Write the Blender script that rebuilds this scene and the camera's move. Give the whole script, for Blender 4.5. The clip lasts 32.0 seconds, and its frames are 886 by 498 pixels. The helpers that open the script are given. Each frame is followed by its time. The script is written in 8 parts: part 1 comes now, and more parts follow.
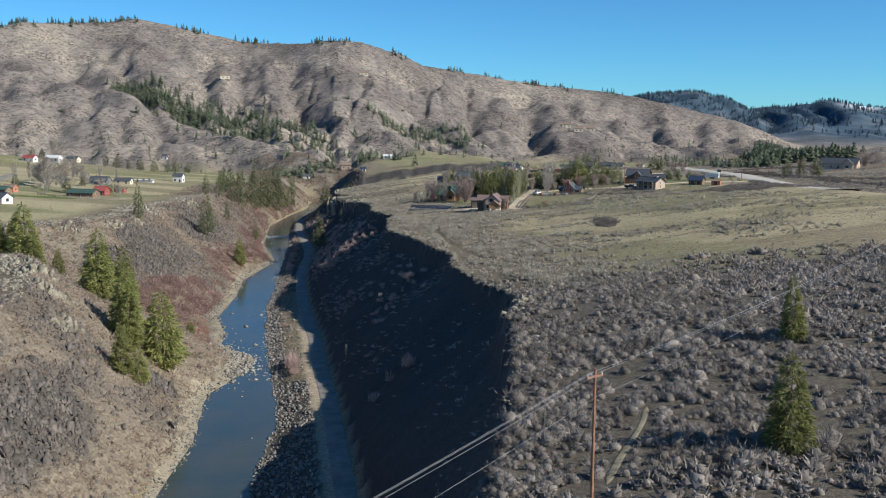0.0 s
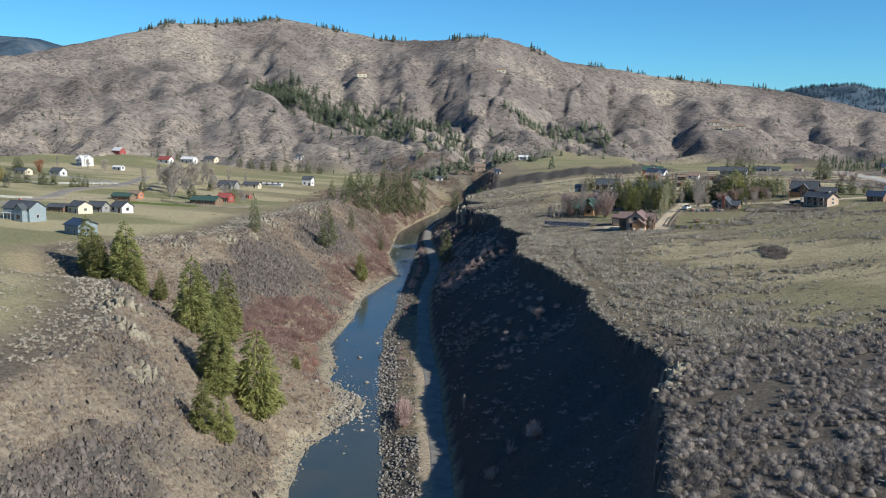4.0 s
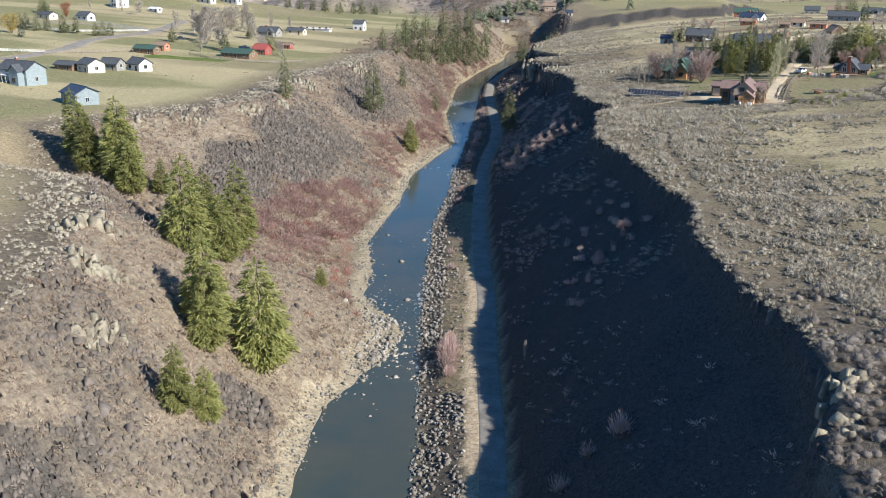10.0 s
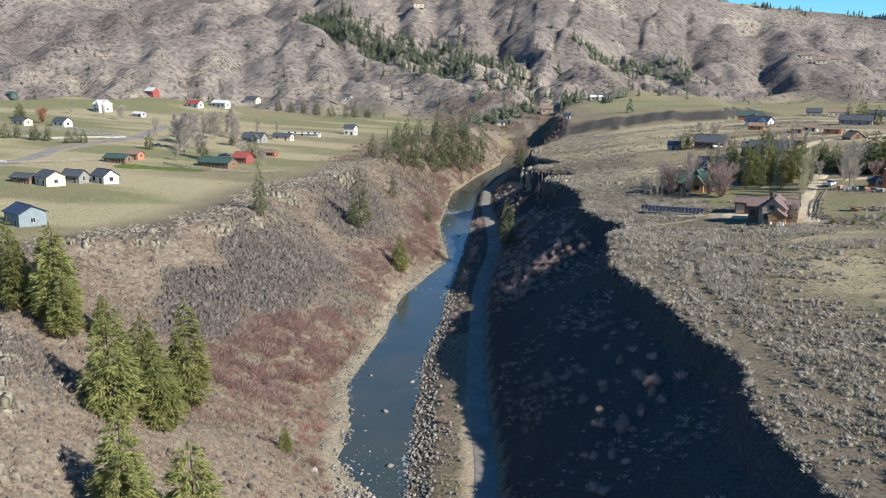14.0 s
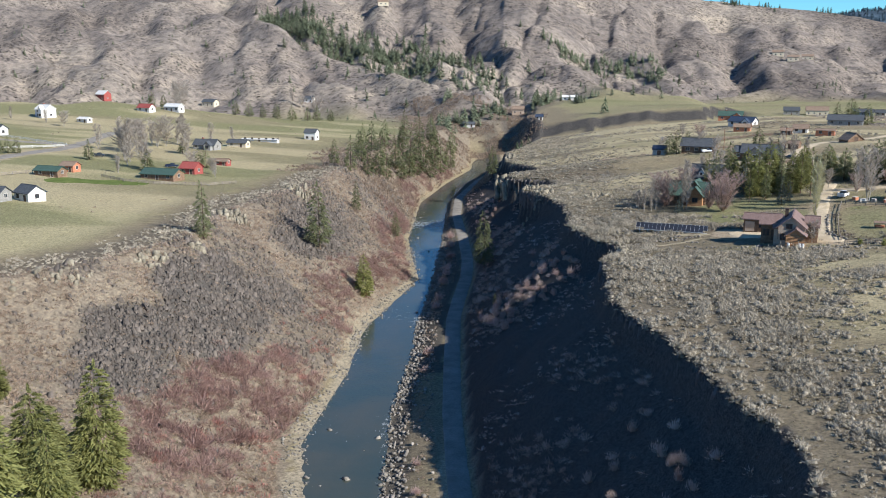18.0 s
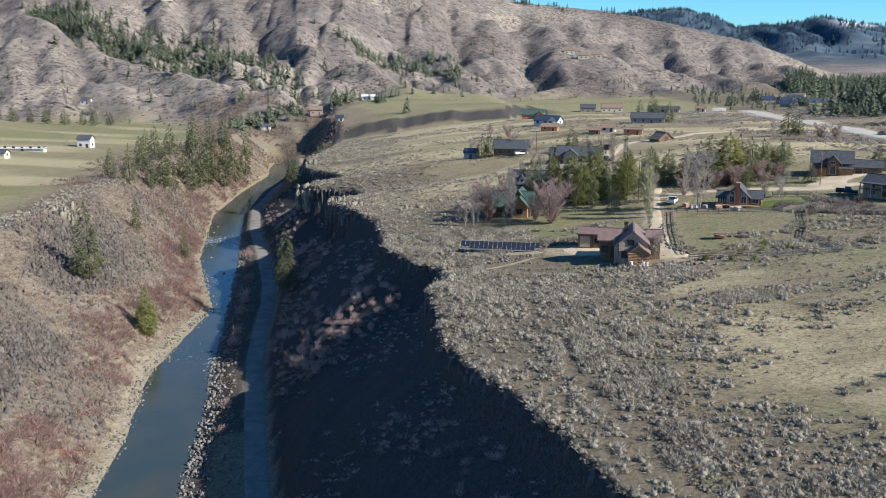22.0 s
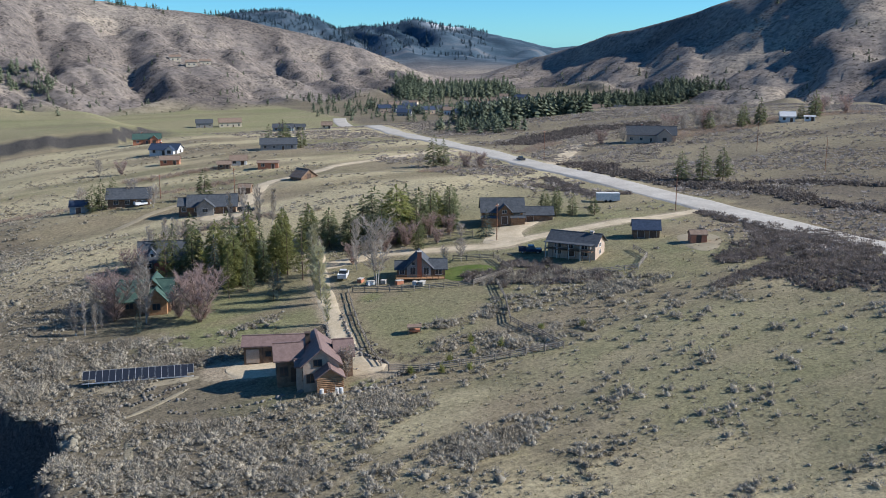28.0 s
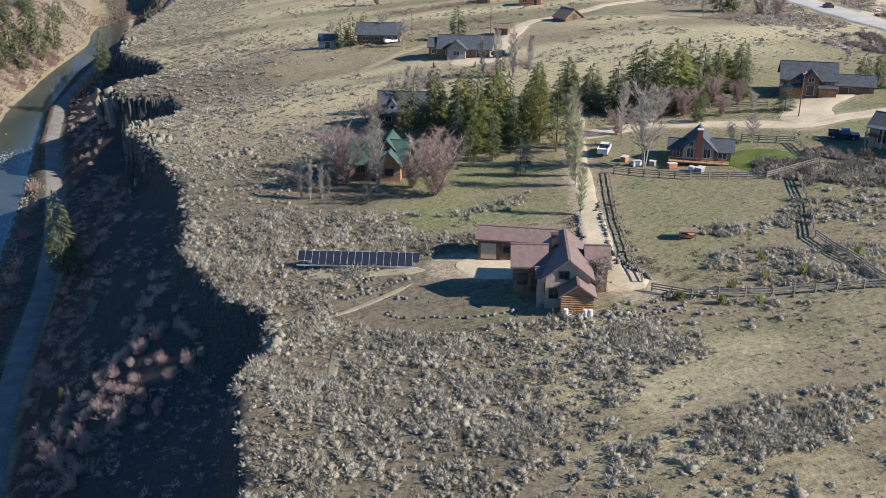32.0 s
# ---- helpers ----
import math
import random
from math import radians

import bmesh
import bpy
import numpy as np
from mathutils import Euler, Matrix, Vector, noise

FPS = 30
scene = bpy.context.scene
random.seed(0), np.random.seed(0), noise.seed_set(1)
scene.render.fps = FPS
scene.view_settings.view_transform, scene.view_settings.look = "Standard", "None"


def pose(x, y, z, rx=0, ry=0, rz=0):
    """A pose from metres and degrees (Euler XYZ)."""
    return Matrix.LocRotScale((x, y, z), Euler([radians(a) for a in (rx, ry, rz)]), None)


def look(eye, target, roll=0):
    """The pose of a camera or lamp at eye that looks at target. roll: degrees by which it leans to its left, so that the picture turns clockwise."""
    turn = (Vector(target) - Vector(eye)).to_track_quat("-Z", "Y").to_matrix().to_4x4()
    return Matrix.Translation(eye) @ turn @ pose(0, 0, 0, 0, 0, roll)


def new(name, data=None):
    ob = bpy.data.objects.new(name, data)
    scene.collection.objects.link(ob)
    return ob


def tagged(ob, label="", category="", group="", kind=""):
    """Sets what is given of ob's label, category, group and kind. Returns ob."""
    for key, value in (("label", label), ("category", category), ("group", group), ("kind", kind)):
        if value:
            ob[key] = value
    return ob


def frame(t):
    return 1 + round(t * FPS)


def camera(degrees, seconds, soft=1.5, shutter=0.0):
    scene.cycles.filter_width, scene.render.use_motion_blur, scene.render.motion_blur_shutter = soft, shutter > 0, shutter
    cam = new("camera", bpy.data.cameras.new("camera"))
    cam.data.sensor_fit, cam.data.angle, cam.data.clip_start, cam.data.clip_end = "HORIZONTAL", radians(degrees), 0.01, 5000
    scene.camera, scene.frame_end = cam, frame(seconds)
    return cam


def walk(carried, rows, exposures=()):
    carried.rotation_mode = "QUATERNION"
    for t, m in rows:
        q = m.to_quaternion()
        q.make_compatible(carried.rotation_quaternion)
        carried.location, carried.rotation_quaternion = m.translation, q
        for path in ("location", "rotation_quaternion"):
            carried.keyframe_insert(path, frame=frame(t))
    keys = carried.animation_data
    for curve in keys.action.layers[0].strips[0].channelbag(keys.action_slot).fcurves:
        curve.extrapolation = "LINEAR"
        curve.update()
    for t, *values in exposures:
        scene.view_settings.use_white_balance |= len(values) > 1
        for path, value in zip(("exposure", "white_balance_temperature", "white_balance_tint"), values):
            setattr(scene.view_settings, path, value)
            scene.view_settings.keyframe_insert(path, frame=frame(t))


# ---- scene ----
cam = camera(49.76, 32.0, soft=0.95)
# seconds, place, tilt, heading, roll
PATH = [
    (0, 0.00, 0.00, 69.80, 82.521, -3.230, 0.366),
    (0.5, 0.29, 4.58, 71.02, 82.523, -3.256, 0.381),
    (1, 0.63, 9.29, 72.35, 82.439, -3.264, 0.368),
    (1.5, 0.98, 14.15, 73.65, 82.387, -3.268, 0.404),
    (2, 1.29, 18.95, 74.62, 82.353, -3.285, 0.471),
    (2.5, 1.22, 23.41, 75.05, 82.262, -1.633, 0.300),
    (3, 1.45, 27.94, 74.91, 82.192, 2.394, 0.175),
    (3.5, 2.13, 32.58, 74.64, 82.154, 4.963, 0.159),
    (5.5, 1.76, 51.48, 76.70, 82.344, 4.917, 0.452),
    (6, 1.49, 56.07, 77.76, 82.511, 4.911, 0.461),
    (6.5, 1.31, 60.48, 77.99, 80.066, 4.938, 0.412),
    (7, 1.03, 65.12, 78.34, 77.386, 4.960, 0.331),
    (7.5, 0.67, 69.70, 78.78, 74.884, 4.965, 0.280),
    (8, 0.20, 74.32, 79.04, 72.581, 4.950, 0.291),
    (8.5, -0.20, 79.05, 79.37, 72.225, 4.967, 0.270),
    (9, -0.61, 83.64, 79.30, 72.268, 5.028, 0.209),
    (9.5, -1.22, 88.16, 79.33, 72.280, 6.211, 0.174),
    (10, -1.59, 92.81, 79.26, 72.334, 8.949, 0.080),
    (10.5, -1.82, 97.43, 79.19, 72.413, 9.921, 0.089),
    (11, -2.33, 102.14, 79.37, 72.445, 9.927, 0.063),
    (11.5, -2.94, 106.71, 79.53, 72.456, 9.916, -0.001),
    (12, -3.37, 111.28, 79.75, 72.496, 9.795, -0.030),
    (12.5, -3.97, 116.02, 80.10, 76.740, 9.809, -0.028),
    (13, -4.66, 120.29, 79.74, 78.077, 9.797, -0.015),
    (13.5, -5.19, 124.56, 79.68, 78.092, 9.365, -0.012),
    (14, -5.83, 128.82, 79.63, 78.100, 8.752, -0.048),
    (14.5, -6.60, 133.25, 79.63, 78.107, 8.240, -0.128),
    (16.5, -9.47, 150.76, 79.24, 78.095, 8.157, -0.210),
    (17, -10.08, 154.73, 79.23, 78.099, 7.728, -0.268),
    (17.5, -10.77, 158.89, 79.26, 78.089, 7.460, -0.306),
    (18, -11.29, 163.14, 79.16, 78.069, 6.808, -0.401),
    (18.5, -11.85, 167.46, 79.10, 78.052, 5.722, -0.409),
    (19, -12.25, 171.86, 79.00, 78.027, 3.271, -0.422),
    (19.5, -12.82, 176.12, 78.90, 78.010, -0.139, -0.355),
    (20, -13.32, 180.39, 78.68, 78.009, -2.077, -0.343),
    (20.5, -13.59, 184.88, 78.40, 78.007, -3.872, -0.265),
    (21, -13.92, 188.99, 78.24, 77.983, -5.209, -0.257),
    (21.5, -13.95, 193.15, 78.27, 77.948, -5.230, -0.248),
    (22, -13.94, 197.43, 78.46, 77.904, -5.253, -0.261),
    (22.5, -13.77, 201.83, 79.24, 77.878, -5.263, -0.291),
    (23, -13.61, 206.22, 80.37, 77.876, -5.318, -0.330),
    (23.5, -13.23, 210.55, 81.43, 77.907, -5.336, -0.371),
    (24, -12.96, 214.48, 82.47, 77.915, -5.382, -0.375),
    (24.5, -12.66, 218.49, 83.55, 77.904, -5.414, -0.387),
    (25, -12.34, 222.51, 84.55, 77.884, -6.682, -0.358),
    (25.5, -11.91, 226.55, 85.46, 77.862, -9.365, -0.291),
    (26, -11.31, 230.72, 86.19, 77.846, -13.638, -0.205),
    (26.5, -10.86, 234.92, 86.76, 77.853, -18.131, -0.195),
    (28.5, -8.20, 250.85, 88.42, 77.657, -29.290, -0.052),
    (29, -7.05, 254.77, 88.41, 77.622, -29.271, 0.044),
    (29.5, -5.68, 258.71, 88.49, 77.535, -27.765, 0.137),
    (30, -4.26, 262.46, 88.37, 77.519, -25.141, 0.182),
    (30.5, -2.76, 265.93, 87.89, 75.918, -22.286, 0.254),
    (31, -1.28, 269.44, 87.90, 68.582, -19.550, 0.209),
    (31.5, 0.26, 273.13, 88.04, 67.770, -16.266, 0.097),
    (32, 1.85, 276.72, 88.07, 67.697, -12.611, 0.063),
]
walk(cam, [(t, pose(x, y, z, 0, 0, turn) @ pose(0, 0, 0, tilt) @ pose(0, 0, 0, 0, 0, roll)) for t, x, y, z, tilt, turn, roll in PATH],
     ((0, 0.3, 6330, 8), (5.5, 0.3, 6330, 8), (6.3, 0.36, 6400, 9), (7, 0.5, 6400, 9), (8, 0.7, 6450, 9), (9, 0.8, 6450, 10), (12, 0.8, 6450, 10), (13, 0.68, 6400, 10), (14.5, 0.6, 6400, 10), (17, 0.62, 6350, 10), (20, 0.6, 6300, 10), (26, 0.52, 6160, 11), (28.8, 0.34, 6090, 11), (30.3, 0.3, 6200, 11), (31.1, 0.36, 6400, 12), (32, 0.66, 6400, 12)))

# ---- light ----
SUN_UP, SUN_TURN = 32.0, 28.0          # elevation; how far the sun stands behind the +x axis
world = bpy.data.worlds.new("sky")
scene.world = world
world.use_nodes = True
wn = world.node_tree.nodes
sky = wn.new("ShaderNodeTexSky")
sky.sky_type, sky.sun_disc = "NISHITA", False
sky.sun_elevation, sky.sun_rotation = radians(SUN_UP), radians(90 + SUN_TURN)
sky.altitude, sky.air_density, sky.dust_density, sky.ozone_density = 2200, 1.0, 0.25, 4.0
deep = wn.new("ShaderNodeMix")
deep.data_type, deep.blend_type = "RGBA", "MULTIPLY"
deep.inputs[0].default_value, deep.inputs[7].default_value = 1.0, (0.5, 1.0, 1.25, 1)
world.node_tree.links.new(sky.outputs[0], deep.inputs[6])
world.node_tree.links.new(deep.outputs[2], wn["Background"].inputs[0])
wn["Background"].inputs[1].default_value = 0.083
sun = new("sun", bpy.data.lights.new("sun", "SUN"))
sun.data.energy, sun.data.angle, sun.data.color = 5.0, radians(0.5), (1.0, 0.95, 0.87)
ce, se = math.cos(radians(SUN_UP)), math.sin(radians(SUN_UP))
SUN_WAY = (ce * math.cos(radians(SUN_TURN)), -ce * math.sin(radians(SUN_TURN)), se)
sun.matrix_world = look(SUN_WAY, (0, 0, 0))


# ---- materials ----
def mat(name, rough=0.85, metal=0.0, spec=0.3):
    m = bpy.data.materials.new(name)
    m.use_nodes = True
    n, l = m.node_tree.nodes, m.node_tree.links
    b = n["Principled BSDF"]
    b.inputs["Roughness"].default_value, b.inputs["Metallic"].default_value = rough, metal
    b.inputs["Specular IOR Level"].default_value = spec
    return m, n, l, b


def node(n, kind, **given):
    made = n.new(kind)
    for key, value in given.items():
        made.inputs[key].default_value = value
    return made


def noise_tex(n, l, scale, detail=4.0, coords=None, rough=0.6):
    t = node(n, "ShaderNodeTexNoise", Scale=scale, Detail=detail, Roughness=rough)
    if coords is None:
        coords = n.new("ShaderNodeNewGeometry").outputs["Position"]
    l.new(coords, t.inputs["Vector"])
    return t.outputs["Fac"]


def ramp(n, l, fac, *stops):
    r = n.new("ShaderNodeValToRGB")
    e = r.color_ramp.elements
    while len(e) < len(stops):
        e.new(0.5)
    for el, (p, c) in zip(e, stops):
        el.position, el.color = p, (*c, 1) if len(c) == 3 else c
    l.new(fac, r.inputs[0])
    return r.outputs[0]


def mix(n, l, fac, a, b, blend="MIX"):
    m = n.new("ShaderNodeMix")
    m.data_type, m.blend_type = "RGBA", blend
    for sock, v in ((m.inputs[0], fac), (m.inputs[6], a), (m.inputs[7], b)):
        if isinstance(v, bpy.types.NodeSocket):
            l.new(v, sock)
        else:
            sock.default_value = v if isinstance(v, (int, float)) else (*v, 1)
    return m.outputs[2]


def bump(n, l, b, height, strength=0.5, dist=0.1):
    k = node(n, "ShaderNodeBump", Strength=strength, Distance=dist)
    l.new(height, k.inputs["Height"])
    l.new(k.outputs[0], b.inputs["Normal"])


def two_tone(name, dark, light, scale=3.0, rough=0.85, metal=0.0, relief=0.3, dist=0.03, spec=0.3, spread=0.18, local=False, vary=0.25, leaf=0.0):
    """A surface of two close tones at two scales, its tone varied from object to object and island to island."""
    m, n, l, b = mat(name, rough, metal, spec)
    co = n.new("ShaderNodeTexCoord").outputs["Object"] if local else None
    big, fine = noise_tex(n, l, scale, 3, co), noise_tex(n, l, scale * 9, 4, co)
    c = ramp(n, l, big, (0.5 - spread, dark), (0.5 + spread, light))
    g = ramp(n, l, fine, (0.3, (0.72, 0.72, 0.72)), (0.7, (1.15, 1.15, 1.15)))
    c = mix(n, l, 0.7, c, g, "MULTIPLY")
    if vary:
        add = node(n, "ShaderNodeMath")
        add.operation = "ADD"
        l.new(n.new("ShaderNodeObjectInfo").outputs["Random"], add.inputs[0])
        l.new(n.new("ShaderNodeNewGeometry").outputs["Random Per Island"], add.inputs[1])
        r = ramp(n, l, add.outputs[0], (0.0, (1 - vary,) * 3), (1.0, (1 + vary,) * 3))
        half = node(n, "ShaderNodeMath")
        half.operation, half.inputs[1].default_value = "MULTIPLY", 0.5
        l.new(add.outputs[0], half.inputs[0])
        l.new(half.outputs[0], r.node.inputs[0])
        c = mix(n, l, 1.0, c, r, "MULTIPLY")
    l.new(c, b.inputs["Base Color"])
    if relief:
        bump(n, l, b, fine, relief, dist)
    if leaf:
        thin, both = n.new("ShaderNodeBsdfTranslucent"), node(n, "ShaderNodeMixShader", Fac=leaf)
        l.new(c, thin.inputs[0])
        l.new(b.outputs[0], both.inputs[1])
        l.new(thin.outputs[0], both.inputs[2])
        l.new(both.outputs[0], n["Material Output"].inputs[0])
    return m


def attr(n, name):
    a = n.new("ShaderNodeAttribute")
    a.attribute_name = name
    return a.outputs["Fac"]


def ground_material():
    """Dry steppe ground, its kind of cover and one slope's painted shade given by masks on the mesh."""
    m, n, l, b = mat("dry_ground", 0.95, 0, 0.1)
    big, mid, fine, tiny = noise_tex(n, l, 0.02, 4), noise_tex(n, l, 0.12, 5), noise_tex(n, l, 0.9, 5), noise_tex(n, l, 5.0, 4)
    base = ramp(n, l, mid, (0.3, (0.185, 0.154, 0.1)), (0.5, (0.262, 0.222, 0.142)), (0.7, (0.24, 0.214, 0.12)))
    streak = node(n, "ShaderNodeMapping")
    streak.inputs["Scale"].default_value = (0.5, 1.6, 1.0)
    l.new(n.new("ShaderNodeNewGeometry").outputs["Position"], streak.inputs["Vector"])
    grain = noise_tex(n, l, 0.35, 6, streak.outputs[0], 0.75)
    base = mix(n, l, 0.75, base, ramp(n, l, grain, (0.3, (0.5, 0.48, 0.46)), (0.5, (1.0, 0.99, 0.97)), (0.72, (1.5, 1.44, 1.32))), "MULTIPLY")
    base = mix(n, l, ramp(n, l, big, (0.4, (0, 0, 0)), (0.62, (1, 1, 1))), base, (0.26, 0.212, 0.14))
    green = ramp(n, l, fine, (0.3, (0.165, 0.17, 0.08)), (0.7, (0.25, 0.24, 0.125)))
    c = mix(n, l, attr(n, "green"), base, green)
    litter = ramp(n, l, fine, (0.3, (0.105, 0.086, 0.063)), (0.7, (0.2, 0.168, 0.124)))
    c = mix(n, l, attr(n, "sage"), c, litter)
    straw = ramp(n, l, fine, (0.3, (0.42, 0.355, 0.21)), (0.7, (0.54, 0.46, 0.29)))
    c = mix(n, l, attr(n, "straw"), c, straw)
    slope = ramp(n, l, fine, (0.3, (0.145, 0.119, 0.092)), (0.5, (0.215, 0.178, 0.134)), (0.72, (0.31, 0.26, 0.186)))
    c = mix(n, l, attr(n, "slope"), c, slope)
    # near-black: bare rock, and the shade painted on the right slope
    rock_and_shade = ramp(n, l, tiny, (0.3, (0.045, 0.042, 0.04)), (0.7, (0.1, 0.092, 0.084)))
    c = mix(n, l, attr(n, "rock_and_shade"), c, rock_and_shade)
    silt = ramp(n, l, fine, (0.3, (0.24, 0.205, 0.145)), (0.7, (0.39, 0.335, 0.245)))
    c = mix(n, l, attr(n, "silt"), c, silt)
    dirt = ramp(n, l, fine, (0.3, (0.33, 0.26, 0.18)), (0.7, (0.46, 0.38, 0.27)))
    c = mix(n, l, attr(n, "dirt"), c, dirt)
    # hillsides: sage-dotted brown with greyer patches
    hv = node(n, "ShaderNodeTexVoronoi", Scale=0.11)
    l.new(n.new("ShaderNodeNewGeometry").outputs["Position"], hv.inputs["Vector"])
    dots = ramp(n, l, hv.outputs["Distance"], (0.18, (0.35, 0.36, 0.36)), (0.42, (1, 1, 1)))
    hn = noise_tex(n, l, 0.006, 5)
    hill = ramp(n, l, hn, (0.35, (0.158, 0.138, 0.126)), (0.5, (0.232, 0.203, 0.182)), (0.66, (0.335, 0.293, 0.244)))
    hill = mix(n, l, 0.55, hill, dots, "MULTIPLY")
    sv = node(n, "ShaderNodeTexVoronoi", Scale=0.24)
    l.new(n.new("ShaderNodeNewGeometry").outputs["Position"], sv.inputs["Vector"])
    patch = ramp(n, l, noise_tex(n, l, 0.018, 4), (0.4, (0, 0, 0)), (0.56, (1, 1, 1)))
    shrubs = ramp(n, l, sv.outputs["Distance"], (0.2, (0.3, 0.3, 0.31)), (0.48, (1.12, 1.1, 1.06)))
    hill = mix(n, l, patch, hill, mix(n, l, 0.85, hill, shrubs, "MULTIPLY"))
    hill = mix(n, l, 0.75, hill, ramp(n, l, mid, (0.3, (0.48, 0.48, 0.51)), (0.7, (1.32, 1.28, 1.2))), "MULTIPLY")
    c = mix(n, l, attr(n, "hill"), c, hill)
    # the blue of distance haze is put into the far forest's colour
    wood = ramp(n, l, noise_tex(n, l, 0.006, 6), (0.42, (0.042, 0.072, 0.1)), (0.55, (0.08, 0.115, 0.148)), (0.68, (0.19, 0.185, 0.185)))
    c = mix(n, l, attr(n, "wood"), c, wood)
    c = mix(n, l, attr(n, "snow"), c, (0.8, 0.82, 0.85))
    g = ramp(n, l, tiny, (0.25, (0.7, 0.7, 0.7)), (0.75, (1.2, 1.2, 1.2)))
    c = mix(n, l, 0.8, c, g, "MULTIPLY")
    clod = ramp(n, l, noise_tex(n, l, 1.7, 3, None, 0.8), (0.32, (0.5, 0.5, 0.5)), (0.5, (1.0, 1.0, 1.0)), (0.68, (1.42, 1.4, 1.34)))
    c = mix(n, l, 0.85, c, clod, "MULTIPLY")
    l.new(c, b.inputs["Base Color"])
    h = node(n, "ShaderNodeMath")
    h.operation = "ADD"
    l.new(fine, h.inputs[0])
    l.new(tiny, h.inputs[1])
    bump(n, l, b, h.outputs[0], 0.45, 0.25)
    return m


def water_material():
    m, n, l, b = mat("river_water", 0.08, 0, 0.5)
    b.inputs["IOR"].default_value = 1.33
    big = noise_tex(n, l, 0.05, 3)
    c = ramp(n, l, big, (0.35, (0.042, 0.06, 0.056)), (0.65, (0.066, 0.07, 0.056)))
    # broken white water where the bed is shallow
    wide = node(n, "ShaderNodeMapping")
    wide.inputs["Scale"].default_value = (1.6, 0.7, 1.0)
    l.new(n.new("ShaderNodeNewGeometry").outputs["Position"], wide.inputs["Vector"])
    edge = node(n, "ShaderNodeMath")
    edge.operation, edge.inputs[1].default_value = "MULTIPLY", 0.42
    l.new(attr(n, "rapid"), edge.inputs[0])
    total = node(n, "ShaderNodeMath")
    total.operation = "ADD"
    l.new(edge.outputs[0], total.inputs[0])
    l.new(noise_tex(n, l, 0.75, 5, wide.outputs[0], 0.7), total.inputs[1])
    foam = ramp(n, l, total.outputs[0], (0.72, (0, 0, 0)), (0.9, (0.85, 0.85, 0.85)))
    c = mix(n, l, foam, c, (0.6, 0.64, 0.66))
    gloss = ramp(n, l, foam, (0.0, (0.08, 0.08, 0.08)), (0.6, (0.7, 0.7, 0.7)))
    l.new(gloss, b.inputs["Roughness"])
    l.new(c, b.inputs["Base Color"])
    bump(n, l, b, noise_tex(n, l, 1.1, 5), 0.3, 0.12)
    return m


M_GROUND, M_WATER = ground_material(), water_material()


# ---- the lie of the land ----
def vnoise(x, y, seed=0):
    """Smooth value noise from 0 to 1 on a unit lattice."""
    x, y = np.asarray(x, float), np.asarray(y, float)
    xi, yi = np.floor(x).astype(np.int64), np.floor(y).astype(np.int64)
    fx, fy = x - xi, y - yi
    fx, fy = fx * fx * (3 - 2 * fx), fy * fy * (3 - 2 * fy)

    def h(a, b):
        k = (a * 374761393 + b * 668265263 + seed * 974711) & 0xFFFFFFFF
        k = ((k ^ (k >> 13)) * 1274126177) & 0xFFFFFFFF
        return ((k ^ (k >> 16)) & 0xFFFF) / 65535.0

    return (h(xi, yi) * (1 - fx) + h(xi + 1, yi) * fx) * (1 - fy) + (h(xi, yi + 1) * (1 - fx) + h(xi + 1, yi + 1) * fx) * fy


def fbm(x, y, octaves=4, seed=0):
    total, size, norm = 0, 1.0, 0
    for k in range(octaves):
        total, norm = total + size * vnoise(x * 2**k, y * 2**k, seed + k), norm + size
        size *= 0.5
    return total / norm


def along(y, *pairs):
    ys, xs = zip(*pairs)
    return np.interp(y, ys, xs)


def smooth(a, b, v):
    t = np.clip((v - a) / (b - a), 0, 1)
    return t * t * (3 - 2 * t)


def shore_left(y):
    return along(y, (-200, -60), (60, -48), (160, -44), (205, -43), (222, -45), (242, -47), (254, -43.5), (279, -42.5), (300, -53), (318, -55), (343, -62), (386, -62), (423, -65), (450, -62),
                 (484, -58), (520, -66), (556, -73), (650, -81), (720, -76), (790, -67), (900, -75), (1100, -120))


def shore_right(y):
    return along(y, (-200, -40), (60, -30), (160, -26), (207, -26.5), (217, -25.5), (241, -29), (267, -33.5), (302, -39), (357, -46), (406, -48), (425, -50), (457, -51.5), (490, -53.5), (546, -57),
                 (650, -66), (720, -64), (780, -56), (900, -64), (1100, -105))


def road_mid(y):
    return along(y, (-200, 12), (60, 2), (150, -6), (204, -12), (237, -16), (262, -19.6), (296, -23.5), (327, -28.5), (355, -32.5), (390, -36.3), (426, -39.8), (447, -40.5), (478, -41), (505, -43),
                 (548, -49), (600, -57), (650, -61), (720, -56), (790, -46), (900, -52), (1100, -92))


def rim_right(y):
    base = along(y, (-200, -10), (60, 3), (93, 9), (106, 13), (130, 17), (145, 18.6), (165, 21.6), (181, 22.5), (192, 26.6), (214, 27.2), (226, 22.5), (238, 20.4), (253, 17.6), (270, 19), (281, 17.2),
                 (292, 13), (312, 8.8), (326, 4.5), (336, 0.8), (360, 0), (377, 0.3), (382, 4), (392, 4.6), (400, -1), (417, -7), (445, -8), (456, -9.5), (468, -12.5), (480, -15), (489, -17.5), (506, -23), (512, -22.5), (519, -15), (532, -11), (546, -15), (554, -29), (566, -33),
                 (574, -31), (584, -22), (602, -19), (618, -26), (640, -37), (694, -39), (720, -34), (850, -20), (1100, -60))
    return base + 1.6 * (fbm(y / 7.0, y * 0 + 3, 3, 5) - 0.5)


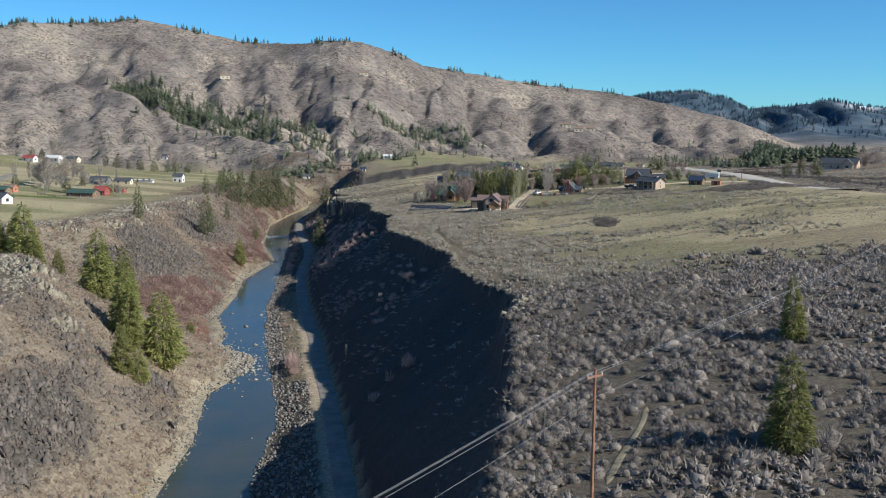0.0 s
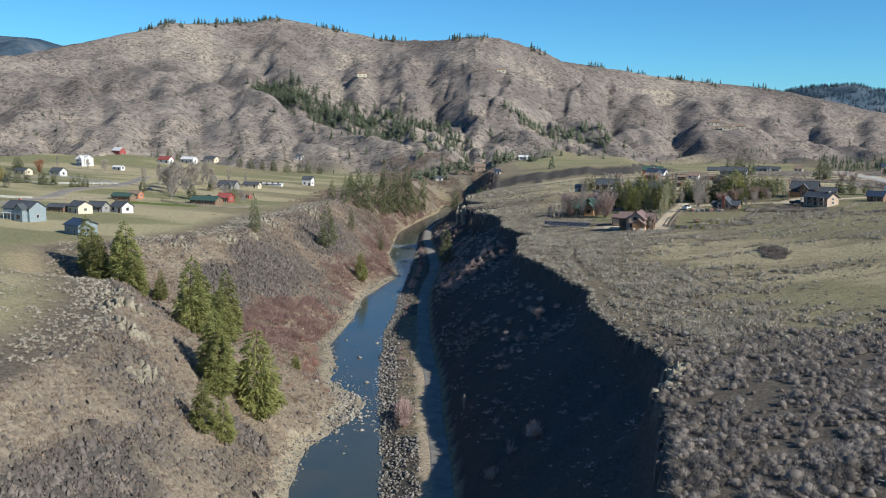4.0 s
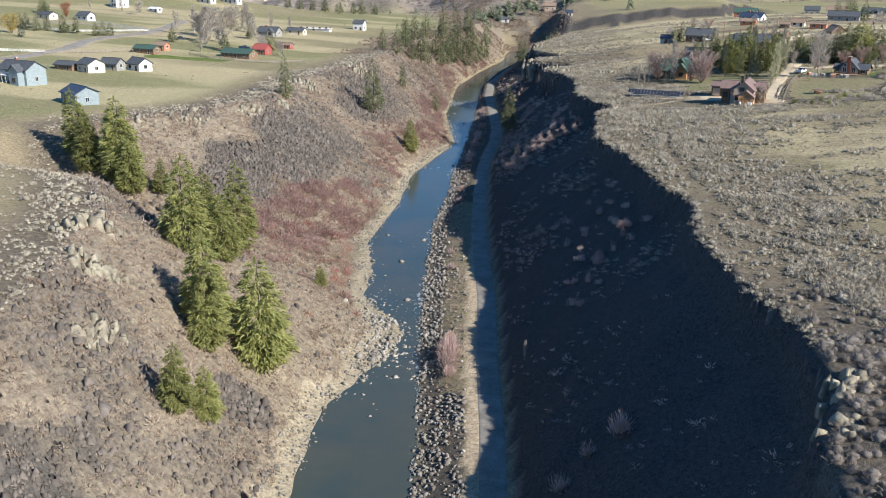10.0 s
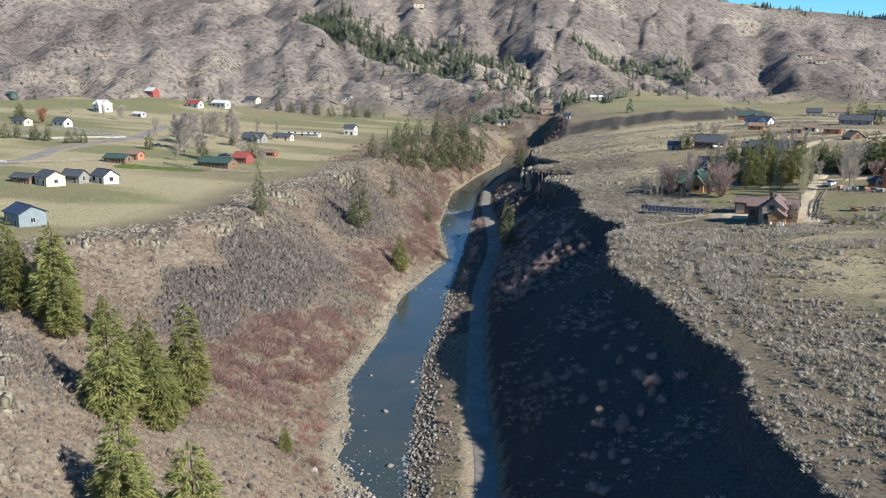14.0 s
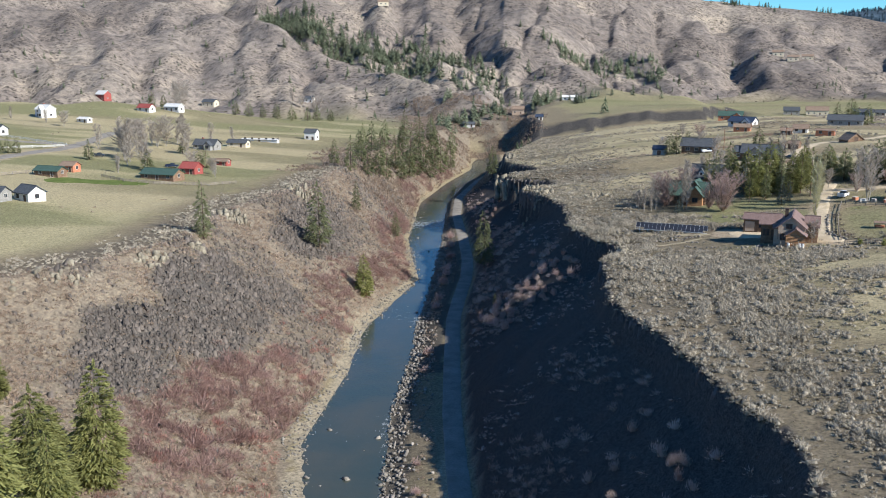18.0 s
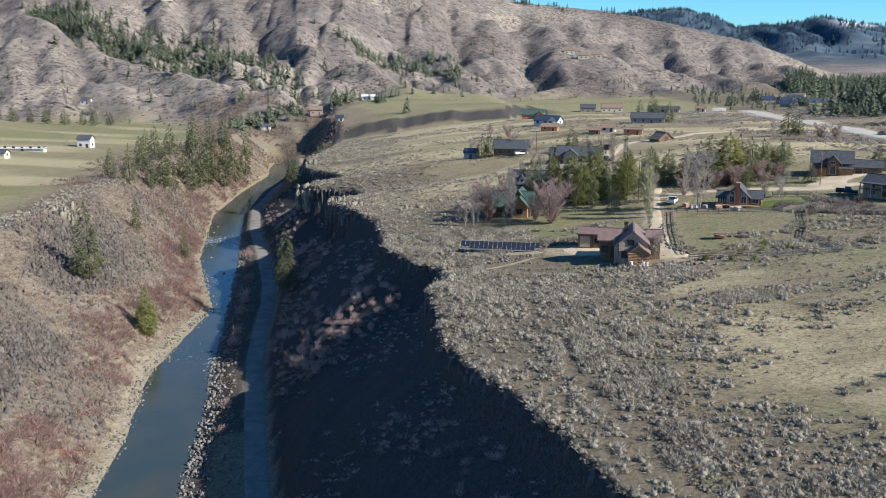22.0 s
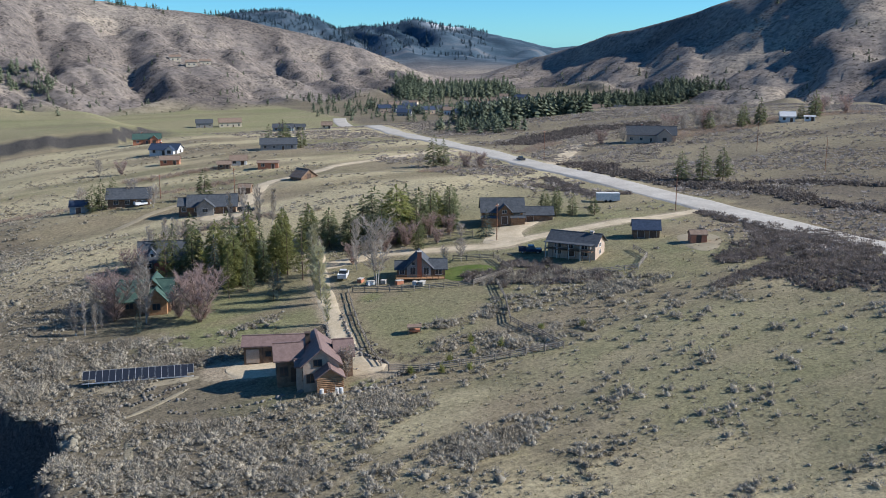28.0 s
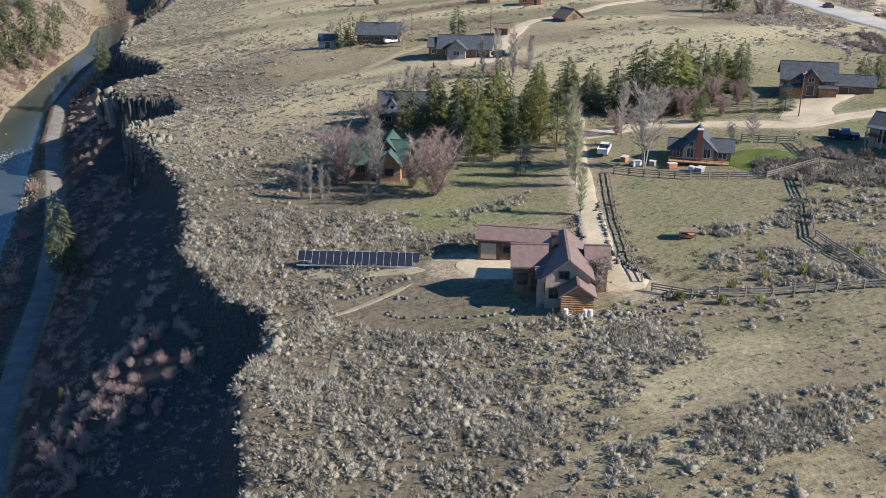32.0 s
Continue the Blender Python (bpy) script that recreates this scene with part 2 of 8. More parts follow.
def rim_left(y):
    return along(y, (-200, -110), (60, -86), (160, -80), (215, -82), (245, -90), (270, -103), (300, -124), (327, -140), (340, -135), (345, -130), (358, -121), (387, -109), (412, -110), (445, -113), (472, -112), (496, -106),
                 (575, -105), (650, -108), (750, -98), (850, -92), (1100, -140))


AZ_NEAR = ((-180, 700, 1300, 4.0), (-60, 700, 1300, 3.0), (-40, 850, 1500, 2.6), (-30, 900, 1600, 2.9), (-24, 930, 1700, 4.3), (-21.5, 940, 1750, 4.9), (-20.3, 945, 1760, 5.3), (-18, 955, 1800, 5.3), (-16, 970, 1840, 5.45),
           (-14.3, 980, 1857, 5.7), (-12.5, 960, 1850, 5.45), (-9, 930, 1820, 4.7), (-7, 915, 1800, 4.55), (-4.5, 920, 1740, 4.6), (-3, 930, 1710, 4.8), (-1.6, 960, 1700, 4.7), (0.5, 1020, 1725, 4.15), (2, 1080, 1750, 3.4), (7, 1200, 1850, 2.6),
           (12, 1250, 1850, 2.0), (16, 1320, 1850, 1.3), (20, 1400, 1800, 0.3), (23, 1500, 1800, -0.9), (26, 1650, 1950, -1.8), (29, 1650, 2100, -0.6), (31.1, 1500, 2016, 0.1), (33.6, 1250, 1910, 1.0), (36, 1100, 1801, 1.7), (38.6, 1000, 1693, 2.6),
           (42.6, 880, 1578, 3.7), (50, 750, 1500, 4.6), (60, 650, 1400, 5.0), (180, 700, 1300, 4.0))
AZ_FAR = ((-180, 3.0), (-40, 3.2), (-30, 4.3), (-24, 3.6), (-15, 2.0), (12, 1.3), (13.9, 1.5), (15.6, 1.7), (18, 1.8), (20.8, 0.95), (22.5, 0.95), (25, 1.25), (27.2, 1.0), (30.4, 0.35), (33, -0.3), (45, 0.6), (180, 3.0))


def crest(az):
    """Ground distance and height of the main crest by compass angle, and the distance of the hills' foot."""
    a, foot, ridge, up = (np.array(c, float) for c in zip(*AZ_NEAR))
    g, e = np.interp(az, a, ridge), np.interp(az, a, up)
    return g, 70 + g * np.tan(np.radians(e)), np.interp(az, a, foot)


def spurs():
    """Ridge lines (x, y, z) that run from the crest down to the valley, wandering as they go, and side spurs off them."""
    rnd = random.Random(7)
    lines = []

    def put(az0, az1, drop=1.0, wig=1.2, n=9, k=0.5, start=0.0):
        line = []
        ph = rnd.uniform(0, 6)
        for i in range(n + 1):
            t = start + (1 - start) * i / n
            az = az0 + (az1 - az0) * t + wig * math.sin(ph + 5 * t) * t
            g, top, foot = (float(v) for v in crest(az0 + (az1 - az0) * t))
            r = g + (foot - g) * t
            z = 18 + (top - 18) * (1 - t) ** 1.12 * drop + 9 * math.sin(ph * 2 + 9 * t) * t * (1 - t)
            line.append((r * math.sin(math.radians(az)), r * math.cos(math.radians(az)), z))
        lines.append((line, k))
        return line

    az = -62.0
    while az < 64:
        main = put(az, az + rnd.uniform(-1.5, 2.6), rnd.uniform(0.86, 1.0), 0.9, k=0.5)
        for side in range(5):
            i = rnd.randint(1, 7)
            x0, y0, z0 = main[i]
            way, far = rnd.choice((-1, 1)) * rnd.uniform(0.5, 1.0), rnd.uniform(90, 210)
            r = math.hypot(x0, y0)
            ux, uy = x0 / r, y0 / r
            x1, y1 = x0 - ux * far + uy * way * far * 0.7, y0 - uy * far - ux * way * far * 0.7
            lines.append(([(x0, y0, z0 - 2), ((x0 + x1) / 2, (y0 + y1) / 2, z0 * 0.72 + 4), (x1, y1, max(22, z0 * 0.42))], 0.55))
        az += rnd.uniform(1.9, 3.4)
    # the long front spur on the left, with a wooded ravine behind it
    lines.append(([(-760, 1360, 165), (-620, 1430, 160), (-470, 1360, 130), (-345, 1270, 104), (-250, 1200, 74), (-150, 1075, 56), (-85, 985, 36), (-45, 925, 22)], 0.42))
    return lines


def hills(x, y):
    """Height of the hills over z = 20 as they ring the valley, their mask and the far woods' mask."""
    shape = np.broadcast(x, y).shape
    r, az = np.hypot(x, y), np.degrees(np.arctan2(x, y))
    g, top, f = crest(az)
    f = f * (1 + 0.12 * (fbm(az / 4.0, r * 0, 2, 41) - 0.5))
    t = (r - f) / (g - f)
    h = np.zeros(shape)
    far_off = (r > 780) & (r < 2900)
    if far_off.any():
        px, py = x[far_off] + 34 * (fbm(x[far_off] / 90, y[far_off] / 90, 3, 91) - 0.5), y[far_off] + 34 * (fbm(x[far_off] / 90 + 50, y[far_off] / 90, 3, 92) - 0.5)
        tt = t[far_off]
        low = np.maximum(top[far_off] - 20, 0) * np.clip(tt, 0, 1) ** 1.5 * 0.8
        best = low.copy()
        for line, k in SPURS:
            lx, ly = [p[0] for p in line], [p[1] for p in line]
            near = np.nonzero((px > min(lx) - 260) & (px < max(lx) + 260) & (py > min(ly) - 260) & (py < max(ly) + 260))[0]
            qx, qy = px[near], py[near]
            for (ax, ay, a_z), (bx, by, b_z) in zip(line, line[1:]):
                ux, uy = bx - ax, by - ay
                w = np.clip(((qx - ax) * ux + (qy - ay) * uy) / (ux * ux + uy * uy), 0, 1)
                d = np.hypot(qx - ax - w * ux, qy - ay - w * uy)
                best[near] = np.maximum(best[near], a_z + (b_z - a_z) * w - 20 - k * d * (0.55 + 0.45 * np.minimum(d / 60, 1)))
        # the crest itself keeps its skyline
        crest_z = np.maximum(top[far_off] - 20, 0) * (1 - np.clip(np.abs(tt - 1) * 1.9, 0, 1) ** 1.1)
        best = np.maximum(best, crest_z)
        best = np.minimum(best, np.maximum(top[far_off] - 20, 0) * (0.35 + 0.65 * np.clip(tt + 0.25, 0, 1)) + 24 * (1 - np.clip(tt, 0, 1)))
        fx, fy = x[far_off], y[far_off]
        crag = 1 - np.abs(2 * fbm(fx / 85, fy / 85, 3, 23) - 1)
        calm = 0.3 * smooth(26, 32, az[far_off])
        best = best * (1 - calm) + np.maximum(low, crest_z) * calm
        us = np.radians(az[far_off]) * 1350 + 50 * (fbm(fx / 120, fy / 120, 2, 25) - 0.5)
        rr = np.hypot(fx, fy)
        draw = (1 - np.abs(2 * fbm(us / 75, rr / 330, 2, 26) - 1)) ** 4
        rill = (1 - np.abs(2 * fbm(us / 30, rr / 150, 2, 27) - 1)) ** 3
        best = best - smooth(0.02, 0.2, tt) * (1 - 0.85 * smooth(0.82, 1.0, tt)) * (11 * draw + 5.0 * rill)
        best = best + (1 - calm) * smooth(0.0, 0.25, tt) * (1 - 0.75 * smooth(0.8, 1.0, tt)) * (20 * (crag - 0.7) + 5 * (fbm(fx / 25, fy / 25, 2, 24) - 0.5))
        h[far_off] = best * smooth(-0.15, 0.1, tt)
    b, fe = (np.array(c, float) for c in zip(*AZ_FAR))
    far_top = 70 + 4200 * np.tan(np.radians(np.interp(az, b, fe))) - 20
    s = smooth(2300, 4200, r)
    us = np.radians(az) * 4000 + 300 * (fbm(x / 600, y / 600, 3, 9) - 0.5)
    fs = 1 - np.abs(2 * fbm(us / 300, r / 1800, 3, 31) - 1) * 1.6
    cut = (1 - np.abs(2 * fbm(us / 170, r / 900, 3, 33) - 1)) ** 2
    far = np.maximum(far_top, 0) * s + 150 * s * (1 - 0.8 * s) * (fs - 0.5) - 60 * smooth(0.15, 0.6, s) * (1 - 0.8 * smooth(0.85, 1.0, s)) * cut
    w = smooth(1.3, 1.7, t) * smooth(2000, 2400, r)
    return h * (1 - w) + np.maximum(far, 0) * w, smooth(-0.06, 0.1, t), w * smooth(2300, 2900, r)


SPURS = spurs()


def bench_right(x, y):
    z = 32 + 0.08 * np.clip(x - rim_right(y), 0, 150) - 0.034 * np.clip(y - 500, 0, 500)
    z = z + 5.0 * np.exp(-((x - 130) / 60) ** 2 - ((y - 300) / 70) ** 2) + 3.5 * np.exp(-((x - 70) / 50) ** 2 - ((y - 150) / 45) ** 2)
    z = z - 4.0 * smooth(440, 530, y) * (1 - smooth(0, 75, x - rim_right(y)))
    z = z + 9 * smooth(230, 420, x) * (1 - smooth(700, 1000, y))
    return z + 1.5 * (fbm(x / 38, y / 38, 3, 3) - 0.5) + 0.5 * (fbm(x / 9, y / 9, 3, 4) - 0.5)


def bench_left(x, y):
    z = 32.3 - 0.022 * np.clip(y - 350, 0, 500) + 0.066 * np.clip(-x - 140, 0, 400) + 11 * smooth(720, 870, y) * smooth(-200, -330, x)
    return z + 1.2 * (fbm(x / 45, y / 45, 3, 13) - 0.5) + 0.3 * (fbm(x / 9, y / 9, 2, 14) - 0.5)


ROAD_W, ROAD_Z = 4.0, 2.5
# mown and watered grass: centre, half widths, strength
LAWNS = ((30, 381.5, 6, 4, 0.9), (47.5, 378, 3, 2.5, 0.9), (32, 417, 18, 7, 1.0), (36, 433, 24, 10, 0.9), (40, 416, 16, 8, 0.8), (66, 402, 9, 14, 0.7), (72, 408, 14, 12, 0.5), (66.5, 418, 3, 3, 1.0), (82, 430, 18, 8, 0.7), (62, 390, 6, 8, 0.5), (118, 425, 10, 7, 0.5), (55, 520, 30, 10, 0.5), (130, 470, 40, 10, 0.5))


# fans of broken rock on the left slope: centre, half widths
FANS = ((-92, 372, 17, 42), (-84, 400, 12, 34), (-99, 340, 14, 26), (-64, 172, 11, 30), (-56, 226, 5, 9), (-92, 470, 12, 30))


def talus_at(x, y):
    """Where broken rock lies bare on the left slope, from 0 to 1."""
    wob = fbm(x / 13, y / 13, 3, 71) - 0.5
    fan = np.zeros(np.broadcast(x, y).shape)
    for cx, cy, a, b in FANS:
        fan = np.maximum(fan, 1 - smooth(0.7, 1.0, np.hypot((x - cx) / a, (y - cy) / b) + 1.3 * wob))
    up = (shore_left(y) - x) / np.maximum(shore_left(y) - rim_left(y), 20)
    fan = fan * np.where(y < 260, 1.0, smooth(0.3, 0.46, up + 0.5 * wob))
    return np.maximum(fan, 0.4 * smooth(0.585, 0.64, fbm(x / 30, y / 30, 4, 71)))


def land(x, y, masks=False):
    x, y = np.broadcast_arrays(np.asarray(x, float), np.asarray(y, float))
    sl, sr, rd, rr, rl = shore_left(y), shore_right(y), road_mid(y), rim_right(y), rim_left(y)
    n3 = fbm(x / 6, y / 6, 3, 51) - 0.5
    re = rd + ROAD_W / 2 + 1.0
    bed = -1.4 + 0.5 * n3
    # right side: bank of placed stone, road bench, slope, cliff, bench
    bank = ROAD_Z * smooth(0.0, 1.0, (x - sr + 1.0) / np.maximum(rd - ROAD_W / 2 - 1.2 - sr + 1.0, 1.5)) * 1.0
    s = np.clip((x - re) / np.maximum(rr - re, 4), 0, 1.2)
    br = bench_right(x, y)
    toe = 0.9 + 0.08 * (fbm(y / 16, y * 0 + 9, 2, 61) - 0.5)
    slope_z = ROAD_Z + (24 - 9 * smooth(450, 510, y)) * np.clip(s / toe, 0, 1) ** 0.85 + 2.2 * n3 * smooth(0, 0.15, s)
    wall = smooth(toe, 0.985, s)
    right = np.where(x < rd + ROAD_W / 2 + 1.0, np.where(x < sr, bed + (bank - bed) * smooth(-4, 0, x - sr), bank), slope_z * (1 - wall) + br * wall)
    right = np.where(s >= 0.985, br, right)
    # left side: silt bank, long talus slope, rim
    bl = bench_left(x, y)
    q = np.clip((sl - x) / np.maximum(sl - rl, 20), 0, 1.2)
    lz = 0.9 * smooth(0, 0.1, q) + (bl - 1.5) * np.clip((q - 0.08) / 0.86, 0, 1) ** 0.95 + 1.8 * n3 * smooth(0.05, 0.25, q)
    rim = smooth(0.9, 1.0, q)
    bar = 1.2 * np.exp(-(((x - sl - 3) / 5.5) ** 2) - (((y - 277) / 19) ** 2))
    left = np.where(x > sl, bed + (0.0 - bed) * smooth(4, 0, x - sl) + bar * smooth(0, 2, x - sl), lz * (1 - rim) + bl * rim)
    left = np.where(q >= 1.0, bl, left)
    # the draw with pines behind the near spur on the left
    dx = (x + 84) * -0.93 + (y - 285) * 0.37
    dy = (x + 84) * 0.37 + (y - 285) * 0.93
    left = left - 8.5 * np.exp(-(dy / 11) ** 2) * smooth(-18, 14, dx) * (1 - smooth(48, 80, dx))
    mid = (sl + sr) / 2
    z = np.where(x > mid, right, left)
    # the canyon fades out far up and down the valley
    fade = smooth(820, 1000, y) + smooth(-40, -200, y)
    valley = 20 + 0 * x
    z = z * (1 - fade) + np.where(np.abs(x - mid) < 400, np.where(fade > 0, valley, z), valley) * fade
    # the upper terrace with its rocky scarp
    back = 833 + 0.0016 * (x - 15) ** 2 + 16 * (fbm(x / 26, x * 0, 3, 63) - 0.5)
    scarp = smooth(0, 15, y - back)
    on_terrace = smooth(-42, -26, x) * (1 - smooth(95, 150, x)) * (1 - smooth(1050, 1150, y))
    z = z + (9 + 0.03 * np.clip(y - back, 0, 200)) * scarp * on_terrace
    spread = smooth(450, 900, np.abs(x + 20)) * 0.5
    z = z * (1 - spread) + 26 * spread
    hz, hm, wd = hills(x, y)
    z = np.where(hm > 0, z * (1 - hm) + 20 * hm, z) + hz
    if not masks:
        return z
    on_r, on_l = x > rr, x < rl
    out = {}
    slope = np.where((x > re) & (x < rr), 1.0, 0) + np.where((x < sl - 3) & (x > rl), 1.0, 0)
    talus = talus_at(x, y)
    out["slope"] = slope * (1 - hm)
    # full strength on the right slope paints in its shade; knoll darkened partly
    out["rock_and_shade"] = np.clip(np.where((x < sl - 6) & (x > rl), talus * 0.9, 0) + np.where((x > re + 0.5) & (x < rr), 1.0, 0) + np.where((s > toe - 0.05) & (s < 1.0) & (x > re), 0.9, 0) + np.where((x > sr - 1) & (x < rd - ROAD_W / 2 - 2.2 * (1 - smooth(300, 360, y))), np.where((y > 248) & (y < 380) & (x - sr > 0.45 * (rd - ROAD_W / 2 - 2.2 - sr)), 0.15, 0.8), 0) + np.where(on_r, 0.35 * (1 - smooth(200, 230, y)), 0), 0, 1) * (1 - fade.clip(0, 1))
    out["rock_and_shade"] = np.clip(out["rock_and_shade"] + 1.6 * on_terrace * smooth(0.0, 0.06, scarp) * (1 - smooth(0.94, 1.0, scarp)), 0, 1)
    out["silt"] = np.where((x < sl + 1.5) & (x > sl - 2.8 - 2.4 * np.exp(-(((y - 262) / 45) ** 2)) - 2.0 * np.exp(-(((y - 425) / 25) ** 2)) - 4 * n3), 1.0, 0) * (1 - 0.85 * smooth(400, 540, y)) * (1 - smooth(700, 850, y)) + np.where((x >= sl + 1.5) & (x <= sr), 0.6, 0) * (1 - smooth(700, 850, y))
    fld = smooth(0.42, 0.55, fbm(x / 90, y / 60, 2, 81))
    out["green"] = np.where(on_l, smooth(16, 28, rl - x) * (0.35 + 0.5 * fld), 0) + np.where(on_r, (0.4 * smooth(0.45, 0.62, fbm(x / 60, y / 28, 3, 83)) + 0.55 * smooth(835, 870, y)) * smooth(10, 40, x - rr), 0)
    out["straw"] = np.where(on_l, smooth(16, 28, rl - x) * smooth(0.46, 0.62, fbm(x / 110, y / 32, 3, 86)) * 0.55, 0) + np.where(on_r, smooth(18, 42, x - rr) * (1 - smooth(362, 384, y)) * smooth(215, 250, y) * 0.55 * smooth(0.36, 0.6, fbm(x / 34, y / 9, 3, 90)), 0) + np.where(on_r, smooth(440, 520, y) * smooth(0.3, 0.5, fbm(x / 120, y / 26, 3, 88)) * 0.85 * (1 - 0.8 * smooth(800, 850, y)), 0)
    out["dirt"] = np.where((x > rd - ROAD_W / 2 + 1.0 - 3.4 * (1 - smooth(300, 360, y))) & (x < rd + 0.6), 1.0, 0) * (1 - fade.clip(0, 1))
    belt = np.where(on_r, 0.7 * (1 - smooth(24, 42, x - rr + 44 * (fbm(x / 22, y / 22, 3, 101) - 0.5))), 0) + np.where(on_r, 1 - smooth(205, 232, y + 20 * (fbm(x / 18, y / 18, 2, 113) - 0.5)), 0) + np.where(on_l, 1 - smooth(8, 18, rl - x), 0) + np.where((x > along(y, (330, 168), (624, 219), (1060, 330))) & (y > 330), 0.65 + 0.35 * smooth(0.42, 0.58, fbm(x / 34, y / 22, 3, 99)), 0)
    out["sage"] = belt * (1 - hm)
    for cx, cy, a, b, k in LAWNS:
        mown = k * (1 - smooth(0.6, 1.15, np.hypot((x - cx) / a, (y - cy) / b) + 0.5 * (fbm(x / 4, y / 4, 2, 89) - 0.5)))
        out["green"], out["straw"] = np.maximum(out["green"], mown), out["straw"] * (1 - mown)
    out["hill"] = hm
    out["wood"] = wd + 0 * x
    out["snow"] = smooth(0.0, 40, z - 70 - 4100 * math.tan(radians(0.65))) * smooth(0.42, 0.55, fbm(x / 120, y / 120, 3, 95)) * wd * np.exp(-((np.degrees(np.arctan2(x, y)) - 26.8) / 1.0) ** 2)
    beyond = np.where((x > along(y, (330, 166), (624, 217), (1060, 328))) & (y > 330), 0.3, 1.0)
    for k in ("green", "straw"):
        out[k] = out[k] * (1 - hm) * beyond
    return z, out


def steps(*runs):
    """Grid lines: from the first value, runs of (end, first step, last step)."""
    at = [runs[0]]
    for end, a, b in runs[1:]:
        lo, span = at[-1], end - at[-1]
        n = max(2, int(round(span / ((a + b) / 2))))
        w = np.linspace(a, b, n)
        at += list(lo + np.cumsum(w * span / w.sum()))
    return np.array(at)


def grid_mesh(name, gx, gy, gz, masks=None):
    ny, nx = gz.shape
    me = bpy.data.meshes.new(name)
    co = np.stack([np.broadcast_to(gx, gz.shape), np.broadcast_to(gy, gz.shape), gz], -1).reshape(-1, 3).astype(np.float32)
    i = (np.arange(ny - 1)[:, None] * nx + np.arange(nx - 1)[None]).ravel()
    quads = np.stack([i, i + 1, i + nx + 1, i + nx], -1).astype(np.int32)
    me.vertices.add(len(co))
    me.vertices.foreach_set("co", co.ravel())
    me.loops.add(quads.size)
    me.loops.foreach_set("vertex_index", quads.ravel())
    me.polygons.add(len(quads))
    me.polygons.foreach_set("loop_start", np.arange(0, quads.size, 4, dtype=np.int32))
    me.polygons.foreach_set("use_smooth", np.ones(len(quads), bool))
    for key, v in (masks or {}).items():
        me.attributes.new(key, "FLOAT", "POINT").data.foreach_set("value", np.clip(v, 0, 1).ravel().astype(np.float32))
    me.update()
    me.validate()
    return me


GX = steps(-4600, (-1300, 160, 16), (-700, 16, 9), (-150, 9, 1.8), (110, 1.4, 1.4), (260, 1.6, 7), (900, 7, 10), (1500, 12, 18), (2300, 20, 40), (4600, 40, 190))
GY = steps(-900, (40, 60, 4), (80, 3, 1.5), (420, 1.35, 1.35), (620, 1.5, 3), (1000, 3, 7), (1950, 7.5, 8), (2100, 9, 14), (4300, 20, 45), (4900, 60, 110))
gz, gm = land(GX[None, :], GY[:, None], True)
DIRT = []          # (polyline, width): unpaved drives, filled in below before the mesh is made


def band(x, y, line, width):
    """1 within a strip along a polyline, fading at its edges."""
    best = np.full(np.broadcast(x, y).shape, 1e9)
    for (ax, ay), (bx, by) in zip(line, line[1:]):
        ux, uy = bx - ax, by - ay
        k = np.clip(((x - ax) * ux + (y - ay) * uy) / (ux * ux + uy * uy), 0, 1)
        best = np.minimum(best, np.hypot(x - ax - k * ux, y - ay - k * uy))
    return 1 - smooth(width * 0.42, width * 0.62, best)


DRIVES = (([(71, 462), (67.6, 451.3), (64.6, 441.9), (61.5, 432.5), (58.8, 423.6), (56.3, 414), (55, 408.7), (53, 401.3), (51.3, 395.3), (50.6, 388.7), (50.8, 382.5)], 3.4), ([(49.4, 389.5), (50.8, 386), (52, 382)], 5.2), ([(66, 447), (82, 449), (91, 443), (101, 438), (107, 433), (115, 435), (128, 434), (143, 433), (172, 434)], 4.0),
          ([(107, 434), (115, 444), (122, 449), (127, 451)], 7.0), ([(64, 527), (73, 535), (80, 545), (95, 572), (131, 596), (180, 622), (211, 628)], 4.5), ([(60, 527), (75, 530)], 9.0), ([(31, 398.4), (36, 396.4), (43, 393.5)], 6.0),
          ([(191, 540), (213, 560), (251, 604), (266, 608)], 6.0))
LEFT_DRIVES = (([(-232, 440), (-233, 493), (-242, 525), (-243, 547), (-243, 600), (-260, 680)], 6.0), ([(-320, 590), (-289, 606), (-245, 606)], 4.0))
TRACKS = (([(74, 350), (59, 354), (45, 353), (36, 351), (25, 345), (17.8, 337), (16.2, 325), (16.8, 313), (19.6, 290), (22.6, 273), (27, 258), (36, 244), (52, 234)], 0.4), ([(20, 88), (22, 92), (25, 99), (30, 108), (32, 114)], 1.2))
for line, w in DRIVES + LEFT_DRIVES:
    gm["dirt"] = np.maximum(gm["dirt"], 0.85 * band(GX[None, :], GY[:, None], line, w * 1.25 + 0.8) * smooth(0.3, 0.5, fbm(GX[None, :] / 3 + 0 * GY[:, None], GY[:, None] / 3 + 0 * GX[None, :], 2, 97) + 0.12))

HIGHWAY = ((330, 160), (407, 171), (439, 175), (477, 180), (531, 189), (624, 211), (765, 237), (900, 271), (1021, 307), (1060, 322))
fx, fy = GX[None, :] + 0 * GY[:, None], GY[:, None] + 0 * GX[None, :]
beyond = smooth(4, 16, fx - along(fy, *HIGHWAY)) * smooth(300, 360, fy) * (1 - smooth(900, 1000, fy)) * (1 - smooth(600, 760, fx))
gm["sage"] = np.maximum(gm["sage"], beyond * (0.1 + 0.65 * smooth(0.42, 0.56, fbm(fx / 40, fy / 24, 3, 99))) * (1 - gm["hill"]))

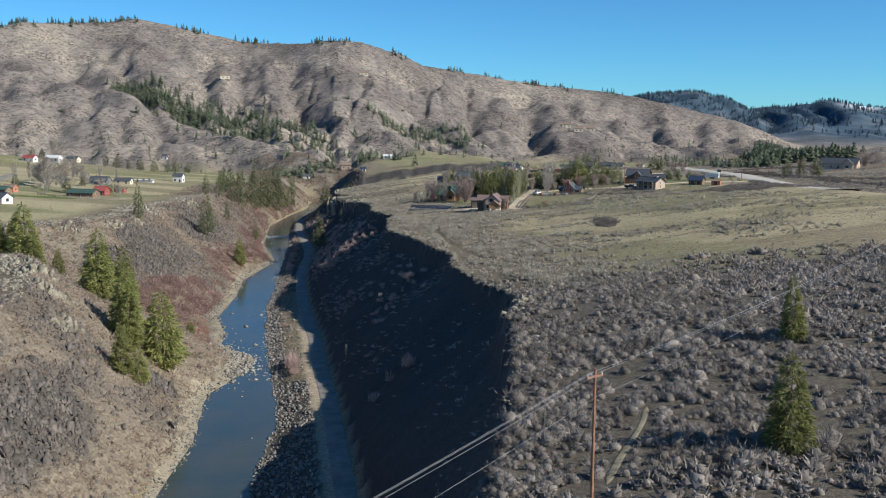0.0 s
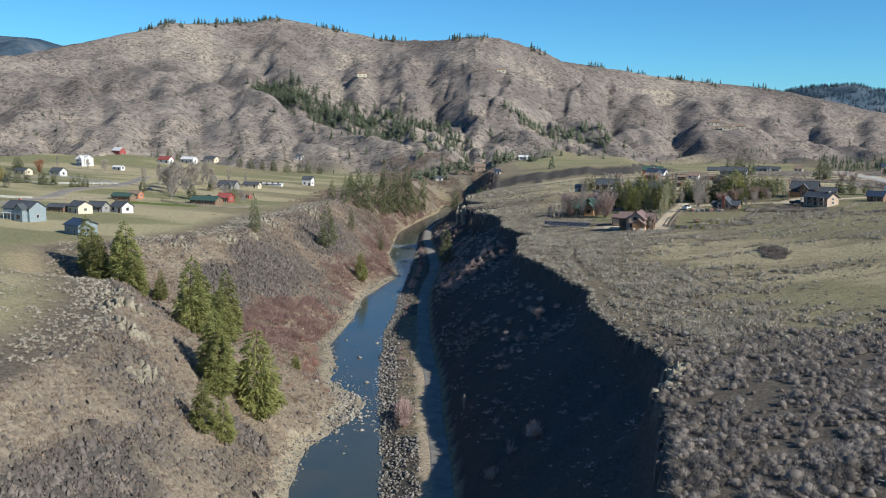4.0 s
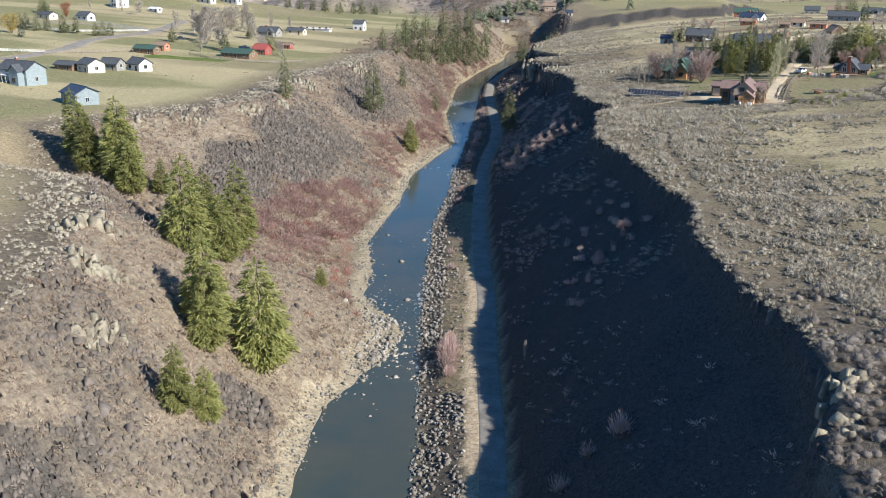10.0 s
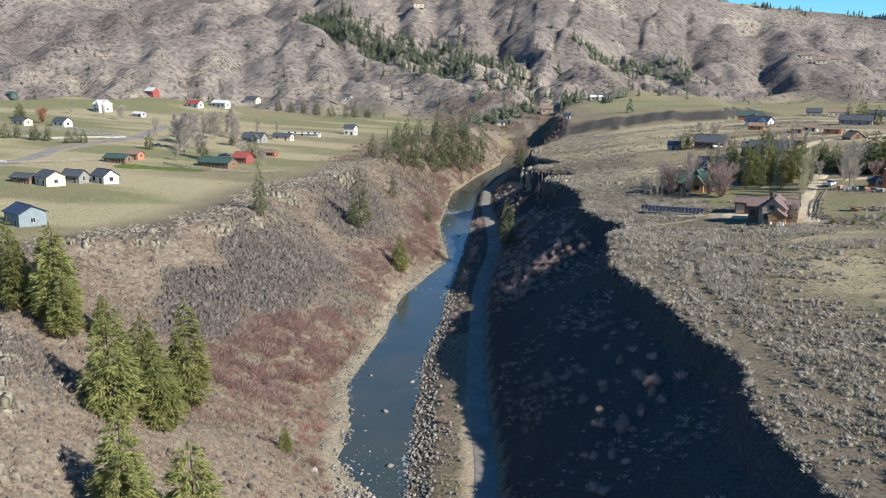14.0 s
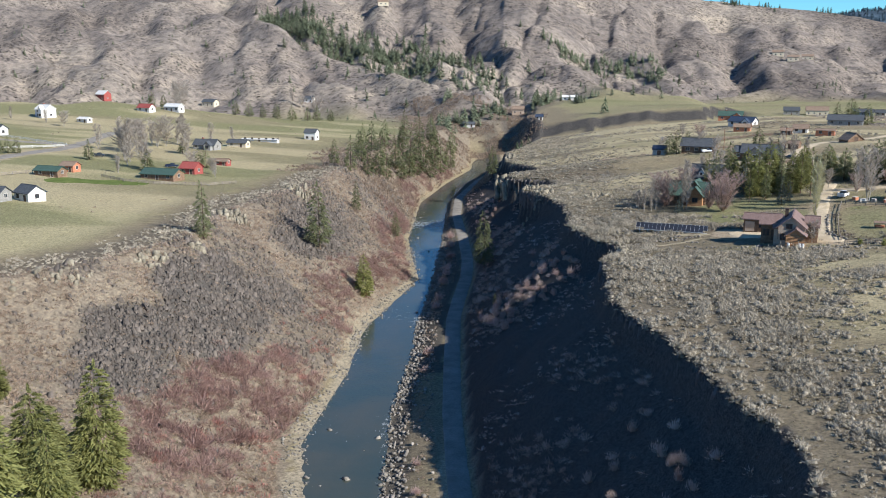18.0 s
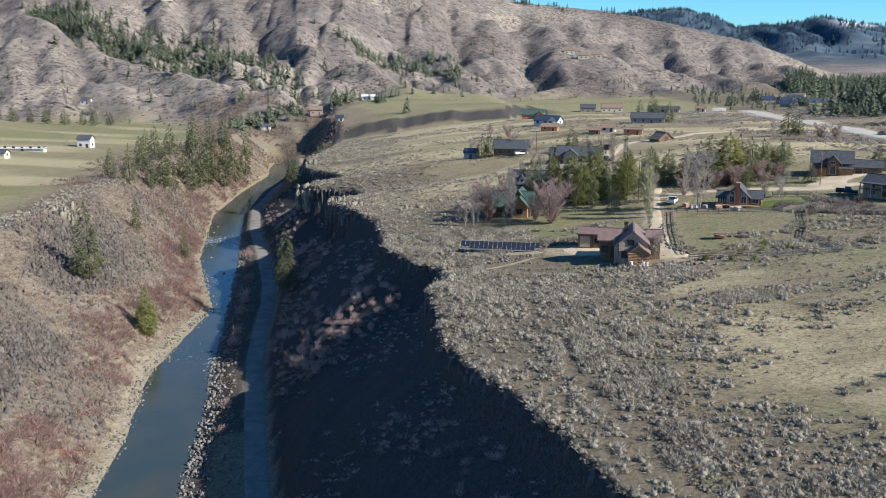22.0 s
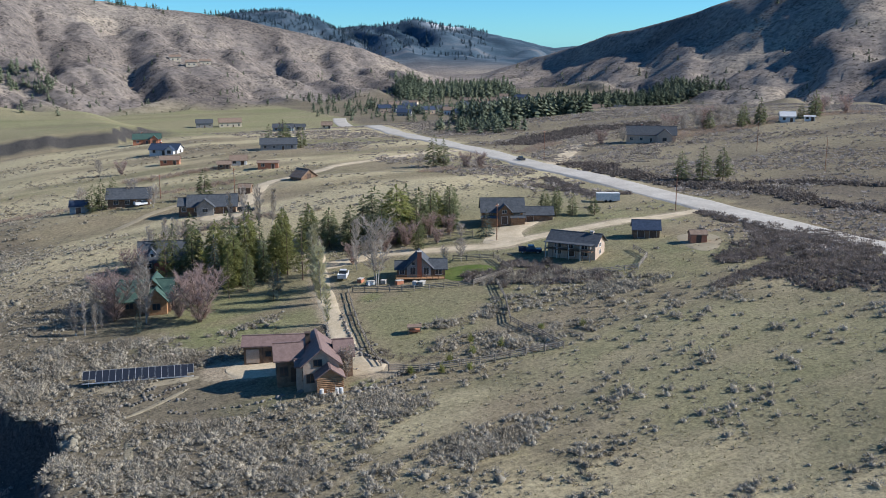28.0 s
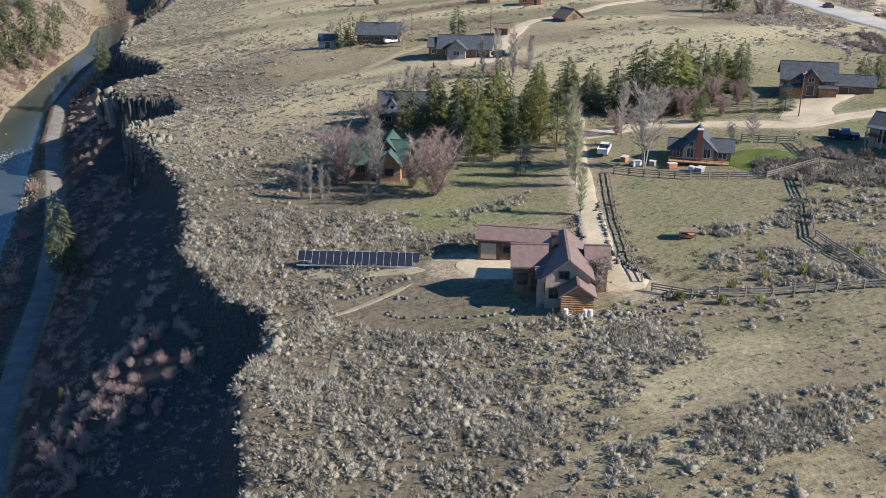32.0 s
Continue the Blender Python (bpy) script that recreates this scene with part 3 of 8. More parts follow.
for cx, cy, a, b, k in ((122, 440, 36, 24, 0.75), (92, 405, 18, 9, 0.5), (126, 402, 17, 12, 0.7), (68, 402, 12, 14, 0.6), (160, 478, 20, 22, 0.45)):
    worn = k * (1 - smooth(0.6, 1.25, np.hypot((fx - cx) / a, (fy - cy) / b) + 0.7 * (fbm(fx / 9, fy / 9, 3, 154) - 0.5))) * (0.5 + 0.5 * smooth(0.38, 0.56, fbm(fx / 6, fy / 6, 3, 155)))
    gm["green"], gm["straw"] = np.maximum(gm["green"], worn), gm["straw"] * (1 - worn)
meadow = smooth(60, 78, fx) * (1 - smooth(120, 140, fx)) * smooth(318, 336, fy) * (1 - smooth(370, 384, fy + 0.25 * (fx - 80)))
gm["straw"] = np.maximum(gm["straw"] * (1 - 0.6 * meadow), 0.14 * meadow * smooth(0.36, 0.52, fbm(fx / 9, fy / 5, 3, 156)))
gm["green"] = np.maximum(gm["green"], 0.6 * meadow * (0.5 + 0.5 * smooth(0.4, 0.56, fbm(fx / 12, fy / 6, 3, 157))))


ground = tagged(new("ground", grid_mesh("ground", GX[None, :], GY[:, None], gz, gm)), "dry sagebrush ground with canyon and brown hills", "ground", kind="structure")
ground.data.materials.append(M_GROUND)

# water
wy = np.arange(-200, 1000, 2.0)
wu = np.linspace(0, 1, 19)
wl, wr = shore_left(wy) - 3, shore_right(wy) + 2
RAPIDS = ((588, 16, 0.6), (523, 16, 0.4), (437, 14, 0.32), (300, 16, 0.28), (352, 16, 0.2), (262, 12, 0.2), (690, 20, 0.3))
rapids = 0 * wu + np.sum([k * np.exp(-(((wy - y0) / w) ** 2)) for y0, w, k in RAPIDS], 0)[:, None] + 0.3 * np.exp(-(((wr - wl)[:, None] * (1 - wu) - 2.5) / 1.6) ** 2)
river = tagged(new("river", grid_mesh("river", wl[:, None] * (1 - wu) + wr[:, None] * wu, wy[:, None] + 0 * wu, 0 * wy[:, None] + 0 * wu, {"rapid": rapids})), "shallow blue-green mountain river", "river", kind="structure")
river.data.materials.append(M_WATER)


# roads
def ribbon(name, ys, xs, width, z_of, material, label, lift=0.06, thick=0.25):
    """A road bed along x(y), crowned, with edges that go into the ground."""
    ys, xs = np.asarray(ys, float), np.asarray(xs, float)
    dx, dy = np.gradient(xs), np.gradient(ys)
    k = np.hypot(dx, dy)
    nx, ny = dy / k, -dx / k
    off = np.array([-0.6, -0.5, -0.42, -0.2, 0, 0.2, 0.42, 0.5, 0.6]) * width
    drop = np.array([-thick, 0, 0.03, 0.08, 0.1, 0.08, 0.03, 0, -thick])
    gx, gy = xs[:, None] + nx[:, None] * off, ys[:, None] + ny[:, None] * off
    zz = z_of(xs, ys)[:, None] + lift + drop[None]
    ob = tagged(new(name, grid_mesh(name, gx, gy, zz + 0 * gx)), label, "road", kind="structure")
    ob.data.materials.append(material)
    return ob


M_GRAVEL = two_tone("road_gravel", (0.2, 0.182, 0.158), (0.3, 0.276, 0.24), 0.25, 0.95, 0, 0.4, 0.03, 0.1, vary=0)
M_PAVED = two_tone("pale_asphalt", (0.43, 0.39, 0.33), (0.54, 0.495, 0.425), 0.15, 0.9, 0, 0.2, 0.02, 0.2, vary=0)
ry = np.arange(40, 720, 3.0)
ribbon("river_road", ry, road_mid(ry), ROAD_W, lambda x, y: 0 * x + ROAD_Z, M_GRAVEL, "grey gravel road along the river")
hy = np.arange(330, 1060, 6.0)
hx = along(hy, *HIGHWAY)
ribbon("highway", hy, hx, 11, lambda x, y: land(x, y), M_PAVED, "pale two-lane country highway", 0.3, 0.7)


# ---- helpers for things ----
def ground_z(x, y):
    """Height of the ground mesh at a place."""
    x, y = np.asarray(x, float), np.asarray(y, float)
    i, j = np.clip(np.searchsorted(GX, x) - 1, 0, len(GX) - 2), np.clip(np.searchsorted(GY, y) - 1, 0, len(GY) - 2)
    u, v = (x - GX[i]) / (GX[i + 1] - GX[i]), (y - GY[j]) / (GY[j + 1] - GY[j])
    return (gz[j, i] * (1 - u) + gz[j, i + 1] * u) * (1 - v) + (gz[j + 1, i] * (1 - u) + gz[j + 1, i + 1] * u) * v


def raw_mesh(name, verts, tris, materials, smooth_on=False, slots=None):
    me = bpy.data.meshes.new(name)
    verts, tris = np.asarray(verts, np.float32), np.asarray(tris, np.int32)
    me.vertices.add(len(verts))
    me.vertices.foreach_set("co", verts.ravel())
    me.loops.add(tris.size)
    me.loops.foreach_set("vertex_index", tris.ravel())
    me.polygons.add(len(tris))
    me.polygons.foreach_set("loop_start", np.arange(0, tris.size, 3, dtype=np.int32))
    if smooth_on:
        me.polygons.foreach_set("use_smooth", np.ones(len(tris), bool))
    for m in materials:
        me.materials.append(m)
    if slots is not None:
        me.polygons.foreach_set("material_index", np.asarray(slots, np.int32))
    me.update()
    return me


def scatter(name, protos, x, y, z, size, rng, material, label, category, flat=None, tilt=0.0, kind="stuff"):
    """ONE mesh of many small copies of the prototypes (verts, tris) at the given places."""
    allv, allt, n = [], [], 0
    pick = rng.integers(0, len(protos), len(x))
    turn = rng.uniform(0, 2 * np.pi, len(x))
    for k, (pv, pt) in enumerate(protos):
        w = np.nonzero(pick == k)[0]
        if not len(w):
            continue
        c, s = np.cos(turn[w])[:, None], np.sin(turn[w])[:, None]
        sx, sz = size[w][:, None], (size[w] * (1 if flat is None else flat[w]))[:, None]
        vx = (pv[:, 0] * c - pv[:, 1] * s) * sx
        vy = (pv[:, 0] * s + pv[:, 1] * c) * sx
        vz = pv[:, 2][None] * sz
        if tilt:
            a = rng.normal(0, tilt, (len(w), 2))
            vz = vz + vx * a[:, :1] + vy * a[:, 1:]
        allv.append(np.stack([vx + x[w][:, None], vy + y[w][:, None], vz + z[w][:, None]], -1).reshape(-1, 3))
        allt.append((pt[None] + (np.arange(len(w)) * len(pv))[:, None, None] + n).reshape(-1, 3))
        n += len(w) * len(pv)
    ob = new(name, raw_mesh(name, np.concatenate(allv), np.concatenate(allt), [material]))
    return tagged(ob, label, category, kind=kind)


def tuft(rng, n, low=0.15, wide=0.22, rise=0.9, splay=1.0, curl=0.0):
    """A shrub of unit width: n pointed sprays that stand out from its heart."""
    v, t = [], []
    for i in range(n):
        a, e = rng.uniform(0, 2 * np.pi), np.arcsin(rng.uniform(low, 1.0))
        d = np.array([np.cos(a) * np.cos(e) * splay, np.sin(a) * np.cos(e) * splay, np.sin(e) * rise])
        ln = rng.uniform(0.7, 1.05) * 0.5
        side = np.cross(d, rng.normal(size=3))
        side = side / np.linalg.norm(side) * wide * rng.uniform(0.6, 1.2) * 0.5
        base, tip = d * ln * rng.uniform(0.1, 0.45), d * ln + np.array([0, 0, curl * rng.uniform(-1, 1)])
        mid = base + (tip - base) * 0.65
        k = len(v)
        v += [base, mid + side, tip, mid - side]
        t += [(k, k + 1, k + 3), (k + 1, k + 2, k + 3)]
    return np.array(v), np.array(t)


def bush(rng, n=20, flat=0.8, long=0.36, wide=0.13, low=0.02, rise=0.35, fill=0.5, heart=0.0):
    """A loose shrub of unit width: small sprays set through a dome, pointing out and up, about a dense ragged heart."""
    v, t = [], []
    if heart:
        for ring, (e, k) in enumerate(((-0.1, 0.9), (0.5, 1.0), (1.05, 1.0))):
            for i in range(6):
                a, r = (i + 0.5 * ring + rng.uniform(-0.2, 0.2)) * np.pi / 3, heart * k * rng.uniform(0.72, 1.2)
                v.append(np.array([np.cos(a) * np.cos(e) * r, np.sin(a) * np.cos(e) * r, np.sin(e) * r]))
        v.append(np.array([rng.normal(0, 0.05), rng.normal(0, 0.05), heart * rng.uniform(0.9, 1.15)]))
        for o in (0, 6):
            for i in range(6):
                j = (i + 1) % 6
                t += [(o + i, o + j, o + 6 + i), (o + j, o + 6 + j, o + 6 + i)]
        t += [(12 + i, 12 + (i + 1) % 6, 18) for i in range(6)]
    lumps = rng.normal(0, 0.2, (3, 3))
    for i in range(n):
        a, e = rng.uniform(0, 2 * np.pi), np.arcsin(rng.uniform(low, 1.0))
        d = np.array([np.cos(a) * np.cos(e), np.sin(a) * np.cos(e), np.sin(e)])
        c = d * 0.42 * rng.uniform(fill, 1.0) * (1 + lumps[i % 3] @ d)
        way = d + np.array([rng.normal(0, 0.3), rng.normal(0, 0.3), rise + rng.normal(0, 0.2)])
        way = way / np.linalg.norm(way) * long * rng.uniform(0.6, 1.3)
        side = np.cross(way, rng.normal(size=3))
        side = side / np.linalg.norm(side) * wide * rng.uniform(0.6, 1.2)
        k = len(v)
        v += [c - way * 0.5 - side * 0.6, c - way * 0.3 + side, c + way * 0.5]
        t.append((k, k + 1, k + 2))
    v = np.array(v) * np.array([1, 1, flat])
    return v, np.array(t)


def stone(rng, flat=0.75):
    """An angular stone of unit width: a knocked-about block."""
    v = np.array([(a, b, c) for a in (-0.5, 0.5) for b in (-0.5, 0.5) for c in (-0.5, 0.5)], float)
    v = v * rng.uniform(0.55, 1.0, v.shape) * np.array([1, rng.uniform(0.6, 0.95), flat])
    v = np.concatenate([v, [[rng.uniform(-0.15, 0.15), rng.uniform(-0.15, 0.15), 0.62 * flat]]])
    q = [(0, 1, 3, 2), (4, 6, 7, 5), (0, 4, 5, 1), (2, 3, 7, 6), (0, 2, 6, 4)]
    t = [x for a, b, c, d in q for x in ((a, b, c), (a, c, d))] + [(1, 5, 8), (5, 7, 8), (7, 3, 8), (3, 1, 8)]
    return v, np.array(t)


def crag(rng):
    """A broken block of standing rock of unit width: sharp edges, a slanting top, one leaning side."""
    lo = np.array([(-0.5, -0.5), (0.5, -0.5), (0.5, 0.5), (-0.5, 0.5)]) * rng.uniform(0.7, 1.1, (4, 2))
    hi = lo * rng.uniform(0.55, 0.95, (4, 1)) + rng.normal(0, 0.08, 2)
    v = np.concatenate([np.c_[lo, np.full(4, -0.3)], np.c_[(lo + hi) / 2 + rng.normal(0, 0.06, (4, 2)), np.full(4, 0.35)], np.c_[hi, rng.uniform(0.55, 1.0, 4)]])
    t = []
    for o in (0, 4):
        for i in range(4):
            j = (i + 1) % 4
            t += [(o + i, o + j, o + 4 + j), (o + i, o + 4 + j, o + 4 + i)]
    return v, np.array(t + [(8, 9, 10), (8, 10, 11)])


def chip(rng):
    """A sharp fragment of rock of unit width, with no underside."""
    a = np.sort(rng.uniform(0, 2 * np.pi, 4))
    lo = np.stack([np.cos(a) * 0.5, np.sin(a) * 0.5, np.full(4, -0.15)], -1) * rng.uniform(0.7, 1.1, (4, 1))
    hi = np.stack([np.cos(a[::2]) * 0.3, np.sin(a[::2]) * 0.3, rng.uniform(0.25, 0.6, 2)], -1)
    return np.concatenate([lo, hi]), np.array([(0, 1, 4), (1, 5, 4), (1, 2, 5), (2, 3, 5), (3, 4, 5), (3, 0, 4)])


def part(name, me, material, parent, label="", at=None):
    """Links a mesh or a bmesh as one mesh object under a thing or a part."""
    if isinstance(me, bmesh.types.BMesh):
        data = bpy.data.meshes.new(name)
        me.to_mesh(data)
        me.free()
    else:
        data = me
    if material is not None and not len(data.materials):
        data.materials.append(material)
    ob = new(name, data)
    ob.parent = parent
    if at is not None:
        ob.matrix_local = at
    return tagged(ob, label)


def thing(name, x, y, z, label, category, turn=0.0, group="", kind=""):
    ob = new(name)
    ob.empty_display_size = 0.5
    ob.matrix_world = pose(x, y, z, 0, 0, turn)
    return tagged(ob, label, category, group, kind)


def box(bm, x0, x1, y0, y1, z0, z1, m=None):
    v = [bm.verts.new(Vector(c) if m is None else m @ Vector(c)) for c in
         ((x0, y0, z0), (x1, y0, z0), (x1, y1, z0), (x0, y1, z0), (x0, y0, z1), (x1, y0, z1), (x1, y1, z1), (x0, y1, z1))]
    for f in ((3, 2, 1, 0), (4, 5, 6, 7), (0, 1, 5, 4), (1, 2, 6, 5), (2, 3, 7, 6), (3, 0, 4, 7)):
        bm.faces.new([v[i] for i in f])
    return bm


def boxed(*spans, m=None):
    bm = bmesh.new()
    for s in spans:
        box(bm, *s, m=m)
    return bm


def tube(bm, a, b, ra, rb, sides=6):
    """A tapering limb from a to b."""
    a, b = Vector(a), Vector(b)
    d = (b - a).normalized()
    u = d.orthogonal().normalized()
    w = d.cross(u)
    rings = []
    for p, r in ((a, ra), (b, rb)):
        rings.append([bm.verts.new(p + (u * math.cos(2 * math.pi * i / sides) + w * math.sin(2 * math.pi * i / sides)) * r) for i in range(sides)])
    for i in range(sides):
        j = (i + 1) % sides
        bm.faces.new((rings[0][i], rings[0][j], rings[1][j], rings[1][i]))
    bm.faces.new(rings[1])
    bm.faces.new(list(reversed(rings[0])))
    return bm


# ---- stuff on the ground ----
RNG = np.random.default_rng(11)
M_SAGE = two_tone("sagebrush", (0.27, 0.237, 0.182), (0.5, 0.448, 0.355), 0.22, 0.95, relief=0, vary=0.35, spec=0.1, leaf=0.3)
M_SAGE_DARK = two_tone("dormant_sagebrush", (0.17, 0.146, 0.125), (0.42, 0.37, 0.32), 0.2, 0.95, relief=0, vary=0.45, spec=0.1, leaf=0.3)
M_BRUSH = two_tone("bare_brown_brush", (0.32, 0.245, 0.185), (0.52, 0.415, 0.325), 0.08, 0.95, relief=0, vary=0.4, spec=0.1, leaf=0.45)
M_SCARLET = two_tone("scarlet_willow_twigs", (0.4, 0.19, 0.155), (0.56, 0.31, 0.265), 0.09, 0.95, relief=0, vary=0.4, spec=0.1, leaf=0.45)
M_WILLOW = two_tone("red_willow_twigs", (0.36, 0.23, 0.195), (0.56, 0.39, 0.34), 0.09, 0.95, relief=0, vary=0.4, spec=0.1, leaf=0.45)
M_PALE = two_tone("pale_bare_shrub", (0.44, 0.34, 0.3), (0.68, 0.57, 0.5), 0.2, 0.95, relief=0, vary=0.3, spec=0.1, leaf=0.45)
M_STRAW = two_tone("dry_grass", (0.28, 0.25, 0.14), (0.46, 0.41, 0.25), 0.15, 0.95, relief=0, vary=0.35, spec=0.1, leaf=0.45)
M_BASALT = two_tone("basalt", (0.06, 0.053, 0.048), (0.15, 0.132, 0.12), 0.5, 0.9, relief=0.5, dist=0.08, vary=0.35)
M_DARKBRUSH = two_tone("dark_brush", (0.12, 0.1, 0.085), (0.25, 0.21, 0.18), 0.3, 0.95, relief=0, vary=0.35, leaf=0.3)
M_TALUS = two_tone("talus_rock", (0.085, 0.072, 0.061), (0.185, 0.158, 0.135), 0.3, 0.9, relief=0.4, dist=0.05, vary=0.4)
M_CRAG = two_tone("lichened_rock", (0.15, 0.132, 0.098), (0.34, 0.305, 0.228), 0.6, 0.9, relief=0.6, dist=0.1, vary=0.3)
M_RIPRAP = two_tone("bank_stone", (0.1, 0.09, 0.077), (0.26, 0.238, 0.208), 0.5, 0.88, relief=0.3, dist=0.04, vary=0.5)
M_STONE = two_tone("river_stone", (0.13, 0.118, 0.1), (0.31, 0.287, 0.248), 0.5, 0.85, relief=0.3, dist=0.04, vary=0.5)
ROUND_SAGE = [bush(RNG, 30, 0.85, 0.24, 0.05, 0.0, 0.35, 0.5, 0.22) for _ in range(9)]
NEAR_SAGE = [bush(RNG, 120, 0.9, 0.16, 0.016, 0.0, 0.35, 0.5, 0.24) for _ in range(8)]
BROAD_SAGE = [bush(RNG, 16, 0.9, 0.28, 0.07, 0.0, 0.4, 0.5, 0.22) for _ in range(9)]
OLD_SAGE = [bush(RNG, 60, 0.9, 0.2, 0.034, 0.0, 0.45, 0.45, 0.2) for _ in range(6)]
LOW_SAGE = [bush(RNG, 14, 0.75, 0.38, 0.15) for _ in range(6)]
FAR_TWIGS = [bush(RNG, 10, 1.0, 0.45, 0.1, 0.02, 0.6, 0.3) for _ in range(6)]
FAR_SAGE = [bush(RNG, 9, 0.75, 0.4, 0.2) for _ in range(5)]
DOTS = [bush(RNG, 6, 0.8, 0.5, 0.3) for _ in range(4)]
HAZE = [bush(RNG, 26, 0.85, 0.26, 0.036, 0.0, 0.4, 0.35) for _ in range(8)]
FINE_TWIGS = [bush(RNG, 72, 1.0, 0.22, 0.018, 0.0, 0.45, 0.3) for _ in range(6)]
GRASS = [tuft(RNG, 7, 0.5, 0.2, 1.3, 0.8) for _ in range(4)]
STONES = [stone(RNG) for _ in range(9)]
CHIPS = [chip(RNG) for _ in range(9)]

YARDS = ((37, 391, 24, 13), (36, 433, 26, 13), (80, 428, 20, 14), (116, 450, 26, 20), (120, 418, 18, 14), (64, 535, 30, 14), (55, 405, 9, 22), (75, 408, 12, 12), (140, 415, 14, 12))

def on_drive(x, y, wider=1.0):
    out = np.zeros(np.broadcast(x, y).shape, bool)
    for line, w in DRIVES + LEFT_DRIVES + TRACKS:
        out |= band(x, y, line, w * 1.3 + wider) > 0.3
    return out


def in_yard(x, y):
    out = np.zeros(np.broadcast(x, y).shape, bool)
    for cx, cy, a, b in YARDS:
        out |= ((x - cx) / a) ** 2 + ((y - cy) / b) ** 2 < 1
    return out


def throw(n, x0, x1, y0, y1, chance):
    """Random places, kept with the chance that the plan gives them there."""
    x, y = RNG.uniform(x0, x1, n), RNG.uniform(y0, y1, n)
    keep = RNG.uniform(0, 1, n) < chance(x, y)
    return x[keep], y[keep]


SAGE_BANDS = (([(0, 352), (14, 357), (30, 361), (48, 367)], 13.0), ([(74, 350), (61, 348), (52, 346.5), (43, 346), (33, 343)], 6.0), ([(66, 385), (76, 381), (86, 377)], 9.0), ([(72, 397), (84, 396), (96, 393), (108, 390)], 8.0), ([(68, 378), (74, 377), (79, 373)], 6.0), ([(92, 412), (100, 405), (110, 398)], 7.0), ([(8, 409), (20, 411), (34, 406), (46, 402)], 5.0))


def sage_chance(x, y):
    d = x - rim_right(y)
    wob = fbm(x / 22, y / 22, 3, 101) - 0.5
    clump = smooth(0.36, 0.62, fbm(x / 8, y / 8, 3, 103))
    belt = 1 - smooth(24, 42, d + 44 * wob)
    p = np.maximum(belt * (0.42 + 0.58 * clump), 0.5 * (1 - 0.4 * smooth(38, 60, d)) * smooth(0.46, 0.64, fbm(x / 26, y / 12, 3, 107)) * (0.4 + 0.6 * clump))
    strip = (1 - smooth(6, 10, d + 8 * wob)) * (1 - smooth(322, 345, y))
    dense = smooth(4, 8, d + 6 * wob) * (1 - smooth(18, 26, d + 14 * wob)) * (1 - smooth(320, 345, y)) * smooth(240, 262, y)
    p = np.maximum(p * (1 - 0.8 * strip), dense * (0.55 + 0.45 * clump))
    p = np.where((y < 345) & (d > 27), p * 0.75, p)
    p = np.where(y > 470, p * 0.55, p)
    p = p * (1 - 0.72 * smooth(60, 78, x) * smooth(318, 336, y) * (1 - smooth(370, 384, y + 0.25 * (x - 80))))
    for line, w in SAGE_BANDS:
        p = np.maximum(p, band(x, y, line, w * (0.5 + fbm(x / 6, y / 6, 2, 109))) * (0.25 + 0.75 * clump))
    p = np.where(d < 0.4, np.where(d > -0.9, 0.8, 0), p)
    return np.where(in_yard(x, y) | on_drive(x, y), 0, p)


x, y = throw(56000, -25, 150, 205, 520, sage_chance)
scatter("sagebrush", ROUND_SAGE, x, y, ground_z(x, y) + 0.05, RNG.gamma(3, 0.3, len(x)) + 0.4, RNG, M_SAGE, "rounded grey sagebrush scattered over the dry bench", "sagebrush", RNG.uniform(0.75, 1.05, len(x)))
x, y = throw(70000, -25, 150, 205, 520, lambda x, y: np.minimum(1, sage_chance(x, y) * 0.9 + np.where((x - rim_right(y) > 0.5) & ~in_yard(x, y) & ~on_drive(x, y), 0.03 + 0.14 * smooth(0.4, 0.65, fbm(x / 11, y / 11, 3, 116)), 0)))
scatter("low_sagebrush", LOW_SAGE, x, y, ground_z(x, y) + 0.02, RNG.gamma(4, 0.12, len(x)) + 0.25, RNG, M_SAGE, "small grey sagebrush seedlings between older bushes", "sagebrush", RNG.uniform(0.7, 1.0, len(x)))
x, y = throw(46000, -25, 130, 205, 430, lambda x, y: sage_chance(x, y) * (0.12 + 0.88 * smooth(0.46, 0.58, fbm(x / 5, y / 5, 2, 108))))
scatter("old_sagebrush", OLD_SAGE, x, y, ground_z(x, y) + 0.05, RNG.uniform(1.6, 3.0, len(x)), RNG, M_SAGE, "large old pale sagebrush on the canyon rim", "sagebrush", RNG.uniform(0.8, 1.1, len(x)))
x, y = throw(30000, 4, 190, 10, 232, lambda x, y: np.where((x - rim_right(y) < 0.5) | on_drive(x, y, 0.3), 0, (0.2 + 0.8 * smooth(0.36, 0.5, fbm(x / 7, y / 7, 3, 111))) * (1 - smooth(95, 185, x + 30 * (fbm(x / 20, y / 20, 2, 114) - 0.5))) * smooth(12, 75, y) * (1 - smooth(205, 232, y + 20 * (fbm(x / 18, y / 18, 2, 113) - 0.5)))))
close = (x < 62) & (y > 92)
for name, protos, w, words in (("dormant_sagebrush", NEAR_SAGE, close, "dense grey dormant sagebrush thicket above the rim"), ("far_sagebrush", BROAD_SAGE, ~close, "dark dormant sagebrush covering the knoll")):
    scatter(name, protos, x[w], y[w], ground_z(x[w], y[w]) + 0.08, RNG.gamma(4, 0.42, w.sum()) + 0.6, RNG, M_SAGE_DARK, words, "sagebrush", RNG.uniform(0.8, 1.15, w.sum()))
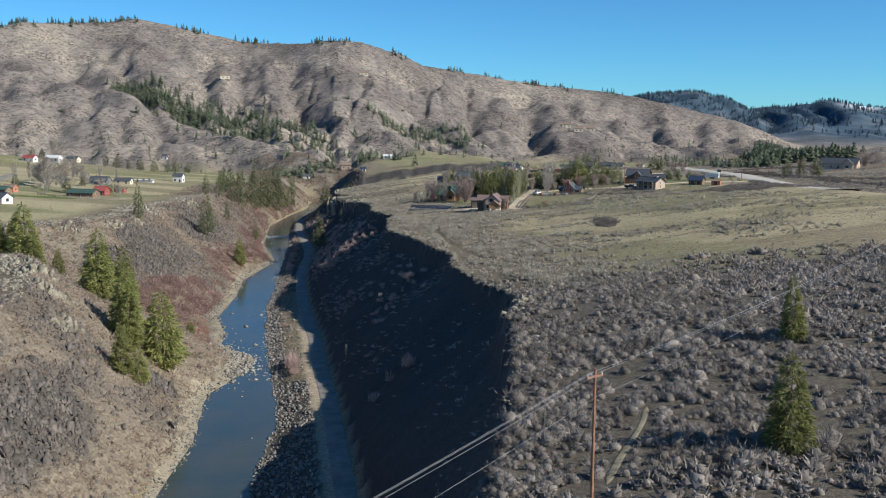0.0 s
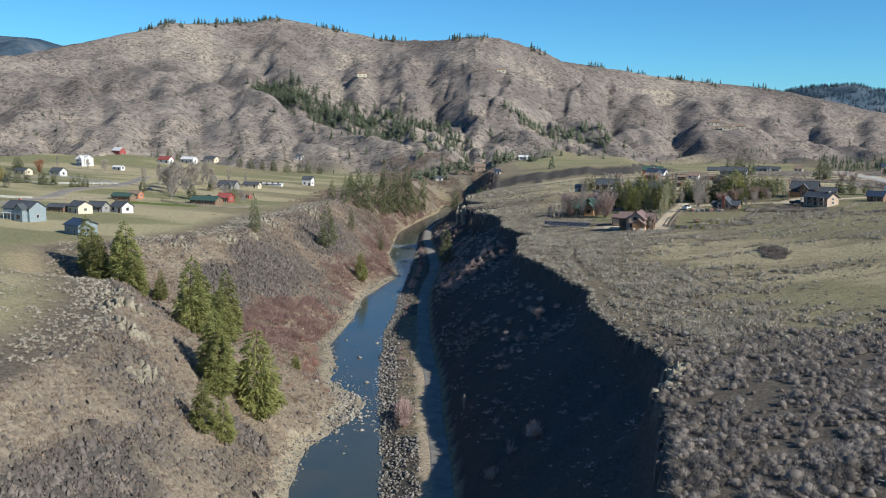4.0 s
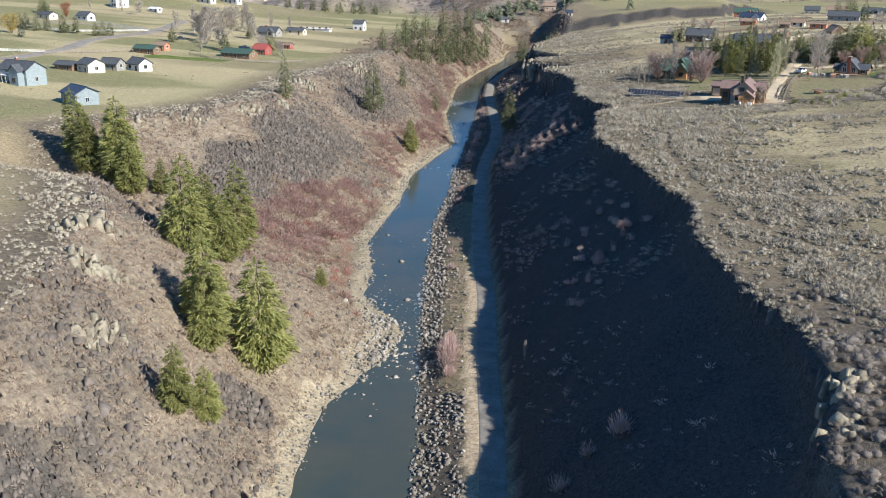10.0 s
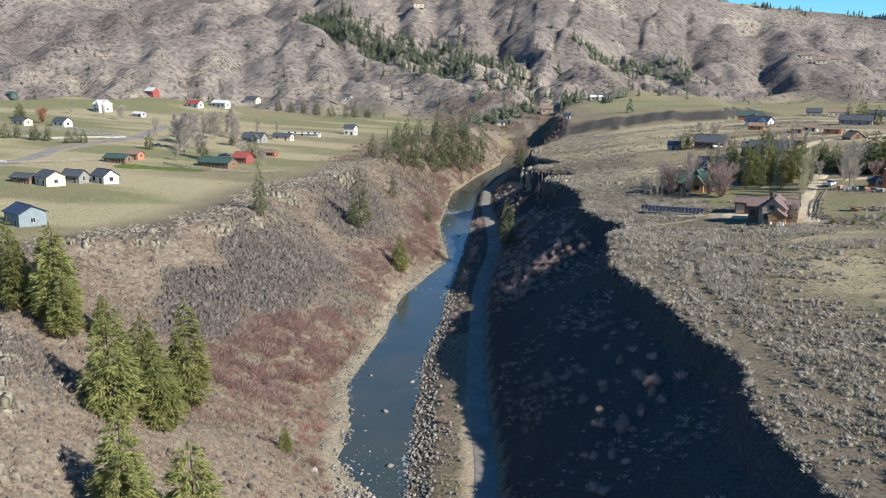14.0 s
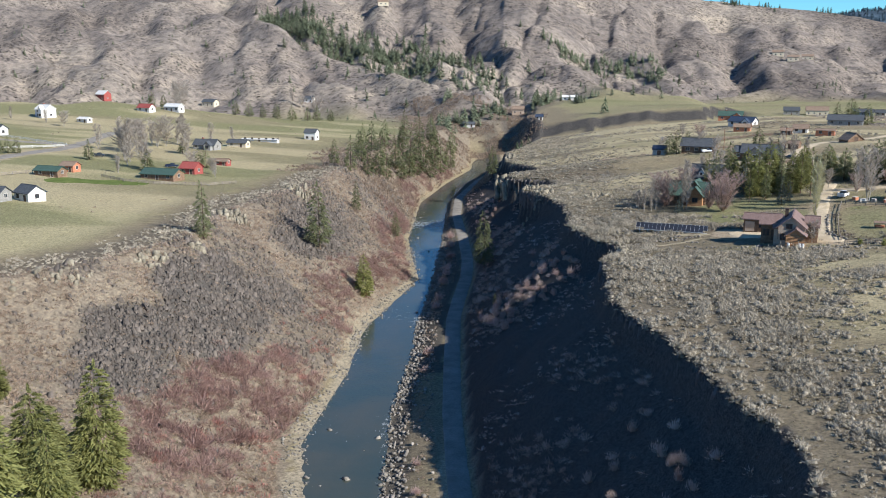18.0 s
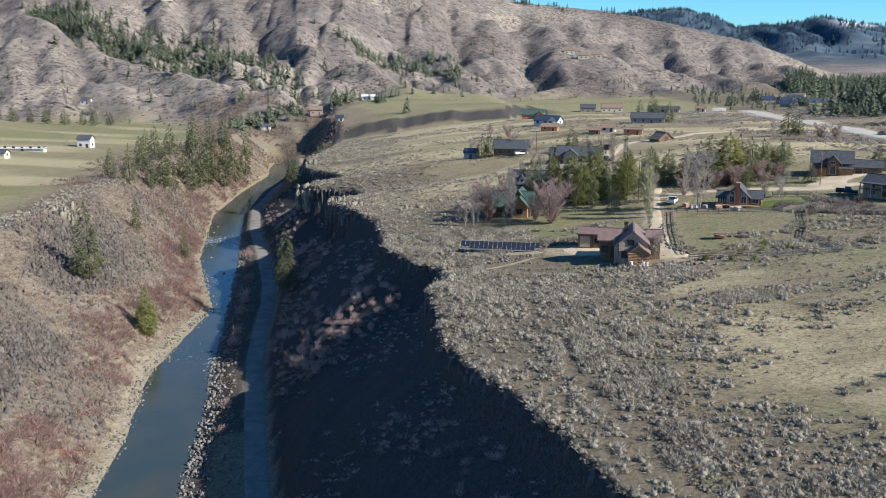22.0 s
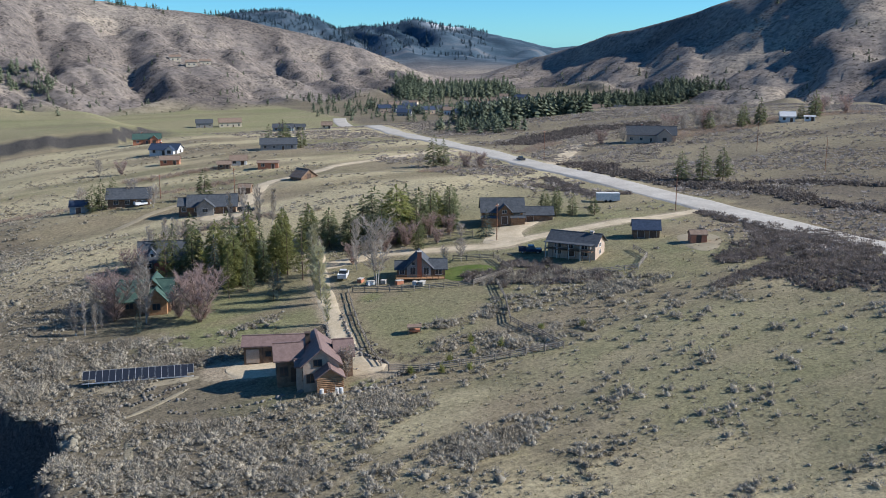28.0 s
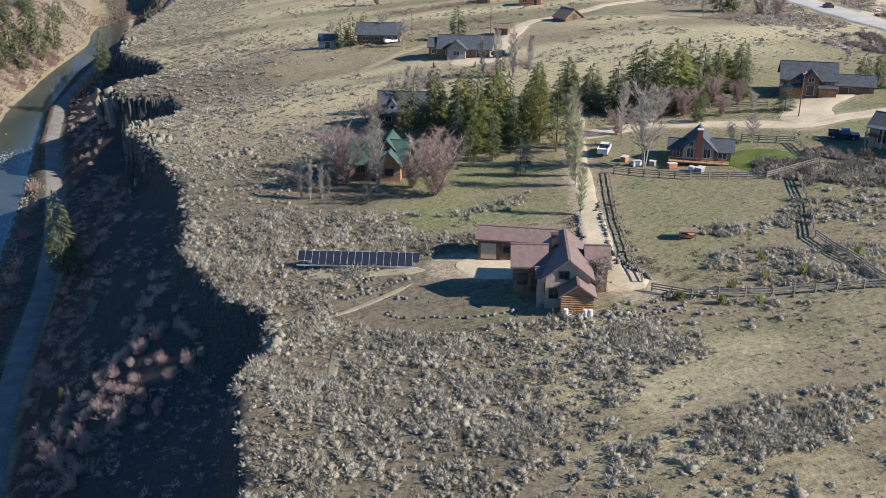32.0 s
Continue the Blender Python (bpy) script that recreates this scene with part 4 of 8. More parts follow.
x, y = throw(70000, 150, 560, 330, 900, lambda x, y: np.where(np.abs(x - along(y, *HIGHWAY)) < 9, 0, smooth(0.42, 0.58, fbm(x / 40, y / 24, 3, 99)) * 0.85 + 0.08))
scatter("hillside_sagebrush", FAR_SAGE, x, y, ground_z(x, y) + 0.1, RNG.uniform(1.0, 2.8, len(x)), RNG, M_SAGE_DARK, "dark sagebrush beyond the highway", "sagebrush", RNG.uniform(0.6, 0.9, len(x)))
VERGE = (([(208, 536), (200, 515), (196, 490), (202, 468)], 15.0), ([(200, 470), (212, 452), (206, 428)], 13.0), ([(214, 468), (236, 458), (250, 440)], 7.0), ([(250, 640), (275, 655), (305, 668), (325, 650)], 26.0), ([(205, 424), (214, 404), (212, 385)], 8.0))
x, y = throw(60000, 185, 350, 370, 690, lambda x, y: np.maximum.reduce([band(x, y, line, w * (0.4 + 1.1 * fbm(x / 7, y / 7, 3, 152))) for line, w in VERGE]) * 0.62)
scatter("verge_brush", BROAD_SAGE, x, y, ground_z(x, y) + 0.1, RNG.gamma(4, 0.4, len(x)) + 0.8, RNG, M_DARKBRUSH, "dark tangled sagebrush along the highway verge", "sagebrush", RNG.uniform(0.6, 1.0, len(x)))


x, y = throw(27000, -45, 130, 500, 820, lambda x, y: np.where((x - rim_right(y) > 0.5) & ~in_yard(x, y) & ~on_drive(x, y), np.maximum(1 - smooth(20, 55, x - rim_right(y) + 50 * (fbm(x / 30, y / 30, 3, 119) - 0.5)), 0.25 * smooth(0.52, 0.62, fbm(x / 40, y / 14, 3, 120))), 0))
scatter("upper_sagebrush", LOW_SAGE, x, y, ground_z(x, y) + 0.1, RNG.gamma(6, 0.2, len(x)) + 0.4, RNG, M_SAGE, "grey sagebrush along the upper canyon rim", "sagebrush", RNG.uniform(0.6, 0.95, len(x)))


def left_sage(x, y):
    d = rim_left(y) - x
    spur = np.where(y < 300, 0.5, 0)
    return np.where(d < -2, 0.0, np.maximum((1 - smooth(6, 17, d + 16 * (fbm(x / 15, y / 15, 2, 121) - 0.5))) * 0.85, spur * smooth(0.4, 0.55, fbm(x / 9, y / 9, 3, 122))))


x, y = throw(30000, -190, -76, 190, 640, left_sage)
scatter("rim_sagebrush", BROAD_SAGE, x, y, ground_z(x, y) + 0.1, RNG.gamma(4, 0.22, len(x)) + 0.5, RNG, M_SAGE, "low grey sagebrush along the canyon rim", "sagebrush", RNG.uniform(0.7, 1.0, len(x)))


def left_slope(x, y):
    q = (shore_left(y) - x) / (shore_left(y) - rim_left(y))
    return np.where((q > 0.07) & (q < 1.0), 1.0, 0), q


x, y = throw(80000, -150, -44, 130, 800, lambda x, y: left_slope(x, y)[0] * (1 - 0.8 * talus_at(x, y)) * (0.5 + 0.5 * smooth(0.4, 0.55, fbm(x / 9, y / 9, 3, 131))))
scatter("brown_brush", HAZE, x, y, ground_z(x, y) + 0.05, RNG.gamma(5, 0.32, len(x)) + 0.7, RNG, M_BRUSH, "leafless brown brush on the canyon slope", "brush", RNG.uniform(0.5, 0.95, len(x)))
x, y = throw(90000, -130, -44, 290, 760, lambda x, y: left_slope(x, y)[0] * (1 - 0.95 * talus_at(x, y)) * (1 - smooth(0.26, 0.45, left_slope(x, y)[1] + 0.3 * (fbm(x / 20, y / 20, 2, 133) - 0.5))) * smooth(0.36, 0.52, fbm(x / 16, y / 16, 3, 134)) * (0.14 + 0.6 * smooth(0.42, 0.58, fbm(x / 5, y / 5, 2, 135))) * (0.5 + 0.5 * np.exp(-(((y - 400) / 70) ** 2)) + 0.3 * smooth(500, 560, y)))
scatter("red_willow", FINE_TWIGS, x, y, ground_z(x, y) + 0.1, RNG.gamma(3, 0.75, len(x)) + 1.1, RNG, M_WILLOW, "reddish leafless willow thicket above the river", "willow", RNG.uniform(0.75, 1.15, len(x)))
x, y = throw(14000, -130, -44, 230, 600, lambda x, y: left_slope(x, y)[0] * smooth(265, 310, y) * (1 - smooth(0.2, 0.42, left_slope(x, y)[1])) * smooth(0.58, 0.66, fbm(x / 7, y / 7, 2, 149)) * 0.38)
scatter("scarlet_willow", FINE_TWIGS, x, y, ground_z(x, y) + 0.1, RNG.gamma(4, 0.45, len(x)) + 1.2, RNG, M_SCARLET, "scarlet leafless willow clumps above the river", "willow", RNG.uniform(0.8, 1.1, len(x)))
x, y = throw(150000, -150, -46, 130, 620, lambda x, y: left_slope(x, y)[0] * np.maximum(talus_at(x, y), 0.05) * (left_slope(x, y)[1] > 0.1) * 0.95)
scatter("talus", CHIPS, x, y, ground_z(x, y) + 0.02, RNG.gamma(3, 0.2, len(x)) + 0.35, RNG, M_TALUS, "grey-brown broken basalt talus", "talus", None, 0.35)
x, y = throw(60000, -150, 40, 560, 1010, lambda x, y: np.where((x < shore_left(y) - 1) | ((x > road_mid(y) + 3) & (x < rim_right(y) - 6) & (y > 640)) | (y > 845), 0.85 * smooth(0.36, 0.52, fbm(x / 18, y / 18, 3, 136)) * (1 - smooth(35, 60, np.abs(x - shore_left(y)))), 0))
scatter("valley_willow", FAR_TWIGS, x, y, ground_z(x, y) + 0.1, RNG.uniform(1.4, 3.2, len(x)), RNG, M_BRUSH, "russet willow thicket on the valley floor", "willow", RNG.uniform(0.7, 1.1, len(x)))
x, y = throw(2600, 20, 62, 376, 416, lambda x, y: np.where(on_drive(x, y, 0.2), 0, np.maximum.reduce([band(x, y, line, w) for line, w in (([(59, 411), (56.5, 402), (55, 392), (57.5, 385), (62, 381)], 3.2), ([(51, 408), (48.5, 402), (47.5, 398)], 3.0), ([(27, 404), (36, 404.5), (44, 404)], 5.0), ([(29, 399.5), (24, 399), (20, 396)], 3.0), ([(52.5, 379.5), (56, 378)], 3.5))]) * 0.8))
scatter("yard_brush", FINE_TWIGS, x, y, ground_z(x, y) + 0.05, RNG.uniform(0.5, 1.5, len(x)), RNG, M_DARKBRUSH, "dark rough brush beside the drive and the garage", "brush", RNG.uniform(0.7, 1.1, len(x)))
THICKETS = (([(138, 390), (150, 394), (160, 400), (166, 410)], 9.0), ([(140, 367), (149, 376), (158, 385), (165, 391)], 22.0), ([(158, 494), (158, 482), (164, 471), (170, 466)], 3.5),  ([(168, 430), (166, 418)], 6.0), ([(170, 506), (164, 485), (159, 466)], 5.0), ([(90, 414), (98, 407), (108, 400)], 8.0), ([(69, 296), (70, 310)], 6.0), ([(100, 418), (104, 410)], 5.0), ([(140, 380), (120, 376)], 5.0))
x, y = throw(60000, 60, 180, 290, 515, lambda x, y: np.maximum.reduce([band(x, y, line, w * (0.6 + 0.8 * fbm(x / 5, y / 5, 2, 137))) for line, w in THICKETS]) * 0.8)
scatter("dark_thicket", OLD_SAGE, x, y, ground_z(x, y) + 0.1, RNG.uniform(1.0, 2.4, len(x)), RNG, M_DARKBRUSH, "dark leafless thicket on the dry bench", "brush", RNG.uniform(0.8, 1.2, len(x)))
HEDGES = (([(222, 600), (236, 612), (252, 622)], 9.0), ([(296, 596), (316, 606), (345, 598), (372, 596)], 14.0), ([(400, 600), (430, 606), (455, 610)], 14.0), ([(300, 592), (325, 590), (350, 594), (385, 602)], 12.0), ([(150, 552), (162, 556), (175, 552)], 8.0), ([(12, 597), (24, 594), (34, 590)], 7.0), ([(62, 590), (74, 588), (86, 592)], 7.0), ([(60, 630), (75, 628), (90, 632)], 8.0), ([(40, 501), (56, 503), (73, 506)], 6.0))
x, y = throw(105000, 0, 465, 480, 650, lambda x, y: np.maximum.reduce([band(x, y, line, w * (0.6 + 0.8 * fbm(x / 6, y / 6, 2, 138))) for line, w in HEDGES]) * 0.34)
scatter("bare_thicket", FINE_TWIGS, x, y, ground_z(x, y) + 0.1, RNG.uniform(1.6, 3.6, len(x)), RNG, M_BRUSH, "leafless brown thicket about the yards", "brush", RNG.uniform(0.8, 1.1, len(x)))
# shaded slope on the right: dark brush with a few pale shrubs
x, y = throw(24000, -60, 30, 90, 640, lambda x, y: np.where((x > road_mid(y) + 4.5) & (x < rim_right(y) - 2), 0.55 * smooth(0.42, 0.62, fbm(x / 12, y / 12, 3, 141)) * (0.35 + 0.65 * smooth(225, 262, y)), 0))
scatter("shaded_brush", HAZE, x, y, ground_z(x, y) + 0.1, RNG.gamma(3, 0.4, len(x)) + 0.5, RNG, M_PALE, "brush on the shaded canyon slope", "brush", RNG.uniform(0.4, 0.8, len(x)))
x, y = throw(11000, -60, 30, 262, 640, lambda x, y: np.where((x > road_mid(y) + 5) & (x < rim_right(y) - 4), 0.75 * smooth(0.52, 0.64, fbm(x / 9, y / 14, 3, 145)), 0))
scatter("rosy_brush", FINE_TWIGS, x, y, ground_z(x, y) + 0.1, RNG.uniform(1.8, 3.6, len(x)), RNG, M_PALE, "rosy leafless shrubs on the shaded canyon slope", "brush", RNG.uniform(0.6, 1.0, len(x)))
x, y = throw(30000, -70, -14, 225, 620, lambda x, y: np.where((x > shore_right(y) + 0.35 * (road_mid(y) - 4.5 - shore_right(y))) & (x < road_mid(y) - ROAD_W / 2 - 2.0), 0.6 * smooth(0.4, 0.55, fbm(x / 3, y / 6, 2, 147)), 0))
scatter("bank_brush", HAZE, x, y, ground_z(x, y) + 0.05, RNG.uniform(0.5, 1.5, len(x)), RNG, M_BRUSH, "dry brush and weeds between stones and road", "brush", RNG.uniform(0.7, 1.1, len(x)))
# grass tufts on the benches and banks
x, y = throw(26000, 0, 140, 215, 480, lambda x, y: np.where((x - rim_right(y) > 0.5) & ~on_drive(x, y, 0.0), 0.2 + 0.7 * smooth(0.45, 0.6, fbm(x / 6, y / 3, 3, 143)), 0))
scatter("dry_grass", GRASS, x, y, ground_z(x, y), RNG.uniform(0.3, 0.7, len(x)), RNG, M_STRAW, "tufts of dry bunch grass", "grass", RNG.uniform(0.5, 1.0, len(x)))
x, y = throw(9000, -110, -44, 150, 420, lambda x, y: left_slope(x, y)[0] * (1 - talus_at(x, y)) * 0.8)
scatter("slope_grass", GRASS, x, y, ground_z(x, y), RNG.uniform(0.4, 0.9, len(x)), RNG, M_STRAW, "tufts of dry grass on the slope", "grass", RNG.uniform(0.5, 1.0, len(x)))


# ---- stones along the river ----
def stones_at(x, y, size):
    return x, y, np.maximum(ground_z(x, y), -0.35) + 0.1 * size, size


bank = thing("stone_bank", -30, 260, 1.2, "bank of grey broken stone between river and road", "stone bank", kind="structure")
x, y = throw(60000, -75, -12, 150, 620, lambda x, y: np.where((x > shore_right(y) - 0.9) & (x < road_mid(y) - ROAD_W / 2 - 2.4), (0.35 + 0.6 * smooth(0.34, 0.5, fbm(x / 5, y / 9, 2, 151))) * np.where((y > 248) & (x - shore_right(y) > 0.45 * (road_mid(y) - 4.5 - shore_right(y))), 0.16, 1.0), 0))
size = np.minimum(RNG.gamma(2.2, 0.16, len(x)) + 0.24, 0.98)
near = (y > 205) & (y < 300) & (size > 0.75)
pick = np.nonzero(near)[0][:300]
rest = np.setdiff1d(np.arange(len(x)), pick)
stone_mesh = [raw_mesh("stone", v, t, [M_RIPRAP]) for v, t in STONES]
for i in pick:
    ob = new("stone", stone_mesh[i % len(stone_mesh)])
    ob.parent = bank
    ob.matrix_parent_inverse = bank.matrix_world.inverted()
    ob.matrix_basis = Matrix.LocRotScale((x[i], y[i], ground_z(x[i], y[i]) + 0.1 * size[i]), Euler((RNG.normal(0, 0.3), RNG.normal(0, 0.3), RNG.uniform(0, 6.28))), (size[i],) * 3)
joined = scatter("stones", STONES, *stones_at(x[rest], y[rest], size[rest]), RNG, M_RIPRAP, "", "", None, 0.3)
joined.parent, joined.matrix_parent_inverse = bank, bank.matrix_world.inverted()
x, y = throw(42000, -90, -38, 150, 620, lambda x, y: np.where((x < shore_left(y) + 1.2) & (x > shore_left(y) - 4.5), 0.8 * smooth(0.35, 0.55, fbm(x / 4, y / 8, 2, 153)), 0))
scatter("shore_stones", STONES, *stones_at(x, y, RNG.gamma(2.5, 0.11, len(x)) + 0.16), RNG, M_STONE, "pale stones along the river's edge", "stones", None, 0.3)
x, y = throw(11000, -60, -32, 236, 322, lambda x, y: np.exp(-(((x - shore_left(y) - 2.5) / 5.2) ** 2)) * np.exp(-(((y - 277) / 19) ** 2)) * (0.25 + 0.75 * smooth(0.4, 0.55, fbm(x / 3, y / 5, 2, 155))))
scatter("gravel_bar", STONES, *stones_at(x, y, RNG.gamma(2.5, 0.14, len(x)) + 0.2), RNG, M_STONE, "bar of grey stones in the shallows", "stones", None, 0.3)
x, y = throw(500, -80, -26, 190, 620, lambda x, y: np.where((x > shore_left(y)) & (x < shore_right(y)), 0.08 + 0.7 * (shore_right(y) - x < 2.5), 0))
scatter("river_boulders", STONES, x, y, 0 * x - 0.05, RNG.gamma(3, 0.2, len(x)) + 0.3, RNG, M_STONE, "boulders standing in the river", "boulder", RNG.uniform(0.5, 0.9, len(x)), 0.2)


# ---- rock faces ----
def column(rng, sides=6):
    """A basalt column of unit height, standing on z = 0, with a broken top."""
    a = np.sort(rng.uniform(0, 2 * np.pi, sides) * 0.25 + np.arange(sides) * 2 * np.pi / sides)
    r = rng.uniform(0.4, 0.6, sides)
    lo = np.stack([np.cos(a) * r, np.sin(a) * r, np.full(sides, -0.15)], -1)
    mid = np.stack([np.cos(a) * r * 0.92 + rng.normal(0, 0.04), np.sin(a) * r * 0.92, rng.uniform(0.45, 0.6, sides)], -1)
    hi = np.stack([np.cos(a) * r * 0.8 + rng.normal(0, 0.06), np.sin(a) * r * 0.8, rng.uniform(0.7, 1.0, sides)], -1)
    v = np.concatenate([lo, mid, hi, [[hi[:, 0].mean(), hi[:, 1].mean(), 0.93]]])
    t = []
    for i in range(sides):
        j = (i + 1) % sides
        for o in (0, sides):
            t += [(o + i, o + j, o + sides + j), (o + i, o + sides + j, o + sides + i)]
        t.append((2 * sides + i, 2 * sides + j, 3 * sides))
    return v, np.array(t)


COLUMNS = [column(RNG) for _ in range(6)]
cy_ = np.arange(88, 640, 0.3)
cx_ = rim_right(cy_) - RNG.uniform(-0.4, 0.8, len(cy_))
keep = RNG.uniform(0, 1, len(cy_)) < np.where(cy_ < 180, 0.35, 0.75) * (0.3 + 0.7 * smooth(0.35, 0.5, fbm(cy_ / 12, cy_ * 0, 2, 161)))
cx_, cy_ = cx_[keep], cy_[keep]
hgt = RNG.uniform(3.0, 7.0, len(cx_))
cz_ = bench_right(rim_right(cy_) + 1, cy_) - hgt - RNG.uniform(0.0, 2.2, len(cx_)) * np.clip((rim_right(cy_) - cx_) / 1.2, 0.1, 2) + 0.05
wid = RNG.uniform(0.9, 2.2, len(cx_))
scatter("cliff_columns", COLUMNS, cx_, cy_, cz_, wid, RNG, M_BASALT, "dark basalt columns of the canyon rim", "cliff", hgt / wid)

CRAG_MESH = [raw_mesh("boulder", *crag(RNG), [M_CRAG]) for _ in range(9)]


def outcrop(x, y, turn, n, long, tall, label):
    """A knot of basalt columns, each its own piece."""
    rnd = random.Random(int(x * 7 + y))
    z = float(ground_z(x, y))
    ob = thing("rock_outcrop", x, y, z, label, "rock outcrop", turn)
    for i in range(n * 3):
        u, v = rnd.uniform(-long / 2, long / 2), rnd.gauss(0, long * 0.14)
        c = ob.matrix_world @ Vector((u, v, 0))
        g = float(ground_z(c.x, c.y)) - z
        h, w = tall * rnd.uniform(0.2, 0.62) * (1 - 0.6 * abs(u) / long), rnd.uniform(0.7, 2.0)
        if tall > 8:
            h, g = tall * rnd.uniform(0.6, 1.0), float(bench_right(rim_right(c.y) + 2, c.y)) - z
            g, w = g + rnd.uniform(-2.5, 0.3) - h * 0.85, rnd.uniform(1.8, 4.2)
        part("boulder", CRAG_MESH[i % 9], None, ob, at=pose(u, v, g - 0.4, rnd.gauss(0, 7), rnd.gauss(0, 7), rnd.uniform(0, 360)) @ Matrix.Diagonal((w, w * rnd.uniform(0.6, 1.0), h, 1)))
    return ob


PALE_ROCK = "weathered tan basalt columns breaking out of the slope"
for row in ((-89, 243, 60, 16, 12, 5.5, PALE_ROCK), (-80, 229, 70, 12, 9, 4.5, PALE_ROCK), (-97, 258, 50, 10, 9, 4, PALE_ROCK), (-72, 214, 80, 10, 8, 4, PALE_ROCK), (-130, 343, 20, 7, 14, 4.5, PALE_ROCK),
            (-119, 356, 30, 6, 13, 4, PALE_ROCK), (-108, 378, 60, 9, 9, 4, PALE_ROCK), (-103, 396, 90, 7, 4, 5, PALE_ROCK), (-108, 440, 90, 12, 14, 6, PALE_ROCK), (-103, 500, 80, 14, 16, 6, PALE_ROCK),
            (-17, 490, 100, 8, 12, 4, "broken grey basalt on the canyon rim"), (-21, 509, 95, 9, 10, 4.5, "broken grey basalt on the canyon rim"), (-30.5, 563, 100, 16, 12, 8.5, "tall lichened basalt crag on the canyon rim"),
            (-30, 594, 80, 9, 16, 4, "broken grey basalt on the canyon rim"), (-35, 660, 95, 9, 20, 4, "broken grey basalt on the canyon rim"), (27, 194, 80, 6, 8, 4, "jagged lichened crag at the rim"), (25, 184, 60, 4, 6, 3.5, "jagged lichened crag at the rim"),
            (0, 466, 20, 8, 10, 3, PALE_ROCK), (3, 384, 20, 8, 6, 3, PALE_ROCK)):
    outcrop(*row)


# ---- trees ----
M_BARK = two_tone("bark", (0.09, 0.06, 0.042), (0.19, 0.135, 0.1), 2.0, 0.95, relief=0.4)
M_PALEBARK = two_tone("pale_bark", (0.3, 0.27, 0.23), (0.52, 0.48, 0.42), 2.0, 0.95, relief=0.2, vary=0.2)
M_TWIG = two_tone("bare_twigs", (0.36, 0.31, 0.26), (0.54, 0.48, 0.41), 0.6, 0.95, relief=0, vary=0.3, leaf=0.45)
M_PINKTWIG = two_tone("russet_twigs", (0.36, 0.255, 0.22), (0.52, 0.4, 0.355), 0.6, 0.95, relief=0, vary=0.3, leaf=0.45)
M_BUD = two_tone("budding_twigs", (0.36, 0.345, 0.2), (0.54, 0.51, 0.33), 0.6, 0.95, relief=0, vary=0.3, leaf=0.45)
M_ROSE = two_tone("rosy_twigs", (0.46, 0.33, 0.29), (0.64, 0.5, 0.45), 0.6, 0.95, relief=0, vary=0.3, leaf=0.45)
M_FIR = two_tone("fir_needles", (0.22, 0.232, 0.078), (0.35, 0.352, 0.14), 0.5, 0.8, relief=0, vary=0.5, spec=0.2, leaf=0.45)
M_PINE = two_tone("pine_needles", (0.15, 0.168, 0.082), (0.26, 0.275, 0.145), 0.5, 0.8, relief=0, vary=0.45, spec=0.2, leaf=0.45)
M_SPRUCE = two_tone("spruce_needles", (0.1, 0.13, 0.105), (0.19, 0.225, 0.19), 0.5, 0.8, relief=0, vary=0.35, spec=0.2, leaf=0.45)
M_GOLD = two_tone("yellow_green_crown", (0.16, 0.165, 0.06), (0.26, 0.26, 0.11), 0.5, 0.9, relief=0, vary=0.35, spec=0.1, leaf=0.45)
M_HILLBRUSH = two_tone("hill_brush", (0.13, 0.115, 0.09), (0.24, 0.21, 0.17), 0.05, 0.95, relief=0, vary=0.35, spec=0.1)
# conifer green shifted to blue to paint in distance haze
M_RANGEWOOD = two_tone("haze_tinted_forest", (0.045, 0.078, 0.1), (0.085, 0.12, 0.145), 0.01, 0.9, relief=0, vary=0.4, spec=0.1)
M_FARWOOD = two_tone("far_conifers", (0.1, 0.122, 0.074), (0.18, 0.2, 0.13), 0.02, 0.9, relief=0, vary=0.5, spec=0.1)


